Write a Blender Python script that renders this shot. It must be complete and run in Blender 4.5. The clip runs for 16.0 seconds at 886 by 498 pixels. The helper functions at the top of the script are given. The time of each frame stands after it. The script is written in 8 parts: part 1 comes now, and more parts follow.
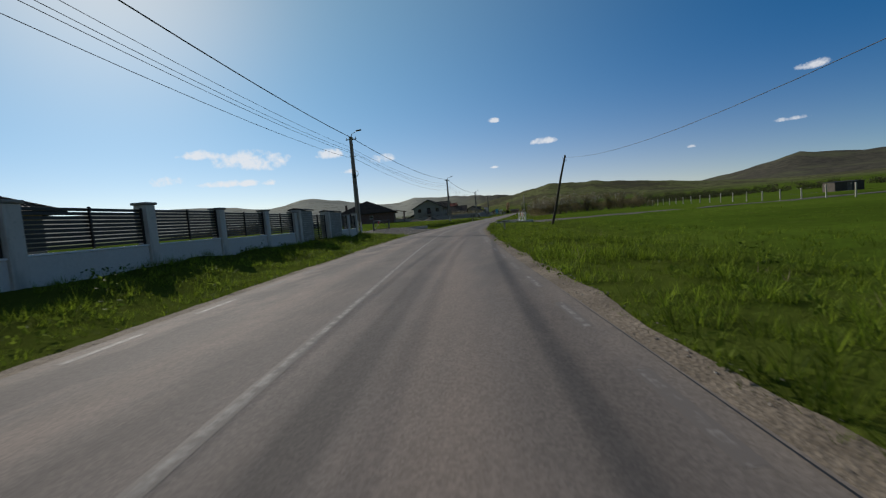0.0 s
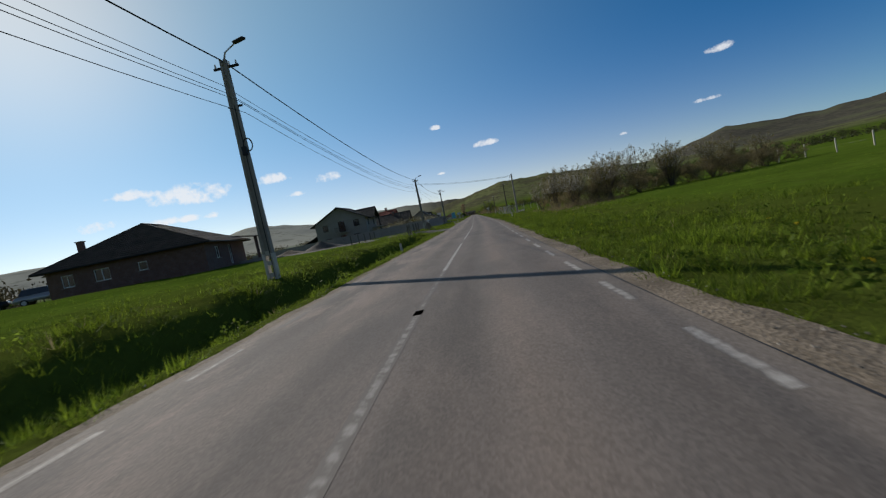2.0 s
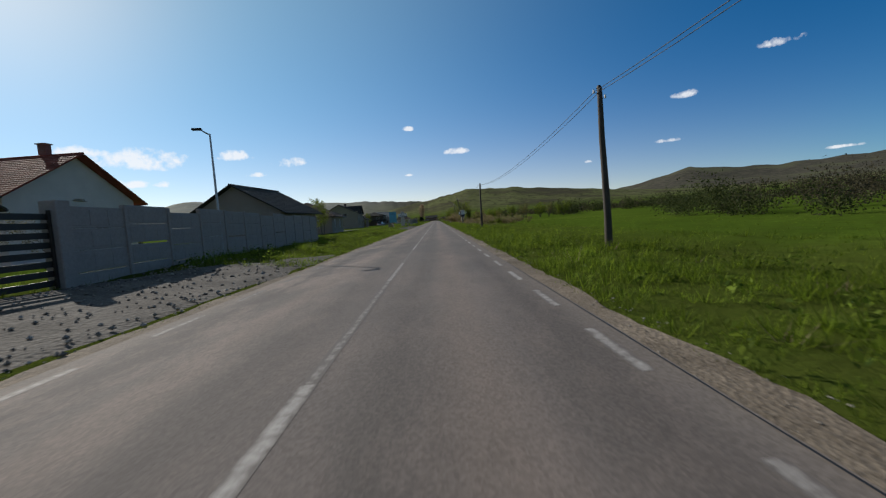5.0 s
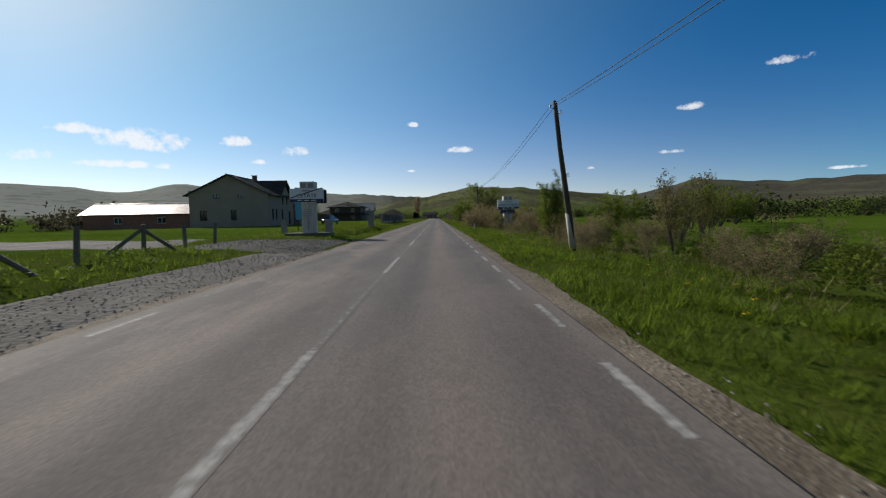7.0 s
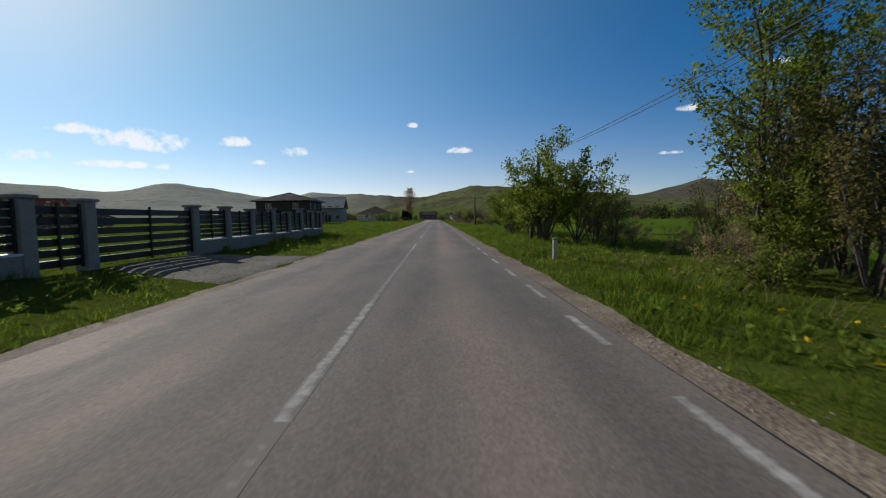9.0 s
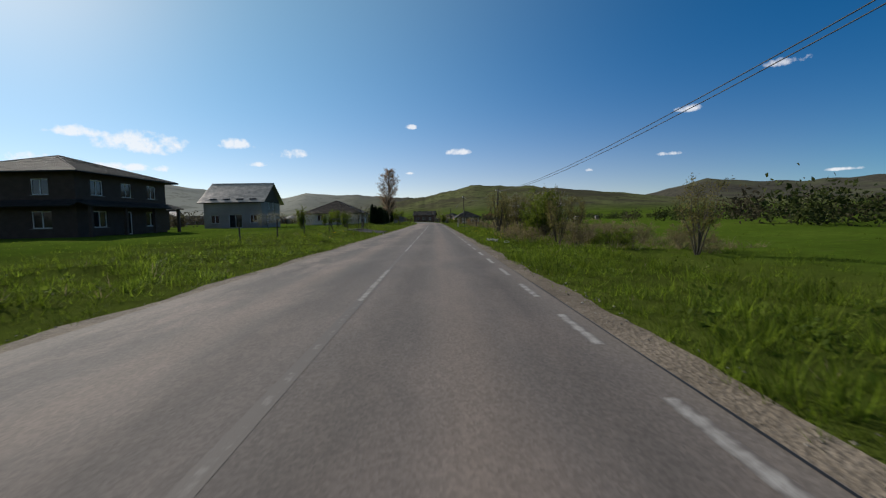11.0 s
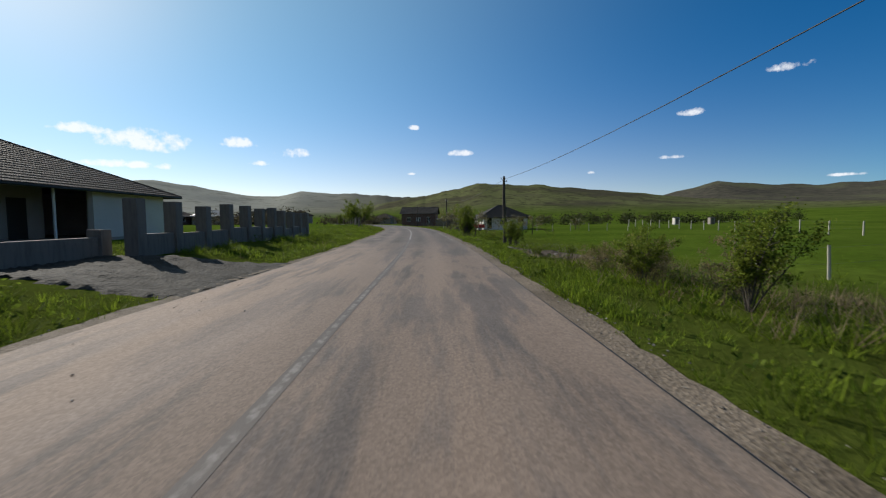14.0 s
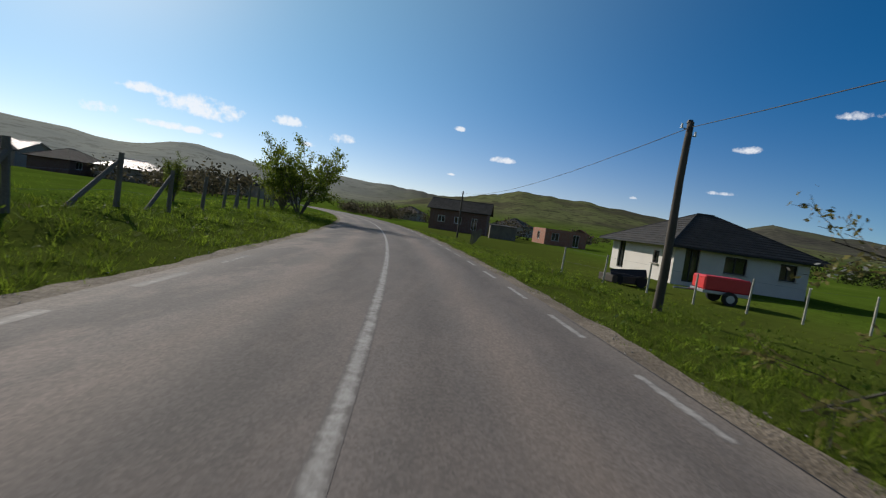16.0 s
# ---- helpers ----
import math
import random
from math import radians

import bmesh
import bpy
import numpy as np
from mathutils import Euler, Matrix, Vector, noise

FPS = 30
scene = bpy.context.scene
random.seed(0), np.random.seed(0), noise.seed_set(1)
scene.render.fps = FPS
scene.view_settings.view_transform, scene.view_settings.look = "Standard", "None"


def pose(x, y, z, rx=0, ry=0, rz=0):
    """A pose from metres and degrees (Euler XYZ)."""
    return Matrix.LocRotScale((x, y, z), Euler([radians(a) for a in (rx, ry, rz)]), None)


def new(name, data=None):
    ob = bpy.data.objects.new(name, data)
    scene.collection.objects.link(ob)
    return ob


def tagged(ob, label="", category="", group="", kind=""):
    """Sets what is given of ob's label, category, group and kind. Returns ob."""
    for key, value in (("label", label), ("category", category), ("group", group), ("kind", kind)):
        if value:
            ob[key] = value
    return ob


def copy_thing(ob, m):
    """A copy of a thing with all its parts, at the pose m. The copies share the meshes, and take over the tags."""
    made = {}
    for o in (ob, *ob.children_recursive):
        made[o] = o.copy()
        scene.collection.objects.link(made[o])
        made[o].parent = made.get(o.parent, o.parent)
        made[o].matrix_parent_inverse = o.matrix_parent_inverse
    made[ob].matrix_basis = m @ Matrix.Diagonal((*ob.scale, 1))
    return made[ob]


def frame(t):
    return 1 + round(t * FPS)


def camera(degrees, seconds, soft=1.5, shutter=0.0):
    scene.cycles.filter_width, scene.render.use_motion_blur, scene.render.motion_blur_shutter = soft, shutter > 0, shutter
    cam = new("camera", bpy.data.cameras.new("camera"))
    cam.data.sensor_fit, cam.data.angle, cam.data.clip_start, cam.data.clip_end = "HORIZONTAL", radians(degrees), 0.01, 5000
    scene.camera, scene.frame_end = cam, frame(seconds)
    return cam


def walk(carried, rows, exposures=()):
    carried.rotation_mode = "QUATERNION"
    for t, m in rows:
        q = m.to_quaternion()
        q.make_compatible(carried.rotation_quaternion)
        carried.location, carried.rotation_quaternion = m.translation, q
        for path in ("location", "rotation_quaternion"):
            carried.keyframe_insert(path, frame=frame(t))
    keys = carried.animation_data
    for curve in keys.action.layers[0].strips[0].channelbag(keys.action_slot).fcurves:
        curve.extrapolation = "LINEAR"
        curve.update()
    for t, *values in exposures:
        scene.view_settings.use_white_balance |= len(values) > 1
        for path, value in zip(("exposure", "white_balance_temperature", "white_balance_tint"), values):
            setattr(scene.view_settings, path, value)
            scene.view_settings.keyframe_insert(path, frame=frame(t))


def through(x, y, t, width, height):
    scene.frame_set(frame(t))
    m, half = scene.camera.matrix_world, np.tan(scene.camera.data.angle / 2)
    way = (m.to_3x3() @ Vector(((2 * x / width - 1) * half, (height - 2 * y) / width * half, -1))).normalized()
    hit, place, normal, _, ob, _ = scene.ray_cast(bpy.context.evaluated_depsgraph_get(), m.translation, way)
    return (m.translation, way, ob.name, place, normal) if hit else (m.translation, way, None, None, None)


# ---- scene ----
# ---- camera and its way ----
cam = camera(90.56, 16.0, soft=1.2, shutter=0.03)
PATH = [
    (0.0, pose(6.208, 7.630, 1.104, 85.97, 4.88, 10.29)),
    (0.5, pose(4.038, 23.398, 1.124, 85.97, 6.75, 9.29)),
    (1.0, pose(2.133, 39.179, 1.100, 86.07, 8.95, 7.87)),
    (1.5, pose(1.154, 55.330, 1.103, 86.14, 10.78, 6.08)),
    (2.0, pose(0.473, 72.063, 1.155, 86.24, 11.82, 4.18)),
    (2.5, pose(0.312, 88.975, 1.099, 86.20, 11.20, 2.41)),
    (3.0, pose(0.555, 106.158, 1.124, 86.20, 9.63, 1.22)),
    (3.5, pose(0.517, 123.649, 1.200, 86.20, 7.93, 0.21)),
    (4.0, pose(0.689, 141.332, 1.175, 86.08, 6.20, -0.44)),
    (4.5, pose(0.939, 159.142, 1.125, 86.10, 5.19, -0.72)),
    (7.0, pose(1.095, 247.260, 1.136, 85.78, 1.04, -0.86)),
    (7.5, pose(1.030, 264.726, 1.114, 85.79, 0.68, -0.96)),
    (8.0, pose(0.992, 281.912, 1.126, 85.81, 0.88, -0.88)),
    (8.5, pose(0.923, 298.802, 1.128, 85.87, 1.11, -0.94)),
    (9.0, pose(0.900, 315.268, 1.126, 85.87, 0.98, -0.92)),
    (11.5, pose(1.197, 393.328, 1.058, 86.13, 1.14, -1.05)),
    (12.0, pose(1.246, 408.117, 1.061, 86.17, 1.15, -1.02)),
    (12.5, pose(1.224, 422.711, 1.057, 86.16, 1.11, -1.02)),
    (13.0, pose(1.211, 437.040, 1.104, 86.19, 0.66, -1.13)),
    (13.5, pose(1.142, 451.298, 1.139, 86.25, 0.82, -0.98)),
    (14.0, pose(1.017, 465.488, 1.131, 86.18, 0.45, -0.87)),
    (14.5, pose(0.833, 479.464, 1.108, 86.14, -0.31, -0.55)),
    (15.0, pose(0.103, 493.402, 1.130, 86.10, -1.93, 0.09)),
    (15.5, pose(-0.931, 507.248, 1.113, 86.08, -4.58, 1.27)),
    (16.0, pose(-2.352, 520.918, 1.102, 86.17, -7.75, 3.40)),
]
EXPOSURES = [(0.0, -0.22), (0.5, -0.22), (2.0, -0.12), (4.0, 0.0), (13.0, 0.0), (13.5, 0.06), (14.0, 0.14), (14.5, 0.05), (15.0, 0.0), (16.0, 0.0)]
walk(cam, PATH, EXPOSURES)


# ---- sky, sun, exposure ----
SUN_AZ, SUN_EL = radians(-46.0), radians(27.0)

world = bpy.data.worlds.new("sky")
scene.world = world
world.use_nodes = True
wt = world.node_tree
wt.nodes.clear()


def wnode(kind, **values):
    n = wt.nodes.new(kind)
    for key, value in values.items():
        n.inputs[int(key[1:])].default_value = value
    return n


sky = wt.nodes.new("ShaderNodeTexSky")
sky.sky_type = "NISHITA"
sky.sun_disc = False
sky.sun_elevation = SUN_EL
sky.sun_rotation = SUN_AZ
sky.altitude = 350
sky.air_density = 0.58
sky.dust_density = 0.1
sky.ozone_density = 3.0
coord = wt.nodes.new("ShaderNodeTexCoord")
puff = wnode("ShaderNodeTexNoise")
puff.inputs["Scale"].default_value = 42.0
puff.inputs["Detail"].default_value = 6.0
puff.inputs["Roughness"].default_value = 0.62
wt.links.new(coord.outputs["Generated"], puff.inputs["Vector"])

# small fair-weather clouds: bearing and height in degrees, half width and half height
CLOUDS = [
    (-32.8, 8.4, 5.6, 1.7), (-38.6, 9.3, 2.8, 0.9), (-42.0, 6.4, 2.6, 0.8), (-34.5, 6.0, 6.5, 0.6),
    (-23.8, 9.0, 2.4, 0.9), (-17.6, 8.1, 2.6, 0.85), (-21.4, 6.8, 1.5, 0.45), (-2.8, 11.6, 1.0, 0.45),
    (3.1, 8.4, 2.1, 0.6), (38.6, 14.8, 2.1, 0.7), (30.1, 11.6, 1.9, 0.65), (28.3, 6.9, 1.8, 0.35),
    (19.4, 5.6, 0.7, 0.3), (-3.1, 5.9, 0.7, 0.25), (43.3, 4.0, 2.2, 0.25),
]


def wmath(op, a, b=None):
    n = wt.nodes.new("ShaderNodeMath")
    n.operation = op
    for i, v in enumerate((a, b)):
        if v is None:
            continue
        if isinstance(v, (int, float)):
            n.inputs[i].default_value = v
        else:
            wt.links.new(v, n.inputs[i])
    return n.outputs[0]


def wdot(axis):
    n = wt.nodes.new("ShaderNodeVectorMath")
    n.operation = "DOT_PRODUCT"
    wt.links.new(coord.outputs["Generated"], n.inputs[0])
    n.inputs[1].default_value = axis
    return n.outputs["Value"]


cover = None
for az, el, a, b in CLOUDS:
    az, el, a, b = (radians(v) for v in (az, el, a, b))
    u = wdot((math.cos(az) / a, -math.sin(az) / a, 0))
    up = (-math.sin(az) * math.sin(el) / b, -math.cos(az) * math.sin(el) / b, math.cos(el) / b)
    v = wdot(up)
    v = wmath("MULTIPLY", v, wmath("ADD", 1.0, wmath("MULTIPLY", wmath("LESS_THAN", v, 0.0), 0.6)))
    far = wmath("ADD", wmath("POWER", u, 2.0), wmath("POWER", v, 2.0))
    ahead = wmath("GREATER_THAN", wdot((math.sin(az), math.cos(az), 0)), 0.0)
    m = wmath("MULTIPLY", wmath("MAXIMUM", wmath("SUBTRACT", 1.0, far), 0.0), ahead)
    cover = m if cover is None else wmath("ADD", cover, m)
ragged = wmath("ADD", wmath("SUBTRACT", cover, 0.36), wmath("MULTIPLY", wmath("SUBTRACT", puff.outputs[0], 0.5), 3.2))
dens = wmath("MULTIPLY", wmath("MAXIMUM", wmath("MULTIPLY", ragged, 1.1), 0.0), wmath("MINIMUM", wmath("MULTIPLY", cover, 4.0), 1.0))
dens = wmath("MINIMUM", dens, 0.8)
mix = wt.nodes.new("ShaderNodeMix")
mix.data_type = "RGBA"
wt.links.new(dens, mix.inputs[0])
mix.inputs[7].default_value = (12.0, 12.1, 12.4, 1)
# bright haze round the sun and along the horizon
toward = (math.sin(SUN_AZ) * math.cos(SUN_EL), math.cos(SUN_AZ) * math.cos(SUN_EL), math.sin(SUN_EL))
facing = wmath("MAXIMUM", wdot(toward), 0.0)


def veil(amount, tint, below):
    n = wt.nodes.new("ShaderNodeMix")
    n.data_type, n.blend_type = "RGBA", "ADD"
    wt.links.new(amount, n.inputs[0])
    wt.links.new(below, n.inputs[6])
    n.inputs[7].default_value = (*tint, 1)
    return n.outputs[2]


low = wmath("POWER", wmath("SUBTRACT", 1.0, wmath("MINIMUM", wmath("MAXIMUM", wdot((0, 0, 1)), 0.0), 1.0)), 11.0)
deep = wt.nodes.new("ShaderNodeMix")
deep.data_type, deep.blend_type = "RGBA", "MULTIPLY"
deep.inputs[0].default_value = 1.0
tone = wt.nodes.new("ShaderNodeMix")
tone.data_type = "RGBA"
tone.inputs[6].default_value = (0.07, 0.96, 1.36, 1)
tone.inputs[7].default_value = (0.60, 0.70, 0.64, 1)
wt.links.new(wmath("POWER", low, 0.6), tone.inputs[0])
overhead = wt.nodes.new("ShaderNodeMix")
overhead.data_type = "RGBA"
overhead.inputs[7].default_value = (0.95, 0.98, 0.92, 1)
up_high = wmath("MULTIPLY", wmath("SUBTRACT", wdot((0, 0, 1)), 0.5), 3.5)
off_south = wmath("MULTIPLY", wmath("SUBTRACT", 0.45, wdot((0, 1, 0))), 2.0)
wt.links.new(wmath("MINIMUM", wmath("MAXIMUM", wmath("MAXIMUM", up_high, off_south), 0.0), 1.0), overhead.inputs[0])
wt.links.new(tone.outputs[2], overhead.inputs[6])
wt.links.new(overhead.outputs[2], deep.inputs[7])
wt.links.new(sky.outputs[0], deep.inputs[6])
airy = veil(wmath("POWER", facing, 3.2), (3.2, 3.9, 2.5), deep.outputs[2])
airy = veil(wmath("POWER", facing, 36.0), (5.4, 2.6, 0.6), airy)
airy = veil(low, (2.1, 2.4, 2.1), airy)
airy = veil(wmath("MULTIPLY", low, facing), (11.0, 5.0, 1.2), airy)
wt.links.new(airy, mix.inputs[6])
bg = wt.nodes.new("ShaderNodeBackground")
bg.inputs["Strength"].default_value = 0.078
wt.links.new(mix.outputs[2], bg.inputs["Color"])
wout = wt.nodes.new("ShaderNodeOutputWorld")
wt.links.new(bg.outputs[0], wout.inputs[0])

lamp = bpy.data.lights.new("sun", "SUN")
lamp.energy = 3.75
lamp.angle = radians(0.5)
lamp.color = (1.0, 0.94, 0.85)
sun = new("sun", lamp)
to_sun = Vector((math.sin(SUN_AZ) * math.cos(SUN_EL), math.cos(SUN_AZ) * math.cos(SUN_EL), math.sin(SUN_EL)))
sun.matrix_world = Matrix.Translation((0, 260, 60)) @ to_sun.to_track_quat("Z", "Y").to_matrix().to_4x4()


# ---- materials ----
class Mat:
    """A node material that is wired up line by line."""

    def __init__(self, name, rough=0.8, metal=0.0):
        self.m = bpy.data.materials.new(name)
        self.m.use_nodes = True
        self.t = self.m.node_tree
        self.b = self.t.nodes["Principled BSDF"]
        self.b.inputs["Roughness"].default_value = rough
        self.b.inputs["Metallic"].default_value = metal
        self.c = self.t.nodes.new("ShaderNodeTexCoord").outputs["Object"]

    def put(self, socket, v):
        if hasattr(v, "is_output"):
            self.t.links.new(v, socket)
        elif isinstance(v, tuple):
            socket.default_value = v if len(v) == 4 or socket.type == "VECTOR" else (*v, 1)
        else:
            socket.default_value = v

    def world(self):
        self.c = self.t.nodes.new("ShaderNodeNewGeometry").outputs["Position"]
        return self

    def scaled(self, s):
        n = self.t.nodes.new("ShaderNodeMapping")
        n.inputs["Scale"].default_value = s
        self.t.links.new(self.c, n.inputs["Vector"])
        return n.outputs[0]

    def noise(self, scale, detail=4.0, rough=0.6, vec=None):
        n = self.t.nodes.new("ShaderNodeTexNoise")
        n.inputs["Scale"].default_value, n.inputs["Detail"].default_value, n.inputs["Roughness"].default_value = scale, detail, rough
        self.t.links.new(vec or self.c, n.inputs["Vector"])
        return n.outputs[0]

    def voronoi(self, scale, vec=None, out="Distance"):
        n = self.t.nodes.new("ShaderNodeTexVoronoi")
        n.inputs["Scale"].default_value = scale
        self.t.links.new(vec or self.c, n.inputs["Vector"])
        return n.outputs[out]

    def wave(self, scale, axis="X", vec=None, distortion=0.0, profile="SIN"):
        n = self.t.nodes.new("ShaderNodeTexWave")
        n.bands_direction, n.wave_profile = axis, profile
        n.inputs["Scale"].default_value, n.inputs["Distortion"].default_value = scale, distortion
        self.t.links.new(vec or self.c, n.inputs["Vector"])
        return n.outputs["Fac"]

    def random(self):
        return self.t.nodes.new("ShaderNodeObjectInfo").outputs["Random"]

    def island(self):
        return self.t.nodes.new("ShaderNodeNewGeometry").outputs["Random Per Island"]

    def attr(self, name):
        n = self.t.nodes.new("ShaderNodeAttribute")
        n.attribute_name = name
        return n.outputs["Fac"]

    def ramp(self, fac, *stops):
        n = self.t.nodes.new("ShaderNodeValToRGB")
        while len(n.color_ramp.elements) < len(stops):
            n.color_ramp.elements.new(0.5)
        for e, (p, c) in zip(n.color_ramp.elements, stops):
            e.position, e.color = p, (*c, 1) if isinstance(c, tuple) else (c, c, c, 1)
        self.put(n.inputs[0], fac)
        return n.outputs[0]

    def mix(self, fac, a, b, how="MIX"):
        n = self.t.nodes.new("ShaderNodeMix")
        n.data_type, n.blend_type = "RGBA", how
        self.put(n.inputs[0], fac), self.put(n.inputs[6], a), self.put(n.inputs[7], b)
        return n.outputs[2]

    def math(self, op, a, b=0.0):
        n = self.t.nodes.new("ShaderNodeMath")
        n.operation = op
        self.put(n.inputs[0], a), self.put(n.inputs[1], b)
        return n.outputs[0]

    def colour(self, v):
        self.put(self.b.inputs["Base Color"], v)
        return self

    def rough(self, v):
        self.put(self.b.inputs["Roughness"], v)
        return self

    def bump(self, height, strength=0.3, far=0.02):
        n = self.t.nodes.new("ShaderNodeBump")
        n.inputs["Strength"].default_value, n.inputs["Distance"].default_value = strength, far
        self.put(n.inputs["Height"], height)
        self.t.links.new(n.outputs[0], self.b.inputs["Normal"])
        return self


def plain(name, colour, rough=0.8, metal=0.0, grain=8.0, spread=0.25, bump=0.15):
    """A surface with a coarse and a fine variation of one colour."""
    k = Mat(name, rough, metal)
    lo, hi = tuple(c * (1 - spread) for c in colour), tuple(min(1, c * (1 + spread)) for c in colour)
    k.colour(k.mix(0.5, k.ramp(k.noise(grain * 0.12), (0.35, lo), (0.65, hi)), k.ramp(k.noise(grain * 3), (0.3, lo), (0.7, hi))))
    k.bump(k.noise(grain * 4), bump, 0.01)
    return k.m


def leafy(name, dark, light, through=0.35):
    """Leaves that let part of the light through, varied leaf by leaf."""
    k = Mat(name, 0.65)
    k.b.inputs["Specular IOR Level"].default_value = 0.08
    c = k.ramp(k.island(), (0.0, dark), (1.0, light))
    big = k.ramp(k.noise(0.35, 3), (0.3, 0.62), (0.7, 1.22))
    c = k.mix(1.0, c, big, "MULTIPLY")
    c = k.mix(1.0, c, k.ramp(k.noise(1.7, 3), (0.32, 0.68), (0.66, 1.25)), "MULTIPLY")
    k.colour(c)
    tr = k.t.nodes.new("ShaderNodeBsdfTranslucent")
    k.t.links.new(c, tr.inputs[0])
    mixer = k.t.nodes.new("ShaderNodeMixShader")
    mixer.inputs[0].default_value = through
    k.t.links.new(k.b.outputs[0], mixer.inputs[1]), k.t.links.new(tr.outputs[0], mixer.inputs[2])
    k.t.links.new(mixer.outputs[0], k.t.nodes["Material Output"].inputs[0])
    return k.m


def asphalt():
    k = Mat("asphalt", 0.85).world()
    k.b.inputs["Specular IOR Level"].default_value = 0.2
    lat = k.attr("lat")
    side = k.math("ABSOLUTE", lat)
    long_ = k.scaled((1.0, 0.06, 1.0))
    blot = k.scaled((1.0, 0.3, 1.0))
    c = k.ramp(k.noise(1.2, 5, 0.6, long_), (0.3, (0.134, 0.115, 0.105)), (0.7, (0.172, 0.149, 0.137)))
    # bitumen-dark wheel tracks, dusty strips between them
    track = k.ramp(k.math("ABSOLUTE", k.math("SUBTRACT", k.math("ABSOLUTE", k.math("SUBTRACT", side, 1.3)), 0.72)), (0.0, 0.85), (0.42, 1.05))
    c = k.mix(1.0, c, track, "MULTIPLY")
    strip = k.ramp(k.math("ABSOLUTE", k.math("SUBTRACT", side, 1.22)), (0.08, 0.95), (0.4, 0.0))
    c = k.mix(k.math("MULTIPLY", strip, k.ramp(k.noise(0.7, 5, 0.65, long_), (0.35, 0.25), (0.6, 0.6))), c, (0.26, 0.205, 0.17))
    # dusty blotches, more of them on the far lane
    dust = k.ramp(k.noise(1.1, 7, 0.72, blot), (0.46, 0.0), (0.62, 0.85))
    left = k.ramp(k.math("MULTIPLY", lat, -0.33), (0.1, 0.25), (0.9, 1.0))
    c = k.mix(k.math("MULTIPLY", dust, left), c, (0.315, 0.25, 0.215))
    c = k.mix(k.ramp(k.noise(0.16, 5, 0.6, blot), (0.55, 0.0), (0.6, 0.35)), c, (0.095, 0.09, 0.089))
    # sand towards the edges
    rim = k.math("ADD", side, k.math("MULTIPLY", k.noise(2.0, 5), 0.6))
    c = k.mix(k.math("MULTIPLY", k.ramp(k.math("MULTIPLY", rim, 0.3), (0.76, 0.0), (0.9, 1.0)), 0.55), c, (0.23, 0.195, 0.16))
    # dried mud carried onto the road by the driveway
    spot = k.t.nodes.new("ShaderNodeSeparateXYZ")
    k.t.links.new(k.c, spot.inputs[0])
    near = k.ramp(k.math("MULTIPLY", k.math("ABSOLUTE", k.math("SUBTRACT", spot.outputs[1], 472.0)), 0.06), (0.3, 1.0), (1.0, 0.0))
    near = k.math("MULTIPLY", near, k.math("ADD", 0.2, k.math("MULTIPLY", left, 0.8)))
    c = k.mix(k.math("MULTIPLY", near, k.ramp(k.noise(1.6, 7, 0.7, k.scaled((1.0, 0.12, 1.0))), (0.42, 0.0), (0.52, 1.0))), c, (0.42, 0.305, 0.225))
    # a dusty, sandy far lane along the last gardens
    sandy = k.ramp(k.math("MULTIPLY", k.math("ABSOLUTE", k.math("SUBTRACT", spot.outputs[1], 448.0)), 0.025), (0.5, 0.75), (1.0, 0.0))
    sandy = k.math("MULTIPLY", sandy, k.ramp(k.math("MULTIPLY", lat, -0.33), (0.0, 0.0), (0.35, 1.0)))
    c = k.mix(k.math("MULTIPLY", sandy, k.ramp(k.noise(0.9, 6, 0.7, k.scaled((1.0, 0.08, 1.0))), (0.36, 0.25), (0.6, 1.0))), c, (0.34, 0.275, 0.235))
    # single stones of the wearing course
    chips = k.t.nodes.new("ShaderNodeTexVoronoi")
    chips.inputs["Scale"].default_value = 55
    k.t.links.new(k.c, chips.inputs["Vector"])
    grey = k.t.nodes.new("ShaderNodeRGBToBW")
    k.t.links.new(chips.outputs["Color"], grey.inputs[0])
    c = k.mix(1.0, c, k.ramp(grey.outputs[0], (0.15, 0.83), (0.5, 1.0), (0.85, 1.2)), "MULTIPLY")
    c = k.mix(k.ramp(k.voronoi(17), (0.03, 0.4), (0.08, 0.0)), c, (0.27, 0.245, 0.225))
    c = k.mix(k.ramp(k.noise(90, 3), (0.33, 0.2), (0.47, 0.0)), c, (0.08, 0.072, 0.068))
    k.colour(c)
    return k.bump(k.mix(0.5, chips.outputs["Distance"], k.noise(90, 3)), 0.24, 0.006).m


def paint_line(name="road_paint", worn=0.0):
    k = Mat(name, 0.75).world()
    k.b.inputs["Specular IOR Level"].default_value = 0.2
    rim = k.ramp(k.attr("rim"), (0.35, 0.0), (1.0, 0.75))
    wear = k.math("SUBTRACT", k.ramp(k.noise(7, 6, 0.7), (0.28, 0.1), (0.6, 1.0)), k.math("ADD", worn, k.math("MULTIPLY", k.random(), 0.3)))
    wear = k.math("MAXIMUM", k.math("SUBTRACT", wear, rim), 0.0)
    wear = k.math("MULTIPLY", wear, k.ramp(k.noise(55, 3), (0.34, 0.7), (0.5, 1.0)))
    k.colour(k.mix(wear, (0.155, 0.136, 0.125), (0.46, 0.435, 0.41)))
    return k.bump(k.noise(70), 0.4, 0.004).m


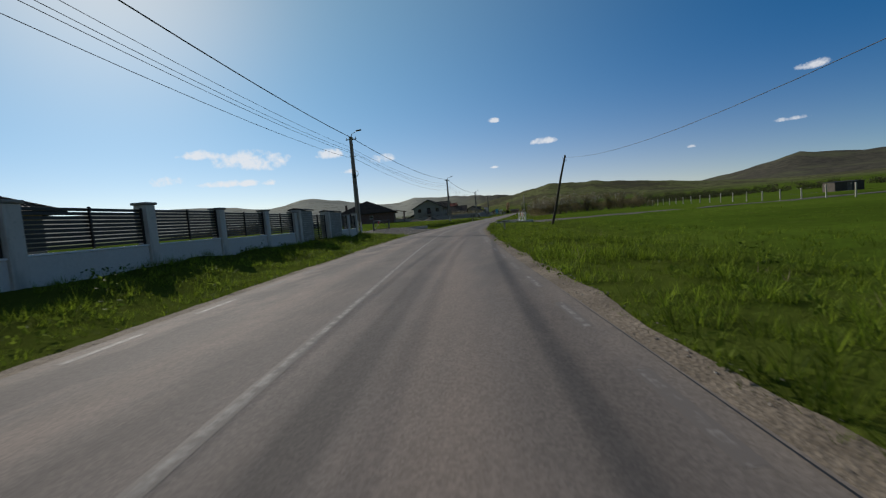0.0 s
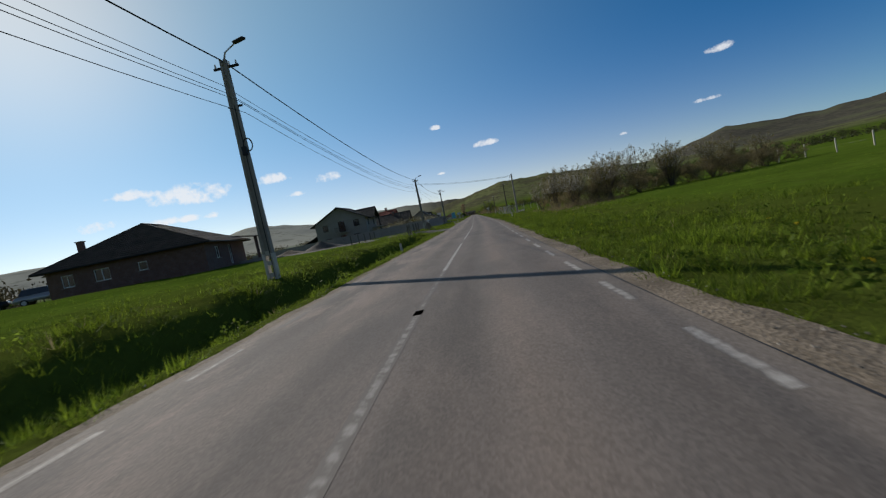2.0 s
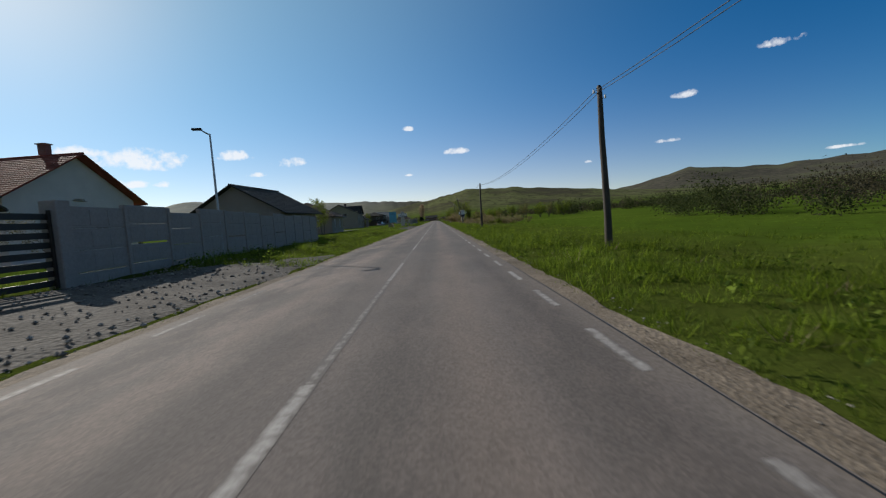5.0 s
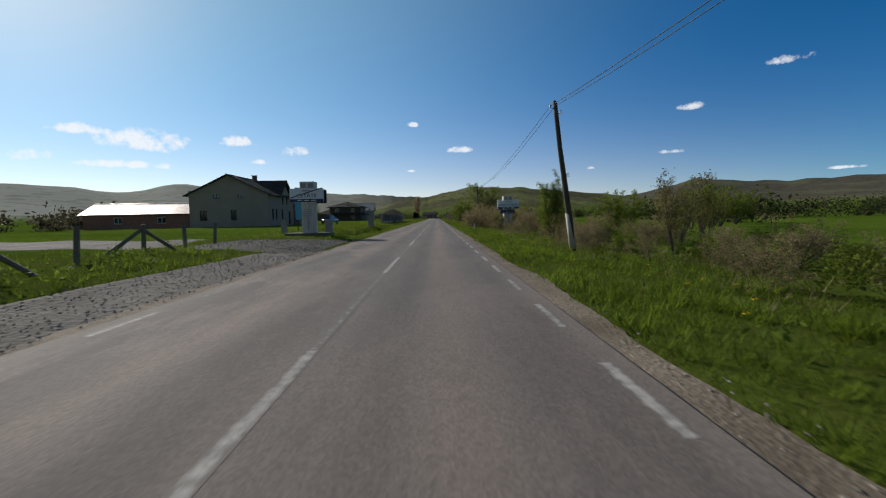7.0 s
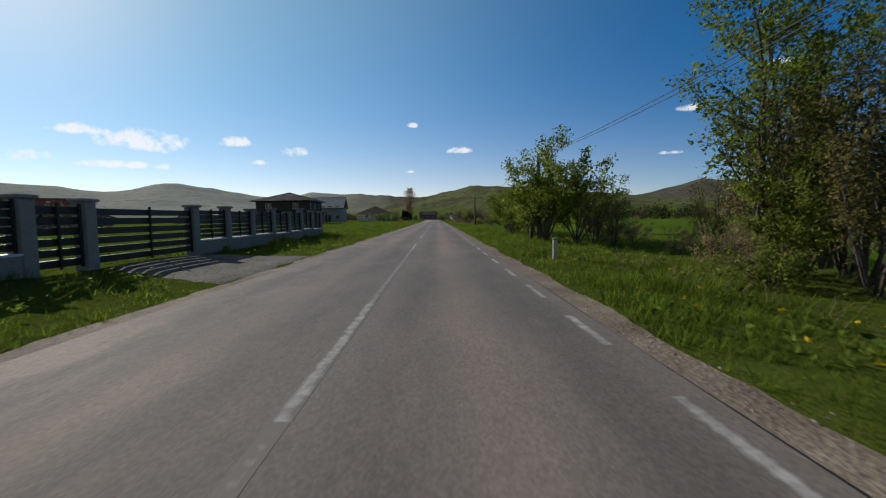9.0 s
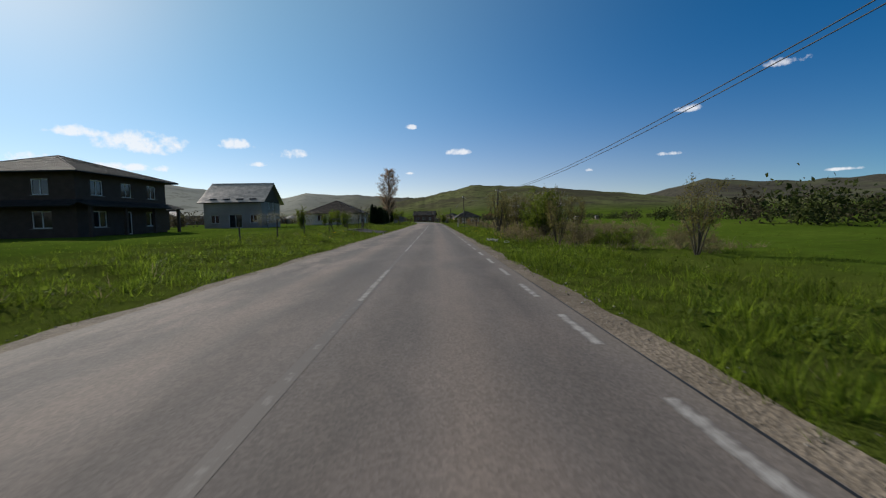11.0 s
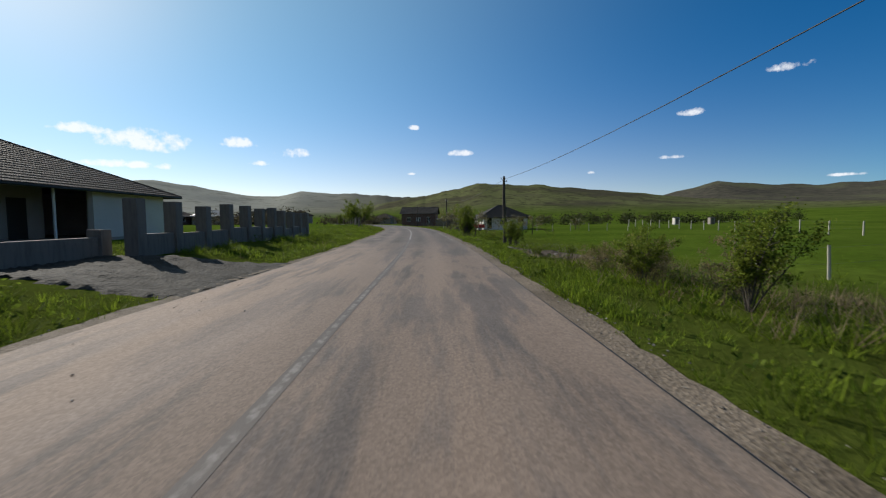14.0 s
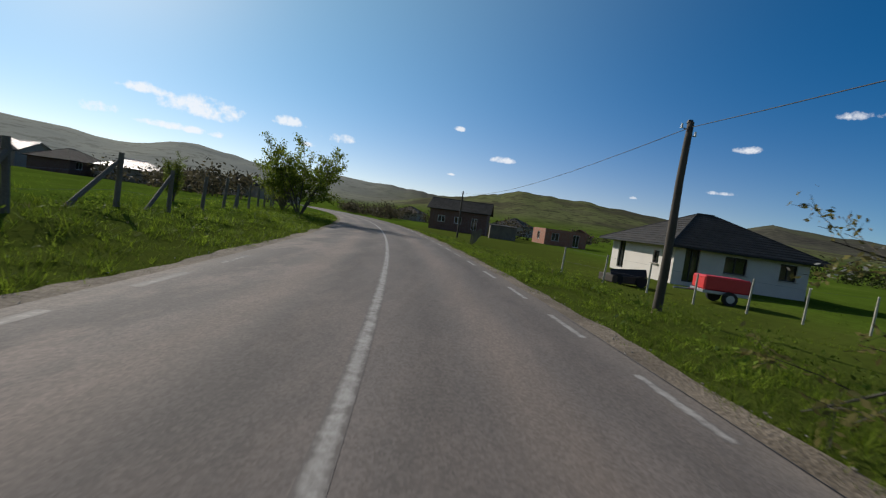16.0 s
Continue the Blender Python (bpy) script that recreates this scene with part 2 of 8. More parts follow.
def gravel(name, lo, hi, size=28):
    k = Mat(name, 0.9).world()
    cell = k.t.nodes.new("ShaderNodeTexVoronoi")
    cell.inputs["Scale"].default_value = size
    k.t.links.new(k.c, cell.inputs["Vector"])
    fine = k.voronoi(size * 3.1, out="Color")
    c = k.mix(0.65, k.mix(cell.outputs["Color"], lo, hi), k.mix(fine, tuple(0.7 * v for v in lo), hi))
    c = k.mix(k.ramp(k.noise(0.8, 5), (0.35, 0.6), (0.65, 0.0)), c, tuple(0.6 * v for v in lo))
    k.b.inputs["Specular IOR Level"].default_value = 0.1
    k.colour(c)
    return k.bump(cell.outputs["Distance"], 0.45, 0.5 / size).m


def meadow():
    k = Mat("meadow", 0.9).world()
    c = k.ramp(k.noise(0.045, 5, 0.6), (0.3, (0.058, 0.1, 0.012)), (0.5, (0.09, 0.148, 0.017)), (0.72, (0.13, 0.185, 0.027)))
    c = k.mix(k.ramp(k.noise(1.4, 5, 0.7), (0.35, 0.65), (0.6, 0.0)), c, (0.055, 0.075, 0.013))
    c = k.mix(k.ramp(k.noise(0.3, 6, 0.7), (0.6, 0.0), (0.75, 0.45)), c, (0.16, 0.135, 0.06))
    n = k.t.nodes.new("ShaderNodeSeparateXYZ")
    k.t.links.new(k.c, n.inputs[0])
    # darker, browner ground tone near the road, below the rough verge grass
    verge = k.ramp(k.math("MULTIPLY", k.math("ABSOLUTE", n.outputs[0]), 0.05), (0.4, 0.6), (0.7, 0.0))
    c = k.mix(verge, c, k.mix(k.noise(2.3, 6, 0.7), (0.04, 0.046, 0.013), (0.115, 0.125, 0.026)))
    # woods, scrub and pasture on the far slopes
    high = k.ramp(k.math("MULTIPLY", n.outputs[2], 0.01), (0.05, 0.0), (0.22, 1.0))
    slope = k.ramp(k.noise(0.006, 8, 0.68), (0.38, (0.085, 0.08, 0.055)), (0.46, (0.11, 0.112, 0.058)), (0.52, (0.15, 0.165, 0.07)), (0.6, (0.125, 0.13, 0.066)), (0.72, (0.2, 0.195, 0.105)))
    slope = k.mix(k.ramp(k.noise(0.014, 7, 0.7), (0.5, 0.0), (0.6, 0.7)), slope, (0.078, 0.07, 0.05))
    slope = k.mix(k.ramp(k.noise(0.075, 4, 0.7), (0.54, 0.0), (0.6, 0.75)), slope, (0.045, 0.05, 0.028))
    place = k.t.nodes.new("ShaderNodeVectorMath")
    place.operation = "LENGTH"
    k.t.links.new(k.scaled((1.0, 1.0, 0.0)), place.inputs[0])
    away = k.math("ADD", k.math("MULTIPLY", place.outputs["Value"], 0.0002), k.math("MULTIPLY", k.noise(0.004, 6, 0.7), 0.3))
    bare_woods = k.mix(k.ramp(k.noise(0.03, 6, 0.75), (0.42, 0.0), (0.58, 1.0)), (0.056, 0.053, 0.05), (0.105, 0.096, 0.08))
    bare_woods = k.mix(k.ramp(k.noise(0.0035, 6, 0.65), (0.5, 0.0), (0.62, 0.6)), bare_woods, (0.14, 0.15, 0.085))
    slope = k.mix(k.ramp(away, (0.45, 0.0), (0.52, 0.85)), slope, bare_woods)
    # western hill pasture with scrub lines, paled in the colour to stand for haze
    hazed_pasture = k.ramp(k.noise(0.005, 7, 0.68), (0.35, (0.3, 0.305, 0.275)), (0.5, (0.38, 0.38, 0.33)), (0.68, (0.44, 0.43, 0.36)))
    hazed_pasture = k.mix(k.ramp(k.noise(0.02, 6, 0.7), (0.52, 0.0), (0.6, 0.65)), hazed_pasture, (0.2, 0.205, 0.175))
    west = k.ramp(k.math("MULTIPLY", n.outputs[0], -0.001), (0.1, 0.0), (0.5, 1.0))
    slope = k.mix(west, slope, hazed_pasture)
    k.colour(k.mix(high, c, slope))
    k.b.inputs["Specular IOR Level"].default_value = 0.0
    return k.bump(k.noise(9, 6, 0.7), 0.8, 0.06).m


def tiles(name, colour, course=0.36, width=0.3, metal=0.0, gloss=0.75):
    """Interlocking roof tiles: rolls across, courses down the slope (local x along the eave, y up the slope)."""
    k = Mat(name, gloss, metal)
    roll = k.wave(1 / width / 2 * 1.0, "X")
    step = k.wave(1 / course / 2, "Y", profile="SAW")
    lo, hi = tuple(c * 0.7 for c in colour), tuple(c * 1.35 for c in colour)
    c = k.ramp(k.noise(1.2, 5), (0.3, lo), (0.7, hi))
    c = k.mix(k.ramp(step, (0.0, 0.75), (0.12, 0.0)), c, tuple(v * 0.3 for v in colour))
    k.colour(c)
    k.b.inputs["Specular IOR Level"].default_value = 0.5 if metal else 0.2
    return k.bump(k.math("ADD", k.math("MULTIPLY", roll, 0.6), step), 0.3 if metal else 0.8, 0.05).m


def bricks(name, a, b, joint, scale=4.0):
    k = Mat(name, 0.85)
    n = k.t.nodes.new("ShaderNodeTexBrick")
    m = k.t.nodes.new("ShaderNodeMapping")
    m.inputs["Rotation"].default_value = (radians(90), 0, 0)
    g = k.t.nodes.new("ShaderNodeNewGeometry")
    s = k.t.nodes.new("ShaderNodeSeparateXYZ")
    k.t.links.new(k.c, s.inputs[0])
    j = k.t.nodes.new("ShaderNodeCombineXYZ")
    k.t.links.new(k.math("ADD", s.outputs[0], s.outputs[1]), j.inputs[0])
    k.t.links.new(s.outputs[2], j.inputs[1])
    k.t.links.new(j.outputs[0], n.inputs["Vector"])
    k.put(n.inputs["Color1"], a), k.put(n.inputs["Color2"], b), k.put(n.inputs["Mortar"], joint)
    n.inputs["Scale"].default_value = 1.0
    n.inputs["Brick Width"].default_value, n.inputs["Row Height"].default_value, n.inputs["Mortar Size"].default_value = 1 / scale, 0.32 / scale, 0.012
    k.colour(k.mix(k.ramp(k.noise(2.0, 5), (0.35, 0.45), (0.65, 0.0)), n.outputs[0], tuple(v * 0.6 for v in a)))
    return k.bump(n.outputs["Fac"], -0.5, 0.01).m


def glass():
    k = Mat("window_glass", 0.06)
    k.colour((0.02, 0.024, 0.028))
    k.b.inputs["Specular IOR Level"].default_value = 0.9
    return k.bump(k.noise(1.5, 2), 0.02, 0.02).m


def stained(name, colour, dirt):
    """A pale rendered surface with rain streaks and grime."""
    k = Mat(name, 0.85)
    c = k.ramp(k.noise(1.1, 5), (0.3, tuple(v * 0.85 for v in colour)), (0.7, tuple(min(1, v * 1.08) for v in colour)))
    c = k.mix(k.ramp(k.noise(5.0, 5, 0.65, k.scaled((1.6, 1.6, 0.22))), (0.48, 0.0), (0.68, 0.6)), c, dirt)
    c = k.mix(k.ramp(k.noise(9, 5, 0.7), (0.58, 0.0), (0.72, 0.5)), c, dirt)
    k.colour(c)
    return k.bump(k.noise(26), 0.25, 0.01).m


M_ASPHALT, M_LINE, M_LINE_FAINT, M_LINE_OLD = asphalt(), paint_line(), paint_line("faded_road_paint", 0.45), paint_line("old_road_paint", 0.5)
M_SHOULDER = gravel("shoulder_gravel", (0.12, 0.095, 0.07), (0.43, 0.355, 0.275), 26)
M_GRAVEL = gravel("crushed_stone", (0.075, 0.066, 0.058), (0.28, 0.255, 0.225), 12)
M_PALEGRAVEL = gravel("pale_gravel", (0.17, 0.155, 0.138), (0.5, 0.465, 0.42), 14)
M_MUD = gravel("muddy_gravel", (0.045, 0.042, 0.036), (0.15, 0.14, 0.125), 14)
M_EARTH = gravel("earthy_gravel", (0.13, 0.102, 0.078), (0.37, 0.3, 0.245), 30)
M_WIRE = plain("dull_fence_wire", (0.11, 0.11, 0.11), 0.7, 0.3, 10, 0.2, 0.0)
M_NET = plain("wire_netting", (0.2, 0.2, 0.2), 0.6, 0.4, 10, 0.2, 0.0)
M_DULL = plain("weathered_tube", (0.13, 0.12, 0.11), 0.7, 0.3, 10, 0.35, 0.1)
M_CRACK = plain("tar_joint", (0.018, 0.017, 0.017), 0.6)
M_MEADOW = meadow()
M_GRASS = leafy("grass_blades", (0.046, 0.084, 0.008), (0.265, 0.355, 0.033), 0.52)
M_DRY = leafy("dry_stalks", (0.19, 0.145, 0.085), (0.42, 0.33, 0.2), 0.4)
M_LEAF = leafy("spring_leaves", (0.09, 0.13, 0.016), (0.27, 0.33, 0.05), 0.55)
M_LEAF_BROWN = leafy("budding_leaves", (0.12, 0.105, 0.035), (0.29, 0.255, 0.09), 0.55)
M_LEAF_TAN = leafy("withered_scrub_leaves", (0.17, 0.14, 0.06), (0.4, 0.33, 0.16), 0.55)
M_BLOSSOM = leafy("blossom", (0.4, 0.37, 0.33), (0.78, 0.75, 0.7), 0.45)
M_COPPER = leafy("coppery_young_leaves", (0.22, 0.13, 0.08), (0.55, 0.4, 0.27), 0.5)
M_FAR_GREEN = leafy("far_leaves", (0.03, 0.042, 0.013), (0.105, 0.125, 0.04), 0.4)
M_FAR_BROWN = leafy("far_twigs", (0.045, 0.04, 0.026), (0.13, 0.112, 0.066), 0.4)
M_MOSSY = stained("mossy_dark_concrete", (0.14, 0.13, 0.11), (0.05, 0.055, 0.03))
M_RUBBLE = gravel("rubbly_earth", (0.055, 0.044, 0.032), (0.25, 0.2, 0.155), 13)
M_CEDAR = leafy("thuja_foliage", (0.012, 0.026, 0.01), (0.04, 0.06, 0.02), 0.2)
M_BARK = plain("bark", (0.085, 0.07, 0.055), 0.9, 0, 14, 0.4, 0.6)
M_SHEET = leafy("white_plastic_sheet", (0.7, 0.7, 0.68), (0.82, 0.82, 0.8), 0.55)
M_YELLOW = leafy("dandelion", (0.6, 0.42, 0.02), (0.8, 0.6, 0.03), 0.2)
M_CONCRETE = plain("grey_concrete", (0.32, 0.285, 0.25), 0.85, 0, 6, 0.22, 0.3)
M_PANEL = plain("fence_panel_concrete", (0.37, 0.32, 0.285), 0.85, 0, 5, 0.2, 0.3)
M_WHITEWASH = stained("whitewash", (0.64, 0.585, 0.52), (0.3, 0.27, 0.23))
M_BLOCK = stained("bare_concrete_block", (0.2, 0.178, 0.158), (0.1, 0.088, 0.075))
M_WALLWHITE = plain("white_render", (0.66, 0.61, 0.555), 0.85, 0, 5, 0.1, 0.2)
M_BEIGE = plain("beige_render", (0.35, 0.285, 0.22), 0.88, 0, 5, 0.12, 0.2)
M_RAWWALL = plain("raw_block_wall", (0.34, 0.305, 0.28), 0.9, 0, 3, 0.3, 0.4)
M_GREYR = plain("grey_render", (0.31, 0.275, 0.245), 0.88, 0, 5, 0.14, 0.2)
M_SLAT = plain("dark_brown_slat", (0.03, 0.024, 0.02), 0.45, 0.2, 9, 0.25, 0.1)
M_WOOD = plain("tarred_wood", (0.075, 0.06, 0.047), 0.85, 0, 12, 0.4, 0.5)
M_POST = plain("weathered_wood", (0.17, 0.145, 0.115), 0.9, 0, 12, 0.35, 0.5)
M_PALEPOST = plain("weathered_pale_concrete", (0.46, 0.43, 0.36), 0.85, 0, 9, 0.25, 0.3)
M_STEEL = plain("galvanised_steel", (0.42, 0.43, 0.44), 0.45, 0.8, 10, 0.15, 0.1)
M_IRON = plain("black_iron", (0.03, 0.03, 0.032), 0.55, 0.5, 10, 0.2, 0.1)
M_CABLE = plain("cable_rubber", (0.012, 0.012, 0.013), 0.6, 0, 10, 0.1, 0.0)
M_WHITE = plain("white_paint", (0.78, 0.78, 0.76), 0.5, 0, 6, 0.08, 0.1)
M_RUST = plain("rusty_paint", (0.3, 0.07, 0.035), 0.8, 0.1, 14, 0.4, 0.4)
M_RED = plain("red_sign_paint", (0.62, 0.03, 0.03), 0.45, 0, 6, 0.1, 0.05)
M_BLUE = plain("blue_banner", (0.1, 0.36, 0.52), 0.55, 0, 3, 0.15, 0.1)
M_PALEBLUE = plain("pale_blue_print", (0.17, 0.43, 0.58), 0.55, 0, 3, 0.15, 0.1)
M_NAVY = plain("navy_sign_paint", (0.012, 0.025, 0.075), 0.4, 0, 5, 0.1, 0.05)
M_INK = plain("black_lettering", (0.012, 0.012, 0.014), 0.5, 0, 5, 0.1, 0.0)
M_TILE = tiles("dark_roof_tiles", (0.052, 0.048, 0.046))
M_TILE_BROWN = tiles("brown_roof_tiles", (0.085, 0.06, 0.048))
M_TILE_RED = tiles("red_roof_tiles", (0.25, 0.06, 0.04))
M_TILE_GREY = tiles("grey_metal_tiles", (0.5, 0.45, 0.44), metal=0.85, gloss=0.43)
M_BRICK = bricks("brown_brick", (0.17, 0.07, 0.05), (0.22, 0.1, 0.07), (0.2, 0.17, 0.15))
M_BRICK_DARK = bricks("dark_brown_brick", (0.075, 0.042, 0.032), (0.1, 0.058, 0.042), (0.1, 0.088, 0.075))
M_BRICKRED = bricks("red_hollow_brick", (0.36, 0.12, 0.06), (0.44, 0.17, 0.09), (0.3, 0.27, 0.24), 3.2)
M_STONE = bricks("stone_cladding", (0.3, 0.27, 0.23), (0.42, 0.39, 0.34), (0.2, 0.19, 0.17), 3.0)
M_GLASS = glass()
M_BLACK = plain("dark_interior", (0.012, 0.012, 0.012), 0.9)
M_CARWHITE = plain("silver_car_paint", (0.5, 0.51, 0.53), 0.25, 0.5, 3, 0.05, 0.0)
M_CARDARK = plain("dark_car_paint", (0.03, 0.033, 0.04), 0.25, 0.4, 3, 0.05, 0.0)
M_TYRE = plain("tyre_rubber", (0.015, 0.015, 0.015), 0.8)


# ---- the road's line and the lie of the land ----
KNOTS = [(-400, 64.6), (-100, 20.5), (-20, 8.7), (9, 4.45), (25, 2.1), (33, 1.1), (41, 0.25), (49, -0.15), (57, -0.4), (75, -0.55),
         (91, -0.33), (110, 0), (140, 0), (300, 0), (455, 0), (470, -0.08), (481, -0.2), (495, -0.72), (509, -1.55), (522, -2.75),
         (540, -5.9), (558, -10.5), (580, -18.5), (610, -34), (700, -100)]
KY, KX = np.array([k[0] for k in KNOTS], float), np.array([k[1] for k in KNOTS], float)
_h = np.diff(KY)
_d = np.diff(KX) / _h
KM = np.r_[_d[0], (_d[:-1] * _h[1:] + _d[1:] * _h[:-1]) / (_h[:-1] + _h[1:]), _d[-1]]


def xc(y):
    """The middle of the road at y, by a smooth curve through the knots."""
    y = np.clip(np.asarray(y, float), -100, 650)
    i = np.clip(np.searchsorted(KY, y) - 1, 0, len(KY) - 2)
    h = KY[i + 1] - KY[i]
    t = (y - KY[i]) / h
    return ((2 * t**3 - 3 * t**2 + 1) * KX[i] + (t**3 - 2 * t**2 + t) * h * KM[i]
            + (-2 * t**3 + 3 * t**2) * KX[i + 1] + (t**3 - t**2) * h * KM[i + 1])


def heading(y):
    return math.atan2(float(xc(y + 0.5) - xc(y - 0.5)), 1.0)


def smooth(v, a, b):
    t = np.clip((np.asarray(v, float) - a) / (b - a), 0, 1)
    return t * t * (3 - 2 * t)


def extra(y):
    """How much wider the right lane is in the first bend."""
    return 0.3 * (1 - smooth(y, 42, 85))


# far ridges seen from (0, 260): how far, and height in degrees by bearing
RIDGES = [
    (2200, [(-180, 2.5), (-120, 2.8), (-75, 3.4), (-47, 3.6), (-44, 3.8), (-40, 3.6), (-36, 2.95), (-33, 3.3), (-31, 4.1), (-29, 4.0), (-25, 3.4),
            (-20, 2.6), (-17, 2.7), (-15, 3.3), (-13, 3.0), (-9.5, 3.0), (-5, 2.7), (0, 2.4), (8, 1.8), (20, 0.5), (180, 2.5)]),
    (1250, [(-30, 0.0), (-10, 0.3), (-4, 1.7), (0, 2.5), (3, 3.2), (5, 3.6), (8, 3.4), (11, 3.4), (15, 3.0), (19, 2.7), (25, 1.9), (34, 1.3), (60, 1.2), (90, 0.0)]),
    (3600, [(15, 0.0), (22, 1.9), (25, 2.3), (28, 3.0), (31, 3.7), (34, 3.3), (39, 3.0), (46, 3.2), (60, 3.5), (90, 3.2), (140, 2.6), (180, 1.0)]),
    (620, [(18, 0.0), (26, 0.7), (40, 0.95), (70, 1.0), (110, 0.5), (150, 0.0)]),
]


# gravelled ground without grass: x from, x to, y from, y to
OPEN_GROUND = [(2.0, 6, 56.4, 66.8), (6, 14, 59.5, 67), (-9.5, -2.9, 43.4, 54.7), (-10, -2.8, 118.4, 124.6), (-4.6, -2.7, 124.4, 126.0), (-3.6, -2.7, 149.5, 164.5), (-7.5, -2.9, 179.6, 190), (2.7, 9.5, 165.9, 170.1),
        (-4.6, -2.75, 238, 264), (-20, -2.9, 262, 270.3), (-6.5, -2.9, 323.6, 329.2), (-8, -2.9, 413.4, 421), (-8.4, -2.7, 472.2, 477.8), (-7.2, -2.9, 451.2, 452.9), (4.7, 6.7, 480.9, 485.5)]


def hummock(x, y):
    """Uneven tussocky ground, between about -1 and 1."""
    a = np.sin(1.7 * x + 1.3 * np.sin(0.8 * y)) * np.sin(1.45 * y + 1.2 * np.sin(1.1 * x))
    b = np.sin(2.9 * y + 1.9 * np.sin(1.6 * x) + x) * np.sin(2.5 * x - 0.9 * y + 1.3 * np.sin(0.7 * y))
    return 0.55 * a + 0.45 * b


def land(x, y):
    """The ground's height."""
    x, y = np.asarray(x, float), np.asarray(y, float)
    d = x - xc(y)
    right, left = np.maximum(d - extra(y) - 2.6, 0), np.maximum(-d - 2.85, 0)
    fall = smooth(y, 440, 500)
    z = -0.05 - np.minimum(0.055 * np.maximum(right - 0.3, 0), 0.3) - fall * np.minimum(0.05 * np.maximum(right - 0.3, 0), 0.45) + 0.2 * smooth(left, 0.3, 3.5) + 0.03 * smooth(np.maximum(right, left), 0, 0.5)
    early = 1 - smooth(y, 115, 150)
    z = z + early * (0.2 * smooth(left, 1, 4) + np.minimum(0.036 * np.maximum(left - 3.5, 0), 0.85))
    for a, b, mid, deep in ((57, 114, -5.0, 1.0), (274, 296, -4.9, 0.5), (206, 232, -5.2, 0.3)):
        z = z - deep * smooth(y, a, a + 5) * (1 - smooth(y, b - 5, b)) * np.exp(-(((d - mid) / np.where(d < mid, 0.5, 0.85)) ** 2))
    rough = smooth(np.abs(d), 3.6, 6)
    z = z + rough * (0.05 * np.sin(x * 0.9 + 1.7 * np.sin(y * 0.31)) * np.sin(y * 0.7 + x * 0.13) + 0.06 * np.sin(y * 0.11 + x * 0.07))
    tussock = smooth(np.abs(d), 3.4, 4.8) * (1 - smooth(np.abs(d), 10, 15))
    for x0, x1, y0, y1 in OPEN_GROUND:
        tussock = tussock * (1 - smooth(x, x0 - 1, x0) * (1 - smooth(x, x1, x1 + 1)) * smooth(y, y0 - 1.2, y0) * (1 - smooth(y, y1, y1 + 1.2)))
    z = z + tussock * hummock(x, y) * np.where(d < 0, 0.13, 0.1)
    px, py = x, y - 260
    far, az = np.hypot(px, py), np.degrees(np.arctan2(px, py))
    for dist, prof in RIDGES:
        h = np.interp(az, [p[0] for p in prof], [p[1] for p in prof])
        wob = 1 + 0.05 * np.sin(az * 1.9 + dist) + 0.035 * np.sin(az * 5.3 + 0.4 * dist) + 0.02 * np.sin(az * 13.1)
        top = dist * np.tan(np.radians(h)) * (1 + 0.35 * (wob - 1))
        t = far / dist
        z = z + top * np.where(t < 1, smooth(t, 0.42, 1.0) ** 1.25, np.exp(-(((t - 1) / 0.16) ** 2)))
    return z


def lz(x, y):
    return float(land(x, y))


def mesh_object(name, verts, faces, material, smooth_faces=False):
    me = bpy.data.meshes.new(name)
    me.from_pydata(verts, [], faces)
    me.materials.append(material)
    if smooth_faces:
        me.polygons.foreach_set("use_smooth", [True] * len(me.polygons))
    me.update()
    return new(name, me)


def spread(near, far, first, grow, most):
    out, step = [near], first
    while out[-1] < far:
        step = min(step * grow, most)
        out.append(out[-1] + step)
    return out


def ground_sheet():
    cols = [-2.9, -2.3, 0.0, 2.3, 2.75, 3.1, 3.6] + spread(4.2, 4900, 0.6, 1.055, 75)
    cols += [-v for v in spread(3.3, 4900, 0.4, 1.05, 75)]
    ds = np.array(sorted(cols))
    ys = np.array(sorted(list(np.concatenate([np.arange(-20, 0, 1.6), np.arange(0, 560, 0.8), np.arange(560, 640, 1.6)])) + [-20 - v for v in spread(3, 4600, 3, 1.12, 90)] + [640 + v for v in spread(3, 4300, 3, 1.1, 75)]))
    g_d, g_y = np.meshgrid(ds, ys)
    near = 1 - smooth(np.abs(g_d), 60, 400)
    g_x = g_d + xc(g_y) * near
    g_z = land(g_x, g_y)
    under = np.abs(g_d) < 2.6
    g_z = np.where(under & (g_y < 645) & (g_y > -80), -0.07, g_z)
    verts = np.stack([g_x, g_y, g_z], -1).reshape(-1, 3)
    n, m = len(ds), len(ys)
    i = (np.arange(m - 1)[:, None] * n + np.arange(n - 1)[None]).ravel()
    faces = np.stack([i, i + 1, i + n + 1, i + n], -1)
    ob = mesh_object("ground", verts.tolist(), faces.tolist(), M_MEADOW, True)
    return tagged(ob, "spring-green meadow and verge rising to far hills", "ground", kind="structure")


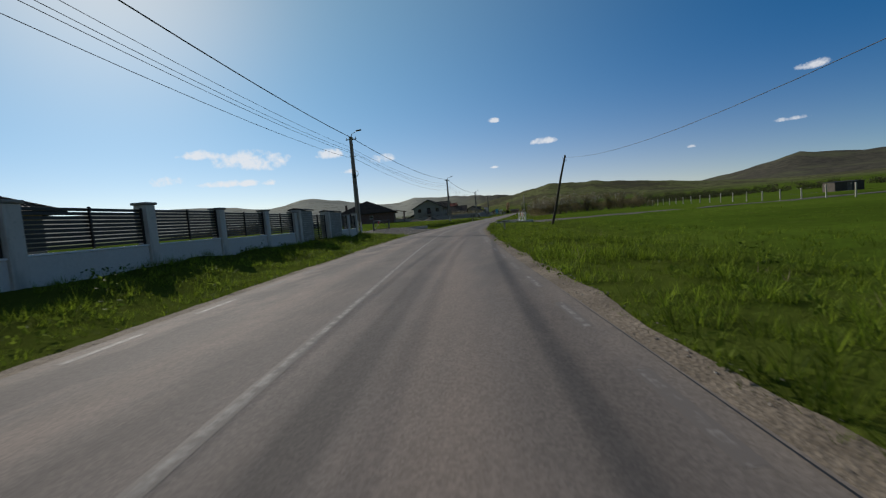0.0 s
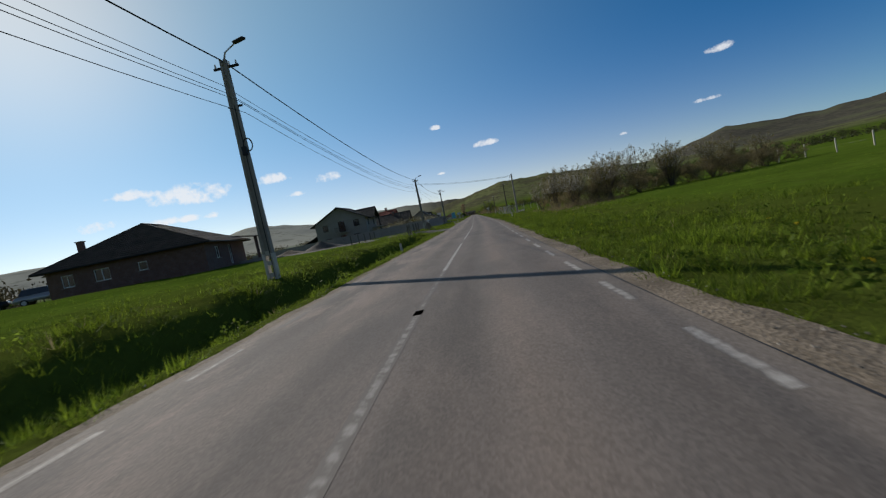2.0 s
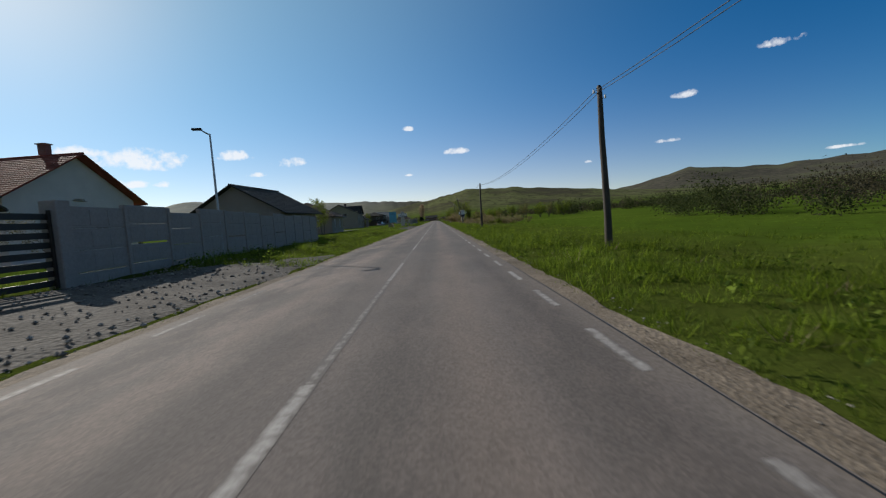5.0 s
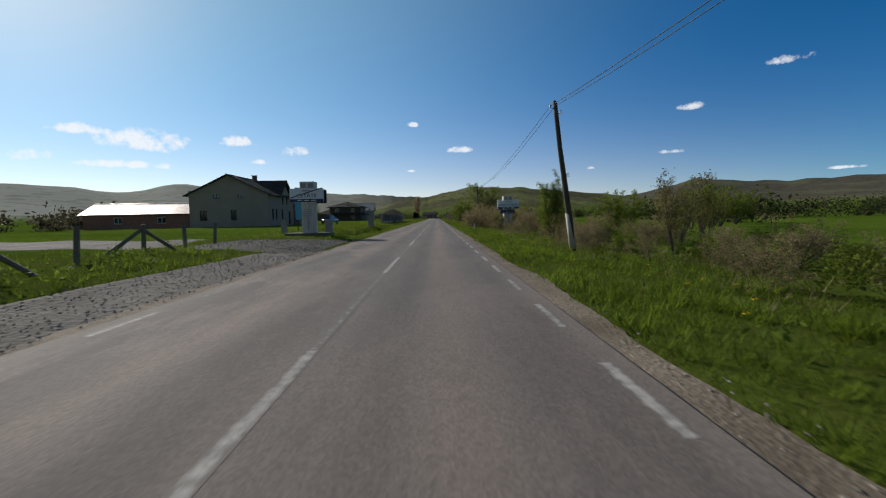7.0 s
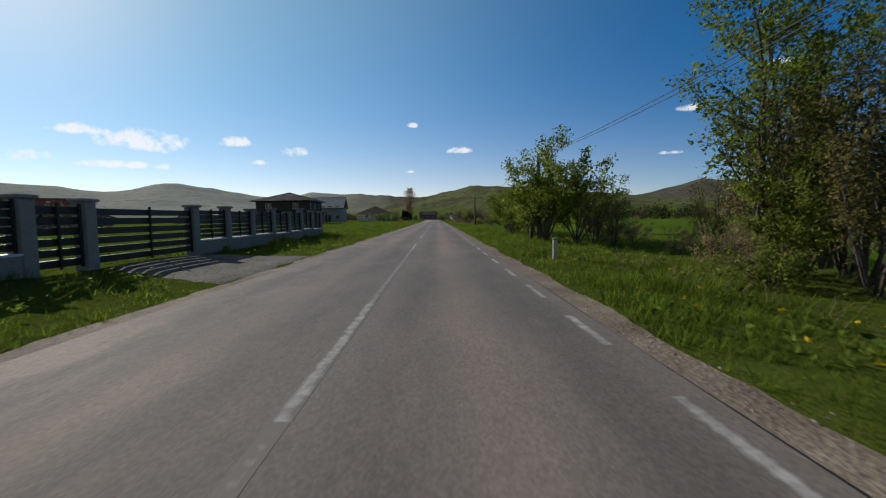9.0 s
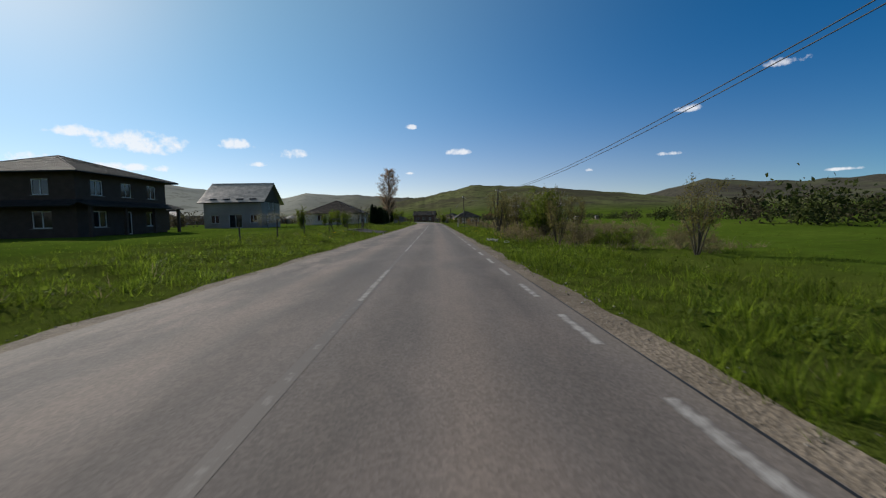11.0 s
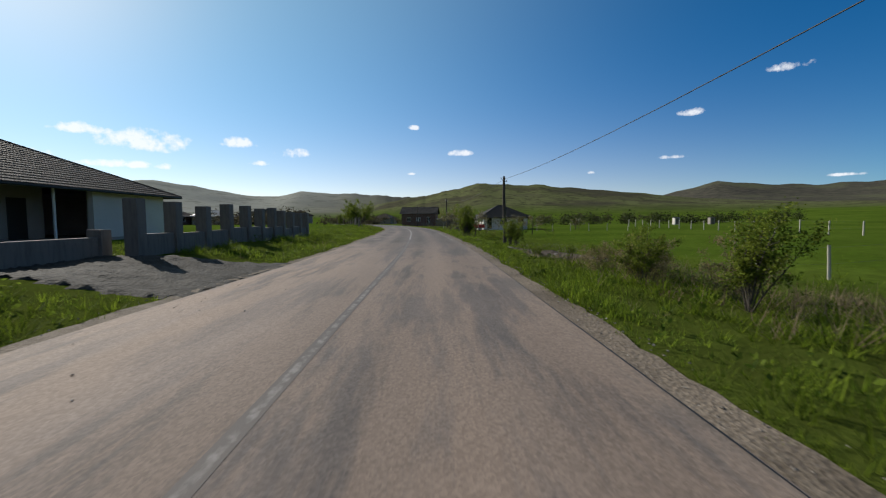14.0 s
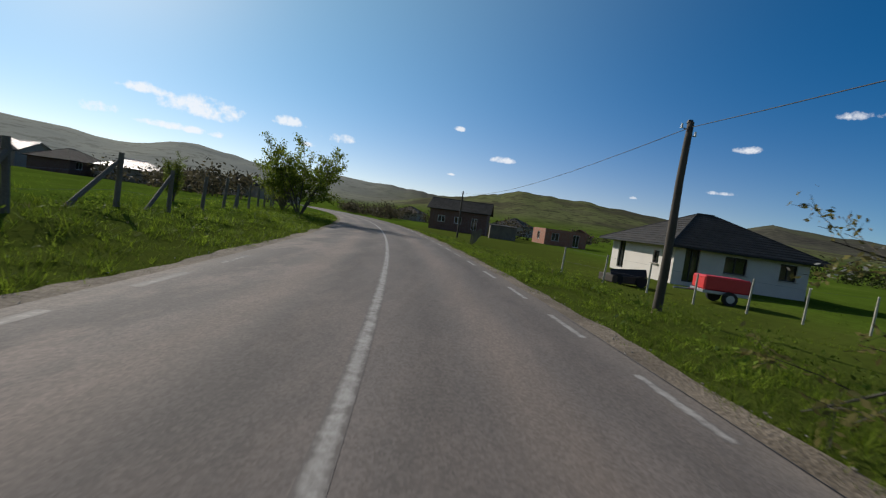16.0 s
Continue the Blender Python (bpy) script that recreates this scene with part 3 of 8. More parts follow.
def ribbon(name, y0, y1, d0, d1, z, material, step=1.0, wobble=0.0, lat=False, drop=0.0):
    """A strip that follows the road from d0 to d1, with a turned-down edge of drop."""
    ys = np.arange(y0, y1 + step * 0.5, step)
    rnd = np.random.RandomState(int(abs(d1) * 100) + len(ys))
    w = np.convolve(rnd.uniform(-1, 1, len(ys) + 6), np.ones(7) / 7, "valid") * wobble * 2
    across = [(d0, z)] + ([(d0 + (d1 - d0) * k / 6, z) for k in range(1, 6)] if lat else []) + [(d1, z)]
    if drop:
        across = [(d0, z - drop)] + across + [(d1, z - drop)]
    verts, lats = [], []
    for y, wy in zip(ys, w):
        a = heading(y)
        cx = float(xc(y))
        for k, (d, zz) in enumerate(across):
            dd = d + (float(extra(y)) if d > 1.5 else 0.0) + (wy if k >= len(across) - (2 if drop else 1) else 0) * (1 if d1 > d0 else -1)
            verts.append((cx + dd * math.cos(a), y - dd * math.sin(a), zz))
            lats.append(d)
    n = len(across)
    faces = [(i * n + j, i * n + j + 1, (i + 1) * n + j + 1, (i + 1) * n + j) for i in range(len(ys) - 1) for j in range(n - 1)]
    if d1 < d0:
        faces = [f[::-1] for f in faces]
    ob = mesh_object(name, verts, faces, material)
    if lat:
        at = ob.data.attributes.new("lat", "FLOAT", "POINT")
        at.data.foreach_set("value", lats)
    return ob


ground = ground_sheet()
road = tagged(ribbon("road", -60, 640, -2.68, 2.58, 0.0, M_ASPHALT, lat=True, drop=0.06, wobble=0.03),
              "grey worn asphalt two-lane country road with faded markings", "road", kind="structure")
shoulder_right = tagged(ribbon("shoulder", -60, 640, 2.5, 2.94, -0.012, M_SHOULDER, step=0.25, wobble=0.1, drop=0.05),
                        "narrow sandy gravel shoulder beside the asphalt", "shoulder", kind="structure")
shoulder_left = tagged(ribbon("shoulder", -60, 640, -2.6, -2.95, -0.012, M_SHOULDER, step=0.25, wobble=0.12, drop=0.05),
                       "narrow sandy gravel shoulder beside the asphalt", "shoulder", kind="structure")
tar_joint = ribbon("tar_joint", -60, 640, 2.56, 2.574, 0.005, M_CRACK, step=0.4, wobble=0.012)
tar_joint.parent = road


def piece(name, mesh, parent, m):
    ob = new(name, mesh)
    ob.parent = parent
    ob.matrix_local = m
    return ob


def rimmed(ob_data, wide, across):
    """Marks how near each corner of a painted stripe lies to its edge."""
    at = ob_data.attributes.new("rim", "FLOAT", "POINT")
    at.data.foreach_set("value", [min(1.0, abs(v) / (wide / 2)) for v in across])


def stripe(name, y0, y1, wide, material, step):
    ys = np.arange(y0, y1 + step * 0.5, step)
    verts, across = [], []
    for y in ys:
        a, cx = heading(y), float(xc(y))
        for d in (-wide / 2, 0.0, wide / 2):
            verts.append((cx + d * math.cos(a), y - d * math.sin(a), 0.0015))
            across.append(d)
    faces = [(3 * i + j, 3 * i + j + 1, 3 * i + j + 4, 3 * i + j + 3) for i in range(len(ys) - 1) for j in (0, 1)]
    ob = mesh_object(name, verts, faces, material)
    rimmed(ob.data, wide, across)
    ob.parent = road
    return ob


def markings():
    def slab(name, length, wide, material):
        me = bpy.data.meshes.new(name)
        rows = [(x, y, 0) for y in (-length / 2, 0, length / 2) for x in (-wide / 2, 0, wide / 2)]
        me.from_pydata(rows, [], [(3 * i + j, 3 * i + j + 1, 3 * i + j + 4, 3 * i + j + 3) for i in (0, 1) for j in (0, 1)])
        rimmed(me, wide, [r[0] for r in rows])
        me.materials.append(material)
        return me
    faint = slab("edge_dash", 1.15, 0.12, M_LINE_FAINT)
    edge = slab("edge_dash", 1.15, 0.12, M_LINE)
    y = 3.0
    while y < 560:
        for d in (2.36, -2.43):
            x = float(xc(y)) + (float(extra(y)) if d > 0 else 0.0)
            a = heading(y)
            if 458 < y < 488 or d < 0 and (300 < y < 500 or y > 530):
                continue
            piece("edge_dash", faint if d < 0 or y < 70 or 440 < y < 475 else edge, road, pose(x + d * math.cos(a), y - d * math.sin(a), 0.0015, 0, 0, -math.degrees(a)))
        y += 2.245
    runs = [(82.2, 91.0), (93.9, 102.8), (105.4, 116.5), (123.5, 127.2), (132.3, 135.8)]
    runs += [(141 + 8.88 * k, 144.5 + 8.88 * k) for k in range(12)] + [(247.5 + 8.77 * k, 251.0 + 8.77 * k) for k in range(9)] + [(330.8 + 8.88 * k, 334.3 + 8.88 * k) for k in range(9)]
    runs += [(410.2, 413.1), (418.3, 426.7), (429.2, 437.7), (440.3, 448.6), (451.3, 458.0)]
    for a, b in runs:
        stripe("centre_dash", a, b, 0.13, M_LINE_FAINT if a > 450 else M_LINE, (b - a) / 5)
    ends = [77.7] + [v for run in runs for v in run] + [476]
    for a, b in zip(ends[::2], ends[1::2]):
        if b - a > 0.6:
            stripe("old_paint", a + 0.02, b - 0.02, 0.12, M_LINE_OLD, (b - a - 0.04) / 6)
    for a, b in ((-60, 77.7), (476, 491), (491, 640)):
        stripe("centre_line", a, b, 0.14, M_LINE if a > 490 else M_LINE_FAINT, 1.0)


markings()


# ---- builders ----
def thing(name, label, category, at=(0, 0, 0), turn=0.0, group="", kind=""):
    ob = new(name)
    ob.empty_display_size = 0.2
    ob.matrix_world = pose(*at, 0, 0, turn)
    return tagged(ob, label, category, group, kind)


def part(name, bm, material, parent, label="", m=None, soft=False):
    me = bpy.data.meshes.new(name)
    bm.normal_update()
    bm.to_mesh(me), bm.free()
    me.materials.append(material)
    if soft:
        me.polygons.foreach_set("use_smooth", [True] * len(me.polygons))
    ob = new(name, me)
    ob.parent = parent
    if m is not None:
        ob.matrix_local = m
    return tagged(ob, label)


def again(ob, parent, m):
    """A further part on the mesh of ob."""
    o = new(ob.name.split(".")[0], ob.data)
    o.parent = parent
    o.matrix_local = m
    return o


def box(x, y, z, sx, sy, sz, bevel=0.0, turn=0.0, bm=None):
    """A box with its middle at x, y, and its foot at z."""
    out = bm or bmesh.new()
    made = bmesh.ops.create_cube(out, size=1.0)["verts"]
    bmesh.ops.transform(out, matrix=pose(x, y, z + sz / 2, 0, 0, turn) @ Matrix.Diagonal((sx, sy, sz, 1)), verts=made)
    if bevel:
        edges = list({e for v in made for e in v.link_edges})
        bmesh.ops.bevel(out, geom=edges, offset=bevel, segments=1, affect="EDGES", clamp_overlap=True)
    return out


def rod(p, q, r0, r1=None, n=8, bm=None, cap=True):
    out = bm or bmesh.new()
    p, q = Vector(p), Vector(q)
    r1 = r0 if r1 is None else r1
    made = bmesh.ops.create_cone(out, cap_ends=cap, segments=n, radius1=r0, radius2=r1, depth=(q - p).length)["verts"]
    m = Matrix.Translation((p + q) / 2) @ (q - p).to_track_quat("Z", "Y").to_matrix().to_4x4()
    bmesh.ops.transform(out, matrix=m, verts=made)
    return out


def slab(poly, thick, bm=None):
    """A polygon of x, y, z points thickened downwards along its normal."""
    out = bm or bmesh.new()
    n = (Vector(poly[1]) - Vector(poly[0])).cross(Vector(poly[2]) - Vector(poly[1])).normalized()
    top = [out.verts.new(p) for p in poly]
    low = [out.verts.new(Vector(p) - n * thick) for p in poly]
    out.faces.new(top), out.faces.new(low[::-1])
    for i in range(len(poly)):
        j = (i + 1) % len(poly)
        out.faces.new((top[j], top[i], low[i], low[j]))
    return out


def cable(p, q, sag, r=0.012, label="thin black overhead cable hanging between two poles"):
    cu = bpy.data.curves.new("overhead_cable", "CURVE")
    cu.dimensions, cu.bevel_depth, cu.bevel_resolution = "3D", r, 1
    s = cu.splines.new("POLY")
    n = 16
    s.points.add(n)
    for i in range(n + 1):
        t = i / n
        v = Vector(p).lerp(Vector(q), t)
        s.points[i].co = (v.x, v.y, v.z - 4 * sag * t * (1 - t), 1)
    cu.materials.append(M_CABLE)
    return tagged(new("overhead_cable", cu), label, "cable", "overhead cables")


def wall(parent, name, p, q, z0, z1, thick, holes, material, label=""):
    """A wall from p to q (x, y) with real openings: holes are (from, to, foot, head) along it."""
    length = math.hypot(q[0] - p[0], q[1] - p[1])
    a = math.degrees(math.atan2(q[1] - p[1], q[0] - p[0]))
    us = sorted({0.0, length, *[h[0] for h in holes], *[h[1] for h in holes]})
    vs = sorted({z0, z1, *[h[2] for h in holes], *[h[3] for h in holes]})
    bm = bmesh.new()
    grid = {}

    def corner(i, k, j):
        if (i, k, j) not in grid:
            grid[i, k, j] = bm.verts.new((us[i], k * thick, vs[j]))
        return grid[i, k, j]

    def solid(i, j):
        if not (0 <= i < len(us) - 1 and 0 <= j < len(vs) - 1):
            return False
        u, v = (us[i] + us[i + 1]) / 2, (vs[j] + vs[j + 1]) / 2
        return not any(h[0] <= u <= h[1] and h[2] <= v <= h[3] for h in holes)

    for i in range(len(us) - 1):
        for j in range(len(vs) - 1):
            if not solid(i, j):
                continue
            for k in (0, 1):
                f = [corner(i, k, j), corner(i + 1, k, j), corner(i + 1, k, j + 1), corner(i, k, j + 1)]
                bm.faces.new(f if k == 0 else f[::-1])
            for di, dj, e in ((-1, 0, ((i, j + 1), (i, j))), (1, 0, ((i + 1, j), (i + 1, j + 1))), (0, -1, ((i, j), (i + 1, j))), (0, 1, ((i + 1, j + 1), (i, j + 1)))):
                if not solid(i + di, j + dj):
                    (a0, b0), (a1, b1) = e
                    bm.faces.new((corner(a1, 0, b1), corner(a0, 0, b0), corner(a0, 1, b0), corner(a1, 1, b1)))
    return part(name, bm, material, parent, label, pose(p[0], p[1], 0, 0, 0, a))


def window(parent, p, q, hole, sash=None, door=False, mullion=True):
    """A framed pane in the opening of a wall from p to q."""
    a = math.degrees(math.atan2(q[1] - p[1], q[0] - p[0]))
    u0, u1, v0, v1 = hole
    w, h = u1 - u0, v1 - v0
    m = pose(p[0], p[1], 0, 0, 0, a) @ Matrix.Translation(((u0 + u1) / 2, 0.12, v0))
    bm = bmesh.new()
    f = 0.07
    for x in (-w / 2 + f / 2, w / 2 - f / 2):
        box(x, 0, 0, f, 0.07, h, bm=bm)
    if mullion and w > 0.8:
        box(0, 0, f, f, 0.06, h - 2 * f, bm=bm)
    for z in (0, h - f):
        box(0, 0, z, w - 2 * f, 0.07, f, bm=bm)
    ob = part("door" if door else "window", bm, sash or M_WHITE, parent, "", m)
    part("pane", box(0, 0.02, f, w - 2 * f, 0.02, h - 2 * f), M_GLASS, ob, "dark reflecting glass")
    if not door:
        part("sill", box(0, -0.14, -0.05, w + 0.12, 0.22, 0.04), M_CONCRETE, ob)
    return ob


def slope(parent, a, b, c, d, material, thick=0.07, course=0.36):
    """A roof face with its eave from a to b and its top from d to c (d may be c): lapped tile courses on a deck."""
    a, b, c, d = (Vector(v) for v in (a, b, c, d))
    ex = (b - a).normalized()
    n = ex.cross(d - a if (d - a).length > 0.01 else c - a).normalized()
    ey = n.cross(ex)
    m = Matrix((ex, ey, n)).transposed().to_4x4()
    m.translation = a
    inv = m.inverted()
    la, lb, lc, ld = (inv @ v for v in (a, b, c, d))
    rise = max(lc.y, ld.y)
    bm = bmesh.new()
    k = max(2, round(rise / course))

    def across(t, z):
        x0, x1 = la.x + (ld.x - la.x) * t, lb.x + (lc.x - lb.x) * t
        if x1 - x0 < 0.02:
            x0, x1 = x0 - 0.01, x1 + 0.01
        return [bm.verts.new((x0, rise * t, z)), bm.verts.new((x1, rise * t, z))]

    rows = []
    for i in range(k):
        rows += [across(i / k, 0.035), across((i + 1) / k, 0.005)]
    low = [across(1.0, -thick), across(0.0, -thick)]
    for p, q in zip(rows + low, rows[1:] + low + rows[:1]):
        bm.faces.new((p[0], p[1], q[1], q[0]))
    bm.faces.new([r[0] for r in rows + low]), bm.faces.new([r[1] for r in rows + low][::-1])
    return part("roof_slope", bm, material, parent, "", m)


def ridge(parent, p, q, material, r=0.1):
    return part("ridge_cap", rod(p, q, r, n=8), material, parent)


def chimney(parent, x, y, z0, z1, material, s=0.55):
    ob = part("chimney", box(x, y, z0, s, s, z1 - z0, 0.02), material, parent)
    part("chimney_cap", box(x, y, z1 + 0.004, s + 0.18, s + 0.18, 0.08, 0.02), M_CONCRETE, ob)
    return ob


def house(label, at, turn, w, d, eave, roof, rise, material, tile, holes=(), over=0.6, name="house", ridge_len=None, foot=-0.6, frames=None, plinth=None):
    """A house w wide (x) and d deep (y) round its middle. holes: side, middle, foot, width, height, "d" for a door, "open" for a bare opening."""
    h = thing(name, label, "house", at, turn)
    x, y = w / 2, d / 2
    ends = {"S": ((-x, -y), (x, -y)), "E": ((x, -y), (x, y)), "N": ((x, y), (-x, y)), "W": ((-x, y), (-x, -y))}
    for side, (p, q) in ends.items():
        length = math.hypot(q[0] - p[0], q[1] - p[1])
        inset = 0.3 if side in "EW" else 0.0
        ux, uy = (q[0] - p[0]) / length, (q[1] - p[1]) / length
        p2, q2 = (p[0] + ux * inset, p[1] + uy * inset), (q[0] - ux * inset, q[1] - uy * inset)
        mine = [(length / 2 - inset + o[1] - o[3] / 2, length / 2 - inset + o[1] + o[3] / 2, o[2], o[2] + o[4]) for o in holes if o[0] == side]
        ob = wall(h, "wall", p2, q2, foot, eave, 0.3, mine, material)
        for o, hole in zip([o for o in holes if o[0] == side], mine):
            if o[-1] != "open":
                window(h, p2, q2, hole, frames, door=len(o) > 5)
    part("floor", box(0, 0, foot, w - 0.64, d - 0.64, 0.3), M_CONCRETE, h)
    part("ceiling_slab", box(0, 0, eave - 0.02, w - 0.02, d - 0.02, 0.02), M_WALLWHITE, h)
    if plinth:
        part("plinth", box(0, 0, foot, w + 0.06, d + 0.06, plinth - foot), M_CONCRETE, h)
    X, Y, z, t = x + over, y + over, eave - over * rise / min(x, y) * 0.6, eave + rise
    if roof == "hip":
        if w >= d:
            r = ridge_len / 2 if ridge_len else x - y * 0.95
            p, q = (-r, 0, t), (r, 0, t)
            slope(h, (-X, -Y, z), (X, -Y, z), q, p, tile), slope(h, (X, Y, z), (-X, Y, z), p, q, tile)
            slope(h, (X, -Y, z), (X, Y, z), q, q, tile), slope(h, (-X, Y, z), (-X, -Y, z), p, p, tile)
        else:
            r = ridge_len / 2 if ridge_len else y - x * 0.95
            p, q = (0, -r, t), (0, r, t)
            slope(h, (X, -Y, z), (X, Y, z), q, p, tile), slope(h, (-X, Y, z), (-X, -Y, z), p, q, tile)
            slope(h, (-X, -Y, z), (X, -Y, z), p, p, tile), slope(h, (X, Y, z), (-X, Y, z), q, q, tile)
        ridge(h, p, q, tile)
        for c, e in (((-X, -Y, z), p), ((X, Y, z), q), ((X, -Y, z), q if w >= d else p), ((-X, Y, z), p if w >= d else q)):
            ridge(h, c, e, tile, 0.07)
    elif roof == "gable_y":  # ridge along y
        slope(h, (X, -Y, z), (X, Y, z), (0, Y, t), (0, -Y, t), tile), slope(h, (-X, Y, z), (-X, -Y, z), (0, -Y, t), (0, Y, t), tile)
        ridge(h, (0, -Y, t), (0, Y, t), tile)
        for s in (-1, 1):
            bm = slab([(-x, s * (y - 0.01), eave), (x, s * (y - 0.01), eave), (0, s * (y - 0.01), t - 0.12)][::-s], 0.3)
            part("gable", bm, material, h)
    elif roof == "gable_x":
        slope(h, (-X, -Y, z), (X, -Y, z), (X, 0, t), (-X, 0, t), tile), slope(h, (X, Y, z), (-X, Y, z), (-X, 0, t), (X, 0, t), tile)
        ridge(h, (-X, 0, t), (X, 0, t), tile)
        for s in (-1, 1):
            bm = slab([(s * (x - 0.01), -y, eave), (s * (x - 0.01), y, eave), (s * (x - 0.01), 0, t - 0.12)][::s], 0.3)
            part("gable", bm, material, h)
    if roof == "none":
        return h
    # gutters
    for p, q in ((((-X, -Y, z), (X, -Y, z))), ((X, -Y, z), (X, Y, z)), ((X, Y, z), (-X, Y, z)), ((-X, Y, z), (-X, -Y, z))):
        if roof == "gable_y" and p[1] == q[1] or roof == "gable_x" and p[0] == q[0]:
            continue
        part("gutter", rod(Vector(p) - Vector((0, 0, 0.06)), Vector(q) - Vector((0, 0, 0.06)), 0.06, n=6), M_IRON, h)
    return h


# ---- plants ----
def grow(rnd, height, girth, habit, gap):
    """Limbs as (from, to, thick, thin), and the places along the twigs that carry leaves."""
    limbs, tips = [], []
    kids, angles, ratios = habit["kids"], habit["angles"], habit["ratios"]
    last = len(kids)

    def shoot(p, way, length, r, level):
        n = 1 if level == last else (6, 4, 3)[min(level, 2)]
        line, ways = [p], [way]
        for i in range(n):
            way = (way + Vector((rnd.uniform(-1, 1), rnd.uniform(-1, 1), rnd.uniform(-1, 1))) * habit["bend"] + Vector((0, 0, habit["lift"]))).normalized()
            line.append(line[-1] + way * length / n)
            ways.append(way)
        taper = lambda t: max(r * (1 - 0.8 * t), 0.0025)
        for i in range(n):
            limbs.append((line[i].copy(), line[i + 1].copy(), taper(i / n), taper((i + 1) / n)))
        if level >= last - 1:
            start = 0.15 if level == last else 0.5
            m = max(1, int(length * (1 - start) / gap))
            for j in range(m):
                f = (start + (1 - start) * (j + rnd.random()) / m) * n
                i = min(int(f), n - 1)
                tips.append(line[i].lerp(line[i + 1], f - i))
        if level == last:
            return
        first = habit["first"] if level == 0 else 0.2
        for k in range(kids[level]):
            t = min(first + (1 - first) * (k + rnd.random()) / kids[level], 0.99)
            f = t * n
            i = min(int(f), n - 1)
            foot, along_ = line[i].lerp(line[i + 1], f - i), ways[i + 1]
            u = along_.orthogonal().normalized()
            v = along_.cross(u)
            a = 2.4 * k + rnd.uniform(-0.6, 0.6)
            w = radians(angles[level] * rnd.uniform(0.75, 1.25))
            out = along_ * math.cos(w) + (u * math.cos(a) + v * math.sin(a)) * math.sin(w)
            s = (t - first) / (1 - first)
            env = math.sin(3.1416 * (0.2 + 0.74 * s)) ** 0.7 if habit["oval"] and level == 0 else 1 - 0.5 * t
            shoot(foot, out.normalized(), length * ratios[level] * env * rnd.uniform(0.7, 1.2), taper(t) * 0.6, level + 1)

    for k in range(habit["stems"]):
        a = 2.4 * k + rnd.uniform(-0.5, 0.5)
        lean = math.tan(radians(habit["splay"] * rnd.uniform(0.25, 1)))
        base = Vector((math.cos(a), math.sin(a), 0)) * girth * (3.0 * rnd.random() if habit["stems"] > 1 else 0)
        shoot(base, Vector((math.cos(a) * lean, math.sin(a) * lean, 1)).normalized(), height * rnd.uniform(0.75, 1.0), girth, 0)
    top = max(max(l[1].z for l in limbs), 0.1)
    s = height / top
    for l in limbs:
        l[0].xyz, l[1].xyz = l[0] * s, l[1] * s
    return limbs, [t * s for t in tips]


def limb_mesh(name, limbs, n=5):
    verts, faces = [], []
    for p, q, r0, r1 in limbs:
        ax = (q - p).normalized()
        u = ax.orthogonal().normalized()
        v = ax.cross(u)
        k = len(verts)
        sides = n if r0 > 0.015 else 3
        for c, r in ((p, r0), (q, r1)):
            for i in range(sides):
                a = 6.2832 * i / sides
                verts.append(c + (u * math.cos(a) + v * math.sin(a)) * r)
        faces += [(k + i, k + (i + 1) % sides, k + sides + (i + 1) % sides, k + sides + i) for i in range(sides)]
    me = bpy.data.meshes.new(name)
    me.from_pydata([tuple(v) for v in verts], [], faces)
    return me


def leaf_mesh(name, centres, size, rnd, per=8, cloud=0.3, squash=0.7):
    """Folded diamond leaves round each centre."""
    c = np.repeat(np.array([tuple(t) for t in centres]), per, 0)
    n = len(c)
    c = c + rnd.normal(0, cloud, (n, 3)) * (1, 1, squash)
    u = rnd.normal(0, 1, (n, 3))
    u /= np.linalg.norm(u, axis=1, keepdims=True)
    w = np.cross(u, rnd.normal(0, 1, (n, 3)))
    w /= np.linalg.norm(w, axis=1, keepdims=True)
    s = (size * rnd.uniform(0.6, 1.4, n))[:, None]
    k = np.cross(u, w) * s * 0.15
    verts = np.stack([c - u * s, c + w * s * 0.5 + k, c + u * s, c - w * s * 0.5 + k], 1).reshape(-1, 3)
    faces = np.arange(4 * n).reshape(-1, 4)
    me = bpy.data.meshes.new(name)
    me.vertices.add(4 * n), me.loops.add(4 * n), me.polygons.add(n)
    me.vertices.foreach_set("co", verts.ravel())
    me.loops.foreach_set("vertex_index", faces.ravel())
    me.polygons.foreach_set("loop_start", np.arange(0, 4 * n, 4))
    me.polygons.foreach_set("loop_total", np.full(n, 4))
    me.update(calc_edges=True)
    return me


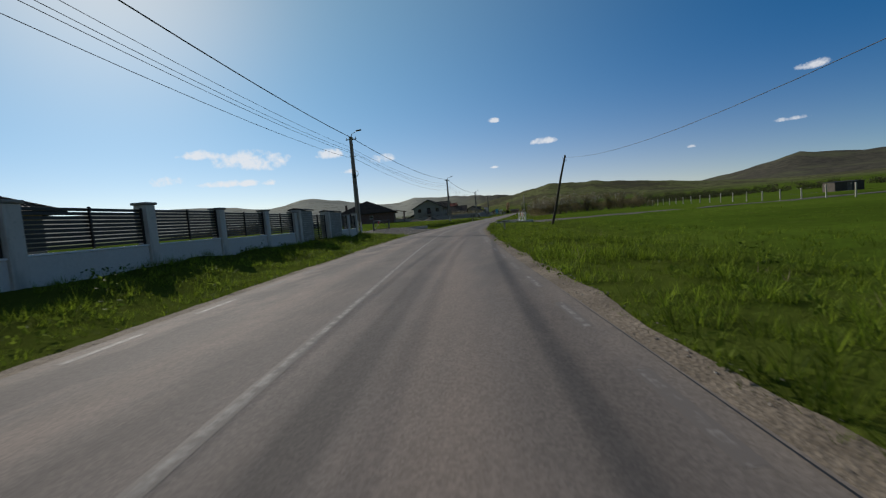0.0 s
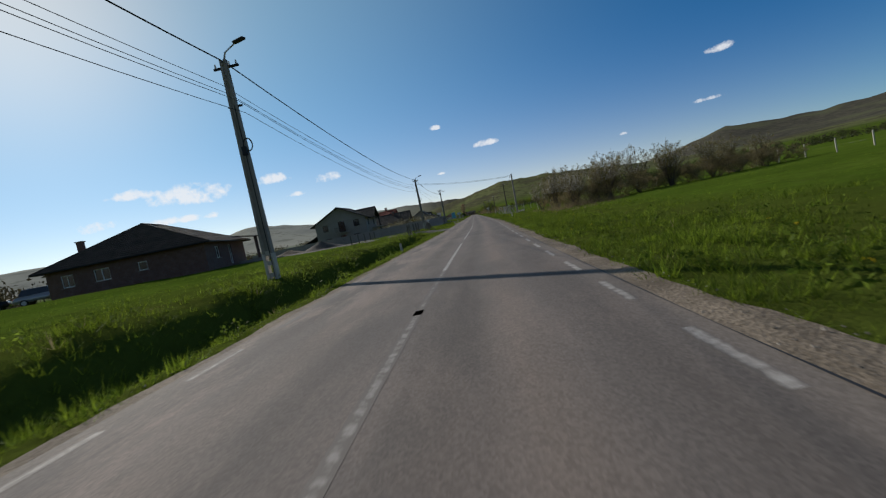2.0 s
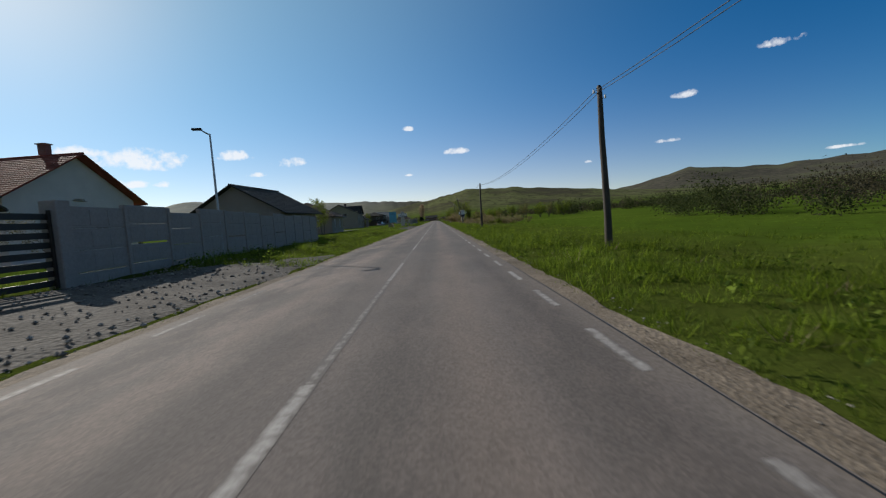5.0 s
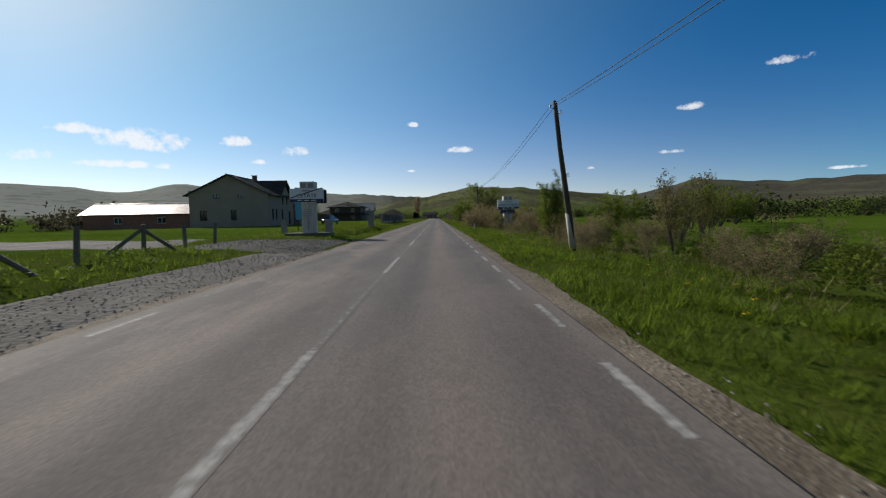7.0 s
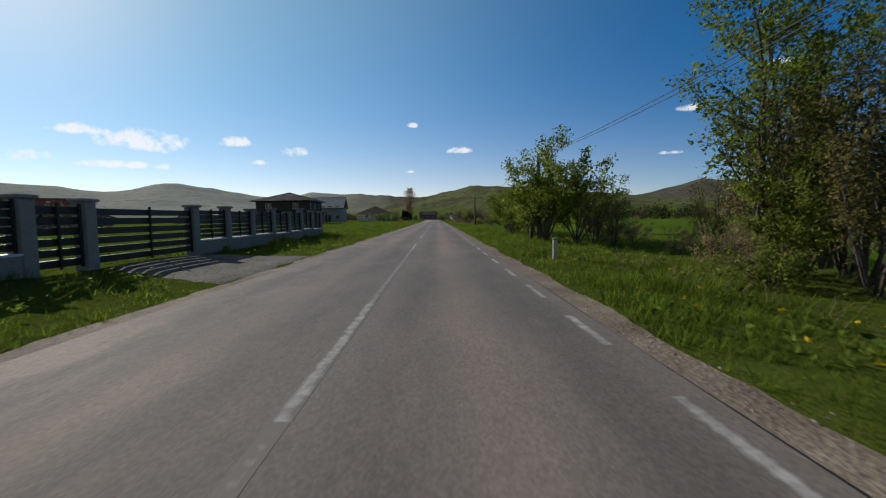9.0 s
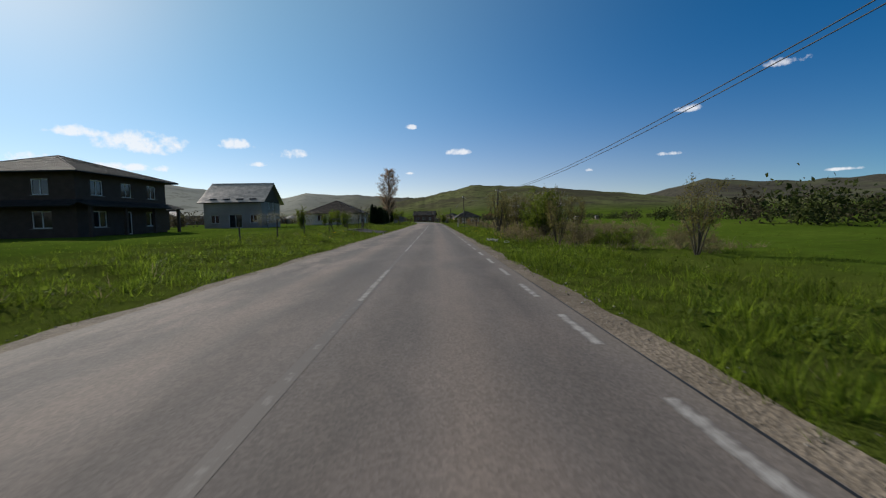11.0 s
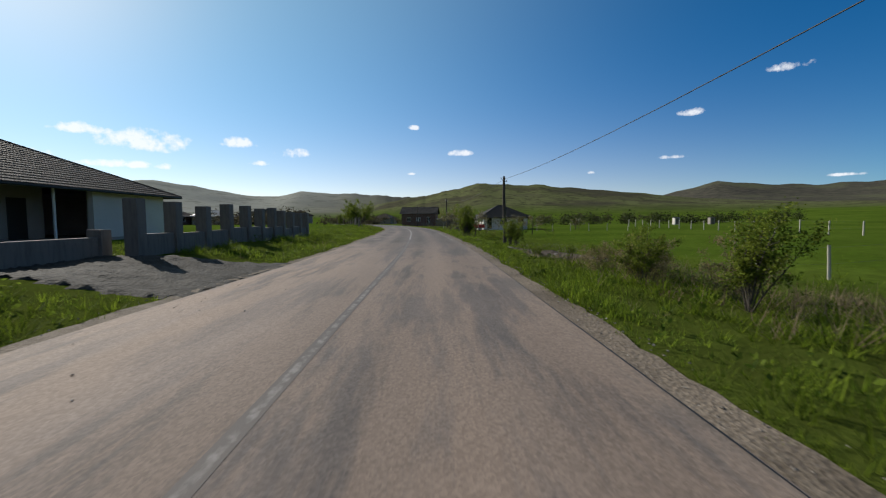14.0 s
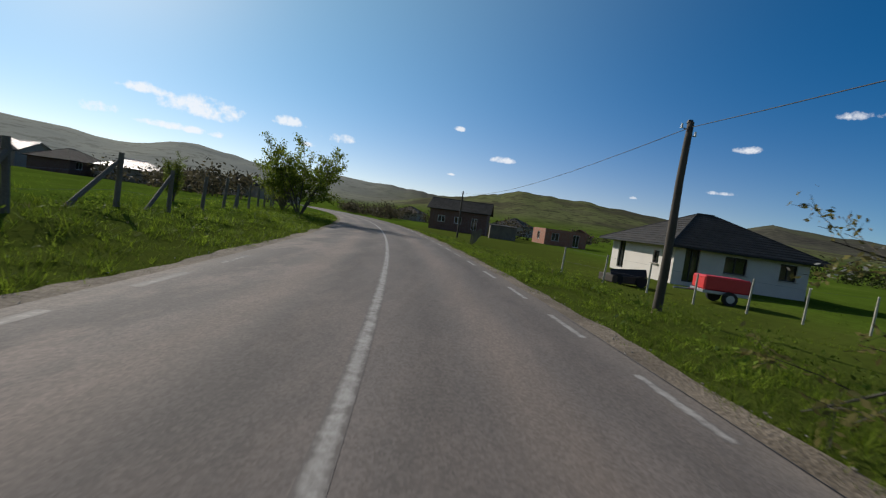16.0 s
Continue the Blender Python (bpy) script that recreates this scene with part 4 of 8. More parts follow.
HABITS = {
    "bush": dict(stems=9, splay=42, first=0.2, kids=(8, 5), angles=(42, 42), ratios=(0.45, 0.45), bend=0.16, lift=0.05, oval=False),
    "thicket": dict(stems=11, splay=26, first=0.22, kids=(9, 5), angles=(36, 40), ratios=(0.34, 0.45), bend=0.13, lift=0.05, oval=False),
    "thin": dict(stems=8, splay=26, first=0.2, kids=(8, 5), angles=(34, 40), ratios=(0.36, 0.4), bend=0.14, lift=0.07, oval=False),
    "tree": dict(stems=2, splay=9, first=0.16, kids=(15, 9, 4), angles=(48, 42, 42), ratios=(0.46, 0.42, 0.42), bend=0.1, lift=0.09, oval=False),
    "vase": dict(stems=5, splay=9, first=0.1, kids=(20, 7), angles=(40, 40), ratios=(0.32, 0.36), bend=0.07, lift=0.12, oval=False),
    "orchard": dict(stems=1, splay=8, first=0.24, kids=(11, 9, 5), angles=(70, 46, 44), ratios=(1.35, 0.46, 0.44), bend=0.15, lift=-0.015, oval=False),
    "poplar": dict(stems=1, splay=2, first=0.14, kids=(58, 10, 4), angles=(46, 34, 38), ratios=(0.27, 0.4, 0.42), bend=0.05, lift=0.06, oval=True),
    "mound": dict(stems=11, splay=62, first=0.15, kids=(6, 4), angles=(45, 45), ratios=(0.42, 0.45), bend=0.2, lift=0.03, oval=False),
}


def plant(name, label, category, kind, seed, height, girth, leaf, size, per, gap=0.1, cloud=0.06, second=None, group="", part_in_flower=1):
    """A tree or bush: tapered limbs and twigs set with leaves, and a second sort of leaf where it flowers."""
    rnd = random.Random(seed)
    limbs, tips = grow(rnd, height, girth, HABITS[kind], gap)
    nr = np.random.RandomState(seed)
    ob = thing(name, label, category, group=group)
    me = limb_mesh("trunk", limbs)
    me.materials.append(M_BARK)
    piece("trunk", me, ob, Matrix())
    me = leaf_mesh("crown", tips, size, nr, per, cloud)
    me.materials.append(leaf)
    piece("crown", me, ob, Matrix())
    if second:
        me = leaf_mesh("blossom", [t for t in tips if t.z > height * 0.4], size * 0.75, nr, part_in_flower, cloud)
        me.materials.append(second)
        piece("blossom", me, ob, Matrix())
    return ob


def set_plant(ob, x, y, turn=0.0, scale=1.0, dz=-0.03):
    ob.matrix_world = pose(x, y, lz(x, y) + dz, 0, 0, turn) @ Matrix.Scale(scale, 4)
    return ob


def more(ob, x, y, turn, scale=1.0, dz=-0.03):
    """A further plant on the meshes of ob."""
    o = copy_thing(ob, Matrix())
    o.matrix_world = pose(x, y, lz(x, y) + dz, 0, 0, turn) @ Matrix.Scale(scale, 4)
    return o


# ---- poles and cables ----
def concrete_pole(x, y, h, lean=0.0, painted=1.0, lamp_arm=True, nest=False, label="", head=0.0):
    """A concrete ladder pole: two tapering legs with rungs, whitewashed at its foot."""
    z = lz(x, y)
    p = thing("utility_pole", label or "grey concrete ladder pole with lamp arm beside the road", "pole", (x, y, z - 0.3), 0, "concrete poles")
    p.matrix_world = pose(x, y, z - 0.3, 0, lean, 0)
    H = h + 0.3
    for s in (-1, 1):
        bm = bmesh.new()
        v = []
        for zz, c, w, d in ((0, 0.14, 0.05, 0.12), (H, 0.07, 0.04, 0.075)):
            v += [bm.verts.new((s * c + a * w, b * d, zz)) for a, b in ((-1, -1), (1, -1), (1, 1), (-1, 1))]
        for f in ((3, 2, 1, 0), (4, 5, 6, 7), (0, 1, 5, 4), (1, 2, 6, 5), (2, 3, 7, 6), (3, 0, 4, 7)):
            bm.faces.new([v[i] for i in f])
        part("leg", bm, M_CONCRETE, p)
        part("painted_foot", box(s * 0.137, 0, 0.25, 0.112, 0.252, painted, 0.01), M_WHITEWASH, p, "whitewashed foot")
    part("web", box(0, 0, 1.35, 0.2, 0.1, H - 1.4), M_CONCRETE, p)
    for zz in (0.0, 0.42, 0.84, 1.2):
        part("rung", box(0, 0, zz, 0.26, 0.16, 0.15), M_WHITEWASH, p)
    part("cross_arm", box(0, 0.11, H - 0.25, 0.9, 0.07, 0.07), M_IRON, p, "iron cross arm")
    for s in (-0.38, -0.13, 0.13, 0.38):
        part("insulator", rod((s, 0.11, H - 0.18), (s, 0.11, H - 0.04), 0.035, 0.025, 8), M_WHITE, p, "white porcelain insulator")
    part("bracket", box(0, 0.12, H - 1.6, 0.5, 0.06, 0.06), M_IRON, p)
    coil = bmesh.new()
    for k in range(14):
        a, b = 6.283 * k / 14, 6.283 * (k + 1) / 14
        rod((0.24 + 0.16 * math.cos(a), -0.14, H - 3.0 + 0.22 * math.sin(a)), (0.24 + 0.16 * math.cos(b), -0.14, H - 3.0 + 0.22 * math.sin(b)), 0.022, n=5, bm=coil)
    part("cable_coil", coil, M_CABLE, p, "coil of spare black cable")
    part("junction_box", box(0.12, -0.2, H - 3.35, 0.18, 0.12, 0.3, 0.015), M_IRON, p)
    part("down_cable", rod((0.12, -0.15, 0.4), (0.08, -0.12, H - 1.6), 0.014, n=5), M_CABLE, p)
    if lamp_arm:
        arm = part("lamp_arm", rod((0, 0, H - 0.1), (0.18, -0.1, H + 0.18), 0.03, n=6), M_STEEL, p)
        part("arm_tube", rod((0.18, -0.1, H + 0.18), (0.72, -0.3, H + 0.32), 0.025, n=6), M_STEEL, arm)
        part("lamp_head", box(0.86, -0.35, H + 0.29, 0.5, 0.18, 0.09, 0.03, -20), M_IRON, arm, "grey street lamp head")
    if nest:
        cage = part("nest_platform", rod((0, 0, H + 0.5), (0, 0, H + 0.53), 0.2, n=16), M_IRON, p, "empty iron stork-nest cage")
        for k in range(10):
            a = 6.283 * k / 10
            part("cage_bar", rod((0.12 * math.cos(a), 0.12 * math.sin(a), H - 0.05), (0.46 * math.cos(a), 0.46 * math.sin(a), H + 0.8), 0.014, n=5), M_IRON, cage)
        for zz, r in ((0.8, 0.46), (0.62, 0.36)):
            ring = bmesh.new()
            for k in range(16):
                a, b = 6.283 * k / 16, 6.283 * (k + 1) / 16
                rod((r * math.cos(a), r * math.sin(a), H + zz), (r * math.cos(b), r * math.sin(b), H + zz), 0.014, n=5, bm=ring)
            part("cage_ring", ring, M_IRON, cage)
    return p


def wood_pole(base, top, r=0.11, painted=False, concrete=False, mast=False):
    """A tapering pole that may lean, with two insulators."""
    z = lz(*base)
    p = thing("telephone_pole", ("pale round concrete telephone pole on the grass verge" if concrete else
              "leaning wooden telephone pole with whitewashed foot" if painted else "dark tarred wooden telephone pole on the grass verge"),
              "pole", (base[0], base[1], z), 0, "telephone poles")
    t = Vector(top) - Vector((base[0], base[1], z))
    bm = bmesh.new()
    n = 12
    rows = []
    for k, s in enumerate((-0.08, 0.0, 0.2, 0.45, 0.7, 0.9, 1.0)):
        c = t * s + Vector((0.02 * math.sin(7 * s), 0.02 * math.cos(5 * s) - 0.02, 0))
        rr = r * (1.12 - 0.4 * max(s, 0))
        rows.append([bm.verts.new((c.x + rr * math.cos(6.283 * i / n), c.y + rr * math.sin(6.283 * i / n), c.z)) for i in range(n)])
    for a, b in zip(rows, rows[1:]):
        for i in range(n):
            bm.faces.new((a[i], a[(i + 1) % n], b[(i + 1) % n], b[i]))
    bm.faces.new(rows[-1])
    part("shaft", bm, M_CONCRETE if concrete else M_WOOD, p, soft=True)
    if painted:
        part("painted_foot", rod(t * 0.02, t * 0.27, r * 1.17, r * 1.07, 12), M_WHITEWASH, p, "whitewashed foot", soft=True)
    part("top_cap", rod(t * 0.995, t * 1.012, r * 0.8, r * 0.5, 10), M_IRON, p)
    for k, s in ((0, 0.965), (1, 0.93)):
        side = 1 if k else -1
        c = t * s
        part("hook", rod(c, c + Vector((side * 0.17, 0, 0.02)), 0.012, n=5), M_IRON, p)
        part("insulator", rod(c + Vector((side * 0.17, 0, 0.01)), c + Vector((side * 0.17, 0, 0.12)), 0.035, 0.02, 8), M_WHITE, p, "white porcelain insulator")
    if mast:
        part("mast", rod(t, t + Vector((0.02, 0, 0.5)), 0.02, n=6), M_STEEL, p)
        part("mast_arm", rod(t + Vector((0.02, 0, 0.46)), t + Vector((-0.12, -0.1, 0.48)), 0.014, n=5), M_STEEL, p)
    return p


LEFT_POLES = [(-0.9, -6.0, 8.1), (-7.0, 41.8, 7.9), (-6.9, 87.0, 7.75), (-7.1, 136.7, 7.55), (-6.55, 176.7, 7.3)]
for i, (x, y, h) in enumerate(LEFT_POLES):
    concrete_pole(x, y, h, nest=i == 4, label="concrete ladder pole with lamp arm and empty stork-nest cage" if i == 4 else "")
for (x0, y0, h0), (x1, y1, h1) in zip(LEFT_POLES, LEFT_POLES[1:]):
    z0, z1 = lz(x0, y0) + h0, lz(x1, y1) + h1
    cable((x0, y0, z0 - 0.05), (x1, y1, z1 - 0.05), 0.7, 0.022, "thick black overhead cable between concrete poles")
    for k, fall in enumerate((0.75, 1.12, 1.36, 1.85)):
        if y1 > 170 and k in (1, 2):
            continue
        cable((x0 - 0.3 + 0.2 * k, y0 + 0.12, z0 - fall), (x1 - 0.3 + 0.2 * k, y1 + 0.12, z1 - fall), 0.72 + 0.06 * k, 0.009)

RIGHT_POLES = [((15.3, 0.0), (15.3, 0.0, 5.4), 0), ((8.75, 48.1), (9.96, 45.7, 5.37), 0), ((8.4, 95.0), (8.4, 95.2, 5.4), 9), ((6.65, 136.9), (6.84, 137.5, 5.7), 1), ((6.75, 157.0), (6.9, 157.1, 5.8), 0),
               ((6.2, 190.2), (6.25, 190.5, 4.75), 0), ((6.0, 226.0), (6.1, 226.0, 4.7), 0), ((6.2, 263.6), (5.25, 262.7, 5.0), 2), ((6.62, 303.1), (6.3, 303.0, 4.96), 3),
               ((6.3, 338.2), (6.25, 338.2, 4.3), 0), ((6.4, 377.0), (6.4, 377.0, 4.1), 0), ((6.3, 414.6), (6.35, 414.6, 3.4), 5), ((5.95, 451.0), (5.9, 450.9, 4.7), 4),
               ((5.25, 492.6), (5.15, 492.4, 3.7), 0), ((2.65, 532.2), (2.55, 531.9, 4.2), 0), ((-3.5, 572.0), (-3.5, 572.0, 4.6), 0)]
for base, top, sort in RIGHT_POLES:
    if sort != 9:
        wood_pole(base, top, {1: 0.13, 4: 0.075, 5: 0.085}.get(sort, 0.105), painted=sort == 2, concrete=sort == 1, mast=sort == 3)
tops = [t for b, t, s in RIGHT_POLES if s != 9]
for i, (p, q) in enumerate(zip(tops, tops[1:])):
    if i == 1:
        continue
    for k, s in ((-0.15, 0.22), (0.02, 0.25)):
        if k < 0 and (i == 0 or p[1] > 400):
            continue
        cable((p[0] + k, p[1], p[2] - 0.12), (q[0] + k, q[1], q[2] - 0.12), (1.3 if i == 0 else 0.45) + s, 0.009)
# the crossing cables between the two rows
for k in (0, 0.14):
    cable((-7.05, 136.7, lz(-7.05, 136.7) + 6.9 - k), (6.84, 137.5, 5.55 - k), 0.35, 0.014)


# ---- fences, walls, gates ----
def along(o, y):
    """The place at o metres beside the road's middle."""
    return float(xc(y)) + o / math.cos(heading(y)), y


def between(p, q):
    v = Vector((q[0] - p[0], q[1] - p[1], 0))
    return v.length, math.degrees(math.atan2(v.y, v.x)), (Vector((p[0], p[1], 0)) + Vector((q[0], q[1], 0))) / 2


def slat_fence(o, ys, base_h, height, label, pillar_mat, base_mat, slats=9, gates=(), post=0.36, thick=0.045, wide=0.07):
    """Rendered pillars with caps on a low wall, dark slats between them; the bays named in gates hang on the ground."""
    x0, y0 = along(o, ys[0])
    f = thing("fence", label, "fence", (x0, y0, 0))
    org = Vector((x0, y0, 0))
    zs = [lz(*along(o, y)) for y in ys]
    first = None
    for y, z in zip(ys, zs):
        x = along(o, y)[0]
        m = pose(x - org.x, y - org.y, z - 0.15, 0, 0, -math.degrees(heading(y)))
        if not first:
            first = part("pillar", box(0, 0, 0, post, post, height + 0.15, 0.012), pillar_mat, f, "", m)
            cap = part("cap", box(0, 0, height + 0.154, post + 0.1, post + 0.1, 0.07, 0.02), M_CONCRETE, first)
        else:
            again(cap, again(first, f, m), Matrix())
    for i, (a, b) in enumerate(zip(ys, ys[1:])):
        p, q = along(o, a), along(o, b)
        length, turn, mid = between(p, q)
        z = (zs[i] + zs[i + 1]) / 2
        gap = length - post
        m = pose(mid.x - org.x, mid.y - org.y, z, 0, 0, turn)
        low = 0.12
        if i not in gates:
            part("base_wall", box(0, 0, -0.3, gap, 0.24, base_h + 0.3, 0.01), base_mat, f, "", m)
            part("coping", box(0, 0, base_h + 0.002, gap - 0.006, 0.28, 0.04), M_WHITE, f, "pale coping", m)
            low = base_h + 0.09
        step = (height - 0.05 - low) / slats
        s0 = part("slat", box(0, 0, 0, gap - 0.02, thick, wide if i not in gates else step * 0.72, 0.006), M_SLAT, f, "", m @ Matrix.Translation((0, 0, low)))
        for k in range(1, slats):
            again(s0, f, m @ Matrix.Translation((0, 0, low + k * step)))
        for u in (-gap / 2 + 0.04, 0, gap / 2 - 0.04):
            part("upright", box(u, -0.05, low - 0.04, 0.05, 0.05, height - low, 0.004), M_SLAT, f, "", m)
    return f


slat_fence(-7.0, [-0.7, 3.1, 6.85, 10.6, 14.35, 18.1, 21.7, 25.3, 28.5], 0.55, 1.62, "white-pillared garden fence with dark brown slats on a white base", M_WHITEWASH, M_WALLWHITE, 10)
slat_fence(-7.0, [36.2, 38.2, 40.2], 0.5, 1.6, "short white-pillared fence with dark slats beside a stone wall", M_WHITEWASH, M_WALLWHITE, 10)
slat_fence(-6.5, [308.85, 310.85, 312.8, 314.75, 316.7, 318.65, 320.65, 323.2, 324.63, 328.7, 330.8, 332.85, 335.1, 337.2, 339.2, 341.25, 343.2], 0.38, 1.42,
           "grey-pillared fence with dark wooden slats and a driveway gate", M_CONCRETE, M_CONCRETE, 6, gates=(7, 8), wide=0.12, post=0.3)


def stone_wing(o, y0, y1, roofed):
    p, q = along(o, y0), along(o, y1)
    length, turn, mid = between(p, q)
    z = lz(mid.x, mid.y)
    w = thing("stone_gate_wall", "stone-clad gate wall with a small tiled coping", "wall", (mid.x, mid.y, z), turn)
    body = part("wall_body", box(0, 0, -0.2, length, 0.5, 1.85, 0.02), M_STONE, w)
    part("end_pier", box(-length / 2 - 0.13, 0, -0.2, 0.24, 0.58, 1.9, 0.02), M_WHITEWASH, w)
    part("coping_slope", slab([(-length / 2 - 0.28, -0.33, 1.72), (length / 2 + 0.06, -0.33, 1.72), (length / 2 + 0.06, 0, 1.79), (-length / 2 - 0.28, 0, 1.79)], 0.06), M_TILE, w)
    part("coping_slope", slab([(length / 2 + 0.06, 0.33, 1.72), (-length / 2 - 0.28, 0.33, 1.72), (-length / 2 - 0.28, 0, 1.79), (length / 2 + 0.06, 0, 1.79)], 0.06), M_TILE, w)
    return w


stone_wing(-7.0, 29.0, 30.7, True)
stone_wing(-7.0, 33.7, 36.0, True)


def slat_gate(o, y0, y1, n, h, label):
    p, q = along(o, y0), along(o, y1)
    length, turn, mid = between(p, q)
    g = thing("driveway_gate", label, "gate", (mid.x, mid.y, lz(mid.x, mid.y)), turn)
    for u in (-length / 2 + 0.04, 0, length / 2 - 0.04):
        part("upright", box(u, 0, 0.0, 0.07, 0.06, h, 0.005), M_SLAT, g)
    s0 = part("slat", box(0, 0.045, 0, length, 0.025, h / n * 0.62, 0.004), M_SLAT, g, "", Matrix.Translation((0, 0, 0.06)))
    for k in range(1, n):
        again(s0, g, Matrix.Translation((0, 0, 0.06 + k * (h - 0.06) / n)))
    part("wheel", rod((-length / 3, -0.03, 0.05), (-length / 3, 0.03, 0.05), 0.06, n=12), M_IRON, g)
    return g


slat_gate(-7.0, 30.8, 33.5, 12, 1.55, "closed dark slatted driveway gate between stone walls")


def panel_wall(points, h, label, gaps=()):
    """A precast wall: posts every two metres and four panels stacked in each bay."""
    x0, y0 = points[0]
    w = thing("concrete_fence", label, "fence", (x0, y0, 0))
    post = panel = None
    for (a, b) in zip(points, points[1:]):
        length, turn, _ = between(a, b)
        n = max(1, round(length / 2.05))
        for k in range(n + 1):
            x, y = a[0] + (b[0] - a[0]) * k / n, a[1] + (b[1] - a[1]) * k / n
            m = pose(x - x0, y - y0, lz(x, y) - 0.3, 0, 0, turn)
            if post is None:
                post = part("post", box(0, 0, 0, 0.13, 0.15, h + 0.36, 0.015), M_PANEL, w, "", m)
            else:
                again(post, w, m)
            if k == n:
                continue
            X, Y = a[0] + (b[0] - a[0]) * (k + 0.5) / n, a[1] + (b[1] - a[1]) * (k + 0.5) / n
            if any(g0 <= Y <= g1 for g0, g1 in gaps):
                continue
            z = lz(X, Y) - 0.25
            for r in range(4):
                slit = 0.045 if r > 1 and k % 3 == 1 else 0.0
                mm = pose(X - x0, Y - y0, z + slit + r * (h + 0.25) / 4, 0, 0, turn) @ Matrix.Diagonal((length / n / 2.05, 1, (h + 0.25) / 2.0, 1))
                if panel is None:
                    bm = box(0, 0, 0, 1.93, 0.05, 0.492, 0.012)
                    for u in (-0.62, 0, 0.62):
                        box(u, -0.026, 0.06, 0.52, 0.014, 0.37, 0.006, bm=bm)
                    panel = part("panel", bm, M_PANEL, w, "", mm)
                else:
                    again(panel, w, mm)
    return w


panel_wall([(-47.0, 161.0), (-30.0, 158.0), (-8.4, 154.2), (-7.1, 160.0), (-7.1, 166.0)], 1.75, "grey precast concrete panel wall round a house plot")
panel_wall([(-7.1, 166.2), (-7.5, 179.6)], 1.58, "grey precast concrete panel wall along the verge")
panel_wall([(-7.6, 187.2), (-8.2, 200.0), (-8.6, 212.0)], 1.9, "grey precast concrete panel wall along the verge")
slat_gate(-7.55, 180.0, 186.8, 8, 1.75, "closed grey sliding gate in a concrete wall")
for yy in (179.8, 183.4, 187.0):
    part("pier", box(0, 0, -0.2, 0.4, 0.4, 2.2, 0.02), M_PANEL, thing("gate_pier", "square grey concrete gate pier", "pillar", (-7.6, yy, lz(-7.6, yy)), 0, "gate piers"))


def net(w, p, q, z0, z1, size=0.14):
    """Diamond netting between two places as thin ribbons."""
    p, q = Vector((*p, 0)), Vector((*q, 0))
    length = (q - p).length
    ex = (q - p) / length
    verts, faces = [], []
    h = z1 - z0
    r = 0.0025
    u = -h
    while u < length:
        for s in (1, -1):
            a, b = (u, u + h) if s == 1 else (u + h, u)
            va, vb = z0, z1
            pts = []
            for t in (0.0, 1.0):
                pts.append((a + (b - a) * t, va + (vb - va) * t))
            (a0, v0), (a1, v1) = pts
            if a0 != a1:
                lo, hi = 0.0, 1.0
                for lim, sgn in ((0, 1), (length, -1)):
                    t = (lim - a0) / (a1 - a0)
                    if (a0 - lim) * sgn < 0:
                        lo = max(lo, t)
                    if (a1 - lim) * sgn < 0:
                        hi = min(hi, t)
                if hi - lo > 0.01:
                    c0, c1 = a0 + (a1 - a0) * lo, a0 + (a1 - a0) * hi
                    w0, w1 = v0 + (v1 - v0) * lo, v0 + (v1 - v0) * hi
                    k = len(verts)
                    for cc, ww in ((c0, w0), (c1, w1)):
                        b0 = p + ex * cc
                        verts += [(b0.x, b0.y, ww - r), (b0.x, b0.y, ww + r)]
                    faces.append((k, k + 2, k + 3, k + 1))
        u += size
    if verts:
        ob = mesh_object("netting", verts, faces, M_NET)
        ob.parent = w
        return tagged(ob, "galvanised diamond wire netting", kind="stuff")


def post_fence(points, h, label, material, wires=3, r=0.06, square=True, netting=False, braces=(), name="fence", lean=3.0, tone=0):
    """Posts at the places given, wires strung between them, and raking braces."""
    f = thing(name, label, "fence")
    rnd = random.Random(len(points) * 7 + tone)
    tops, first = [], None
    for i, (x, y) in enumerate(points):
        z = lz(x, y)
        hh = h * rnd.uniform(0.93, 1.05)
        a, b = radians(rnd.uniform(-lean, lean)), radians(rnd.uniform(-lean, lean))
        m = pose(x, y, z - 0.2, math.degrees(a), math.degrees(b), rnd.uniform(-6, 6))
        if square:
            bm = box(0, 0, 0, 2 * r, 2 * r, hh + 0.2, 0.012)
        else:
            bm = rod((0, 0, 0), (0.02, 0.01, hh + 0.2), r, r * 0.85, 8)
        part("post", bm, material, f, "", m)
        tops.append((x, y, z, hh))
        if i in braces:
            for s in braces[i] if isinstance(braces, dict) else (1,):
                dx, dy = s
                part("brace", rod((x + dx, y + dy, lz(x + dx, y + dy) - 0.05), (x, y, z + hh * 0.85), r * 0.85, r * 0.75, 6), material, f)
    for (x0, y0, z0, h0), (x1, y1, z1, h1) in zip(tops, tops[1:]):
        if math.hypot(x1 - x0, y1 - y0) > 7:
            continue
        for k in range(wires):
            t = (k + 1) / wires * 0.93
            part("wire", rod((x0, y0, z0 + h0 * t), (x1, y1, z1 + h1 * t), 0.003, n=3, cap=False), M_WIRE, f)
        if netting:
            part("top_rail", rod((x0, y0, z0 + h0 * 0.95), (x1, y1, z1 + h1 * 0.95), 0.018, n=6), M_PALEPOST, f)
            net(f, (x0, y0), (x1, y1), min(z0, z1) + 0.05, min(z0, z1) + min(h0, h1) * 0.93)
    return f


def kerb_post(x, y, h=0.55, material=None, label="small white concrete kilometre post on the verge"):
    p = thing("marker_post", label, "post", (x, y, lz(x, y)), 0, "marker posts")
    part("shaft", box(0, 0, -0.15, 0.11, 0.09, h + 0.15, 0.012), material or M_WHITEWASH, p)
    part("cap", box(0, 0, h + 0.003, 0.12, 0.1, 0.05, 0.015), M_CONCRETE, p)


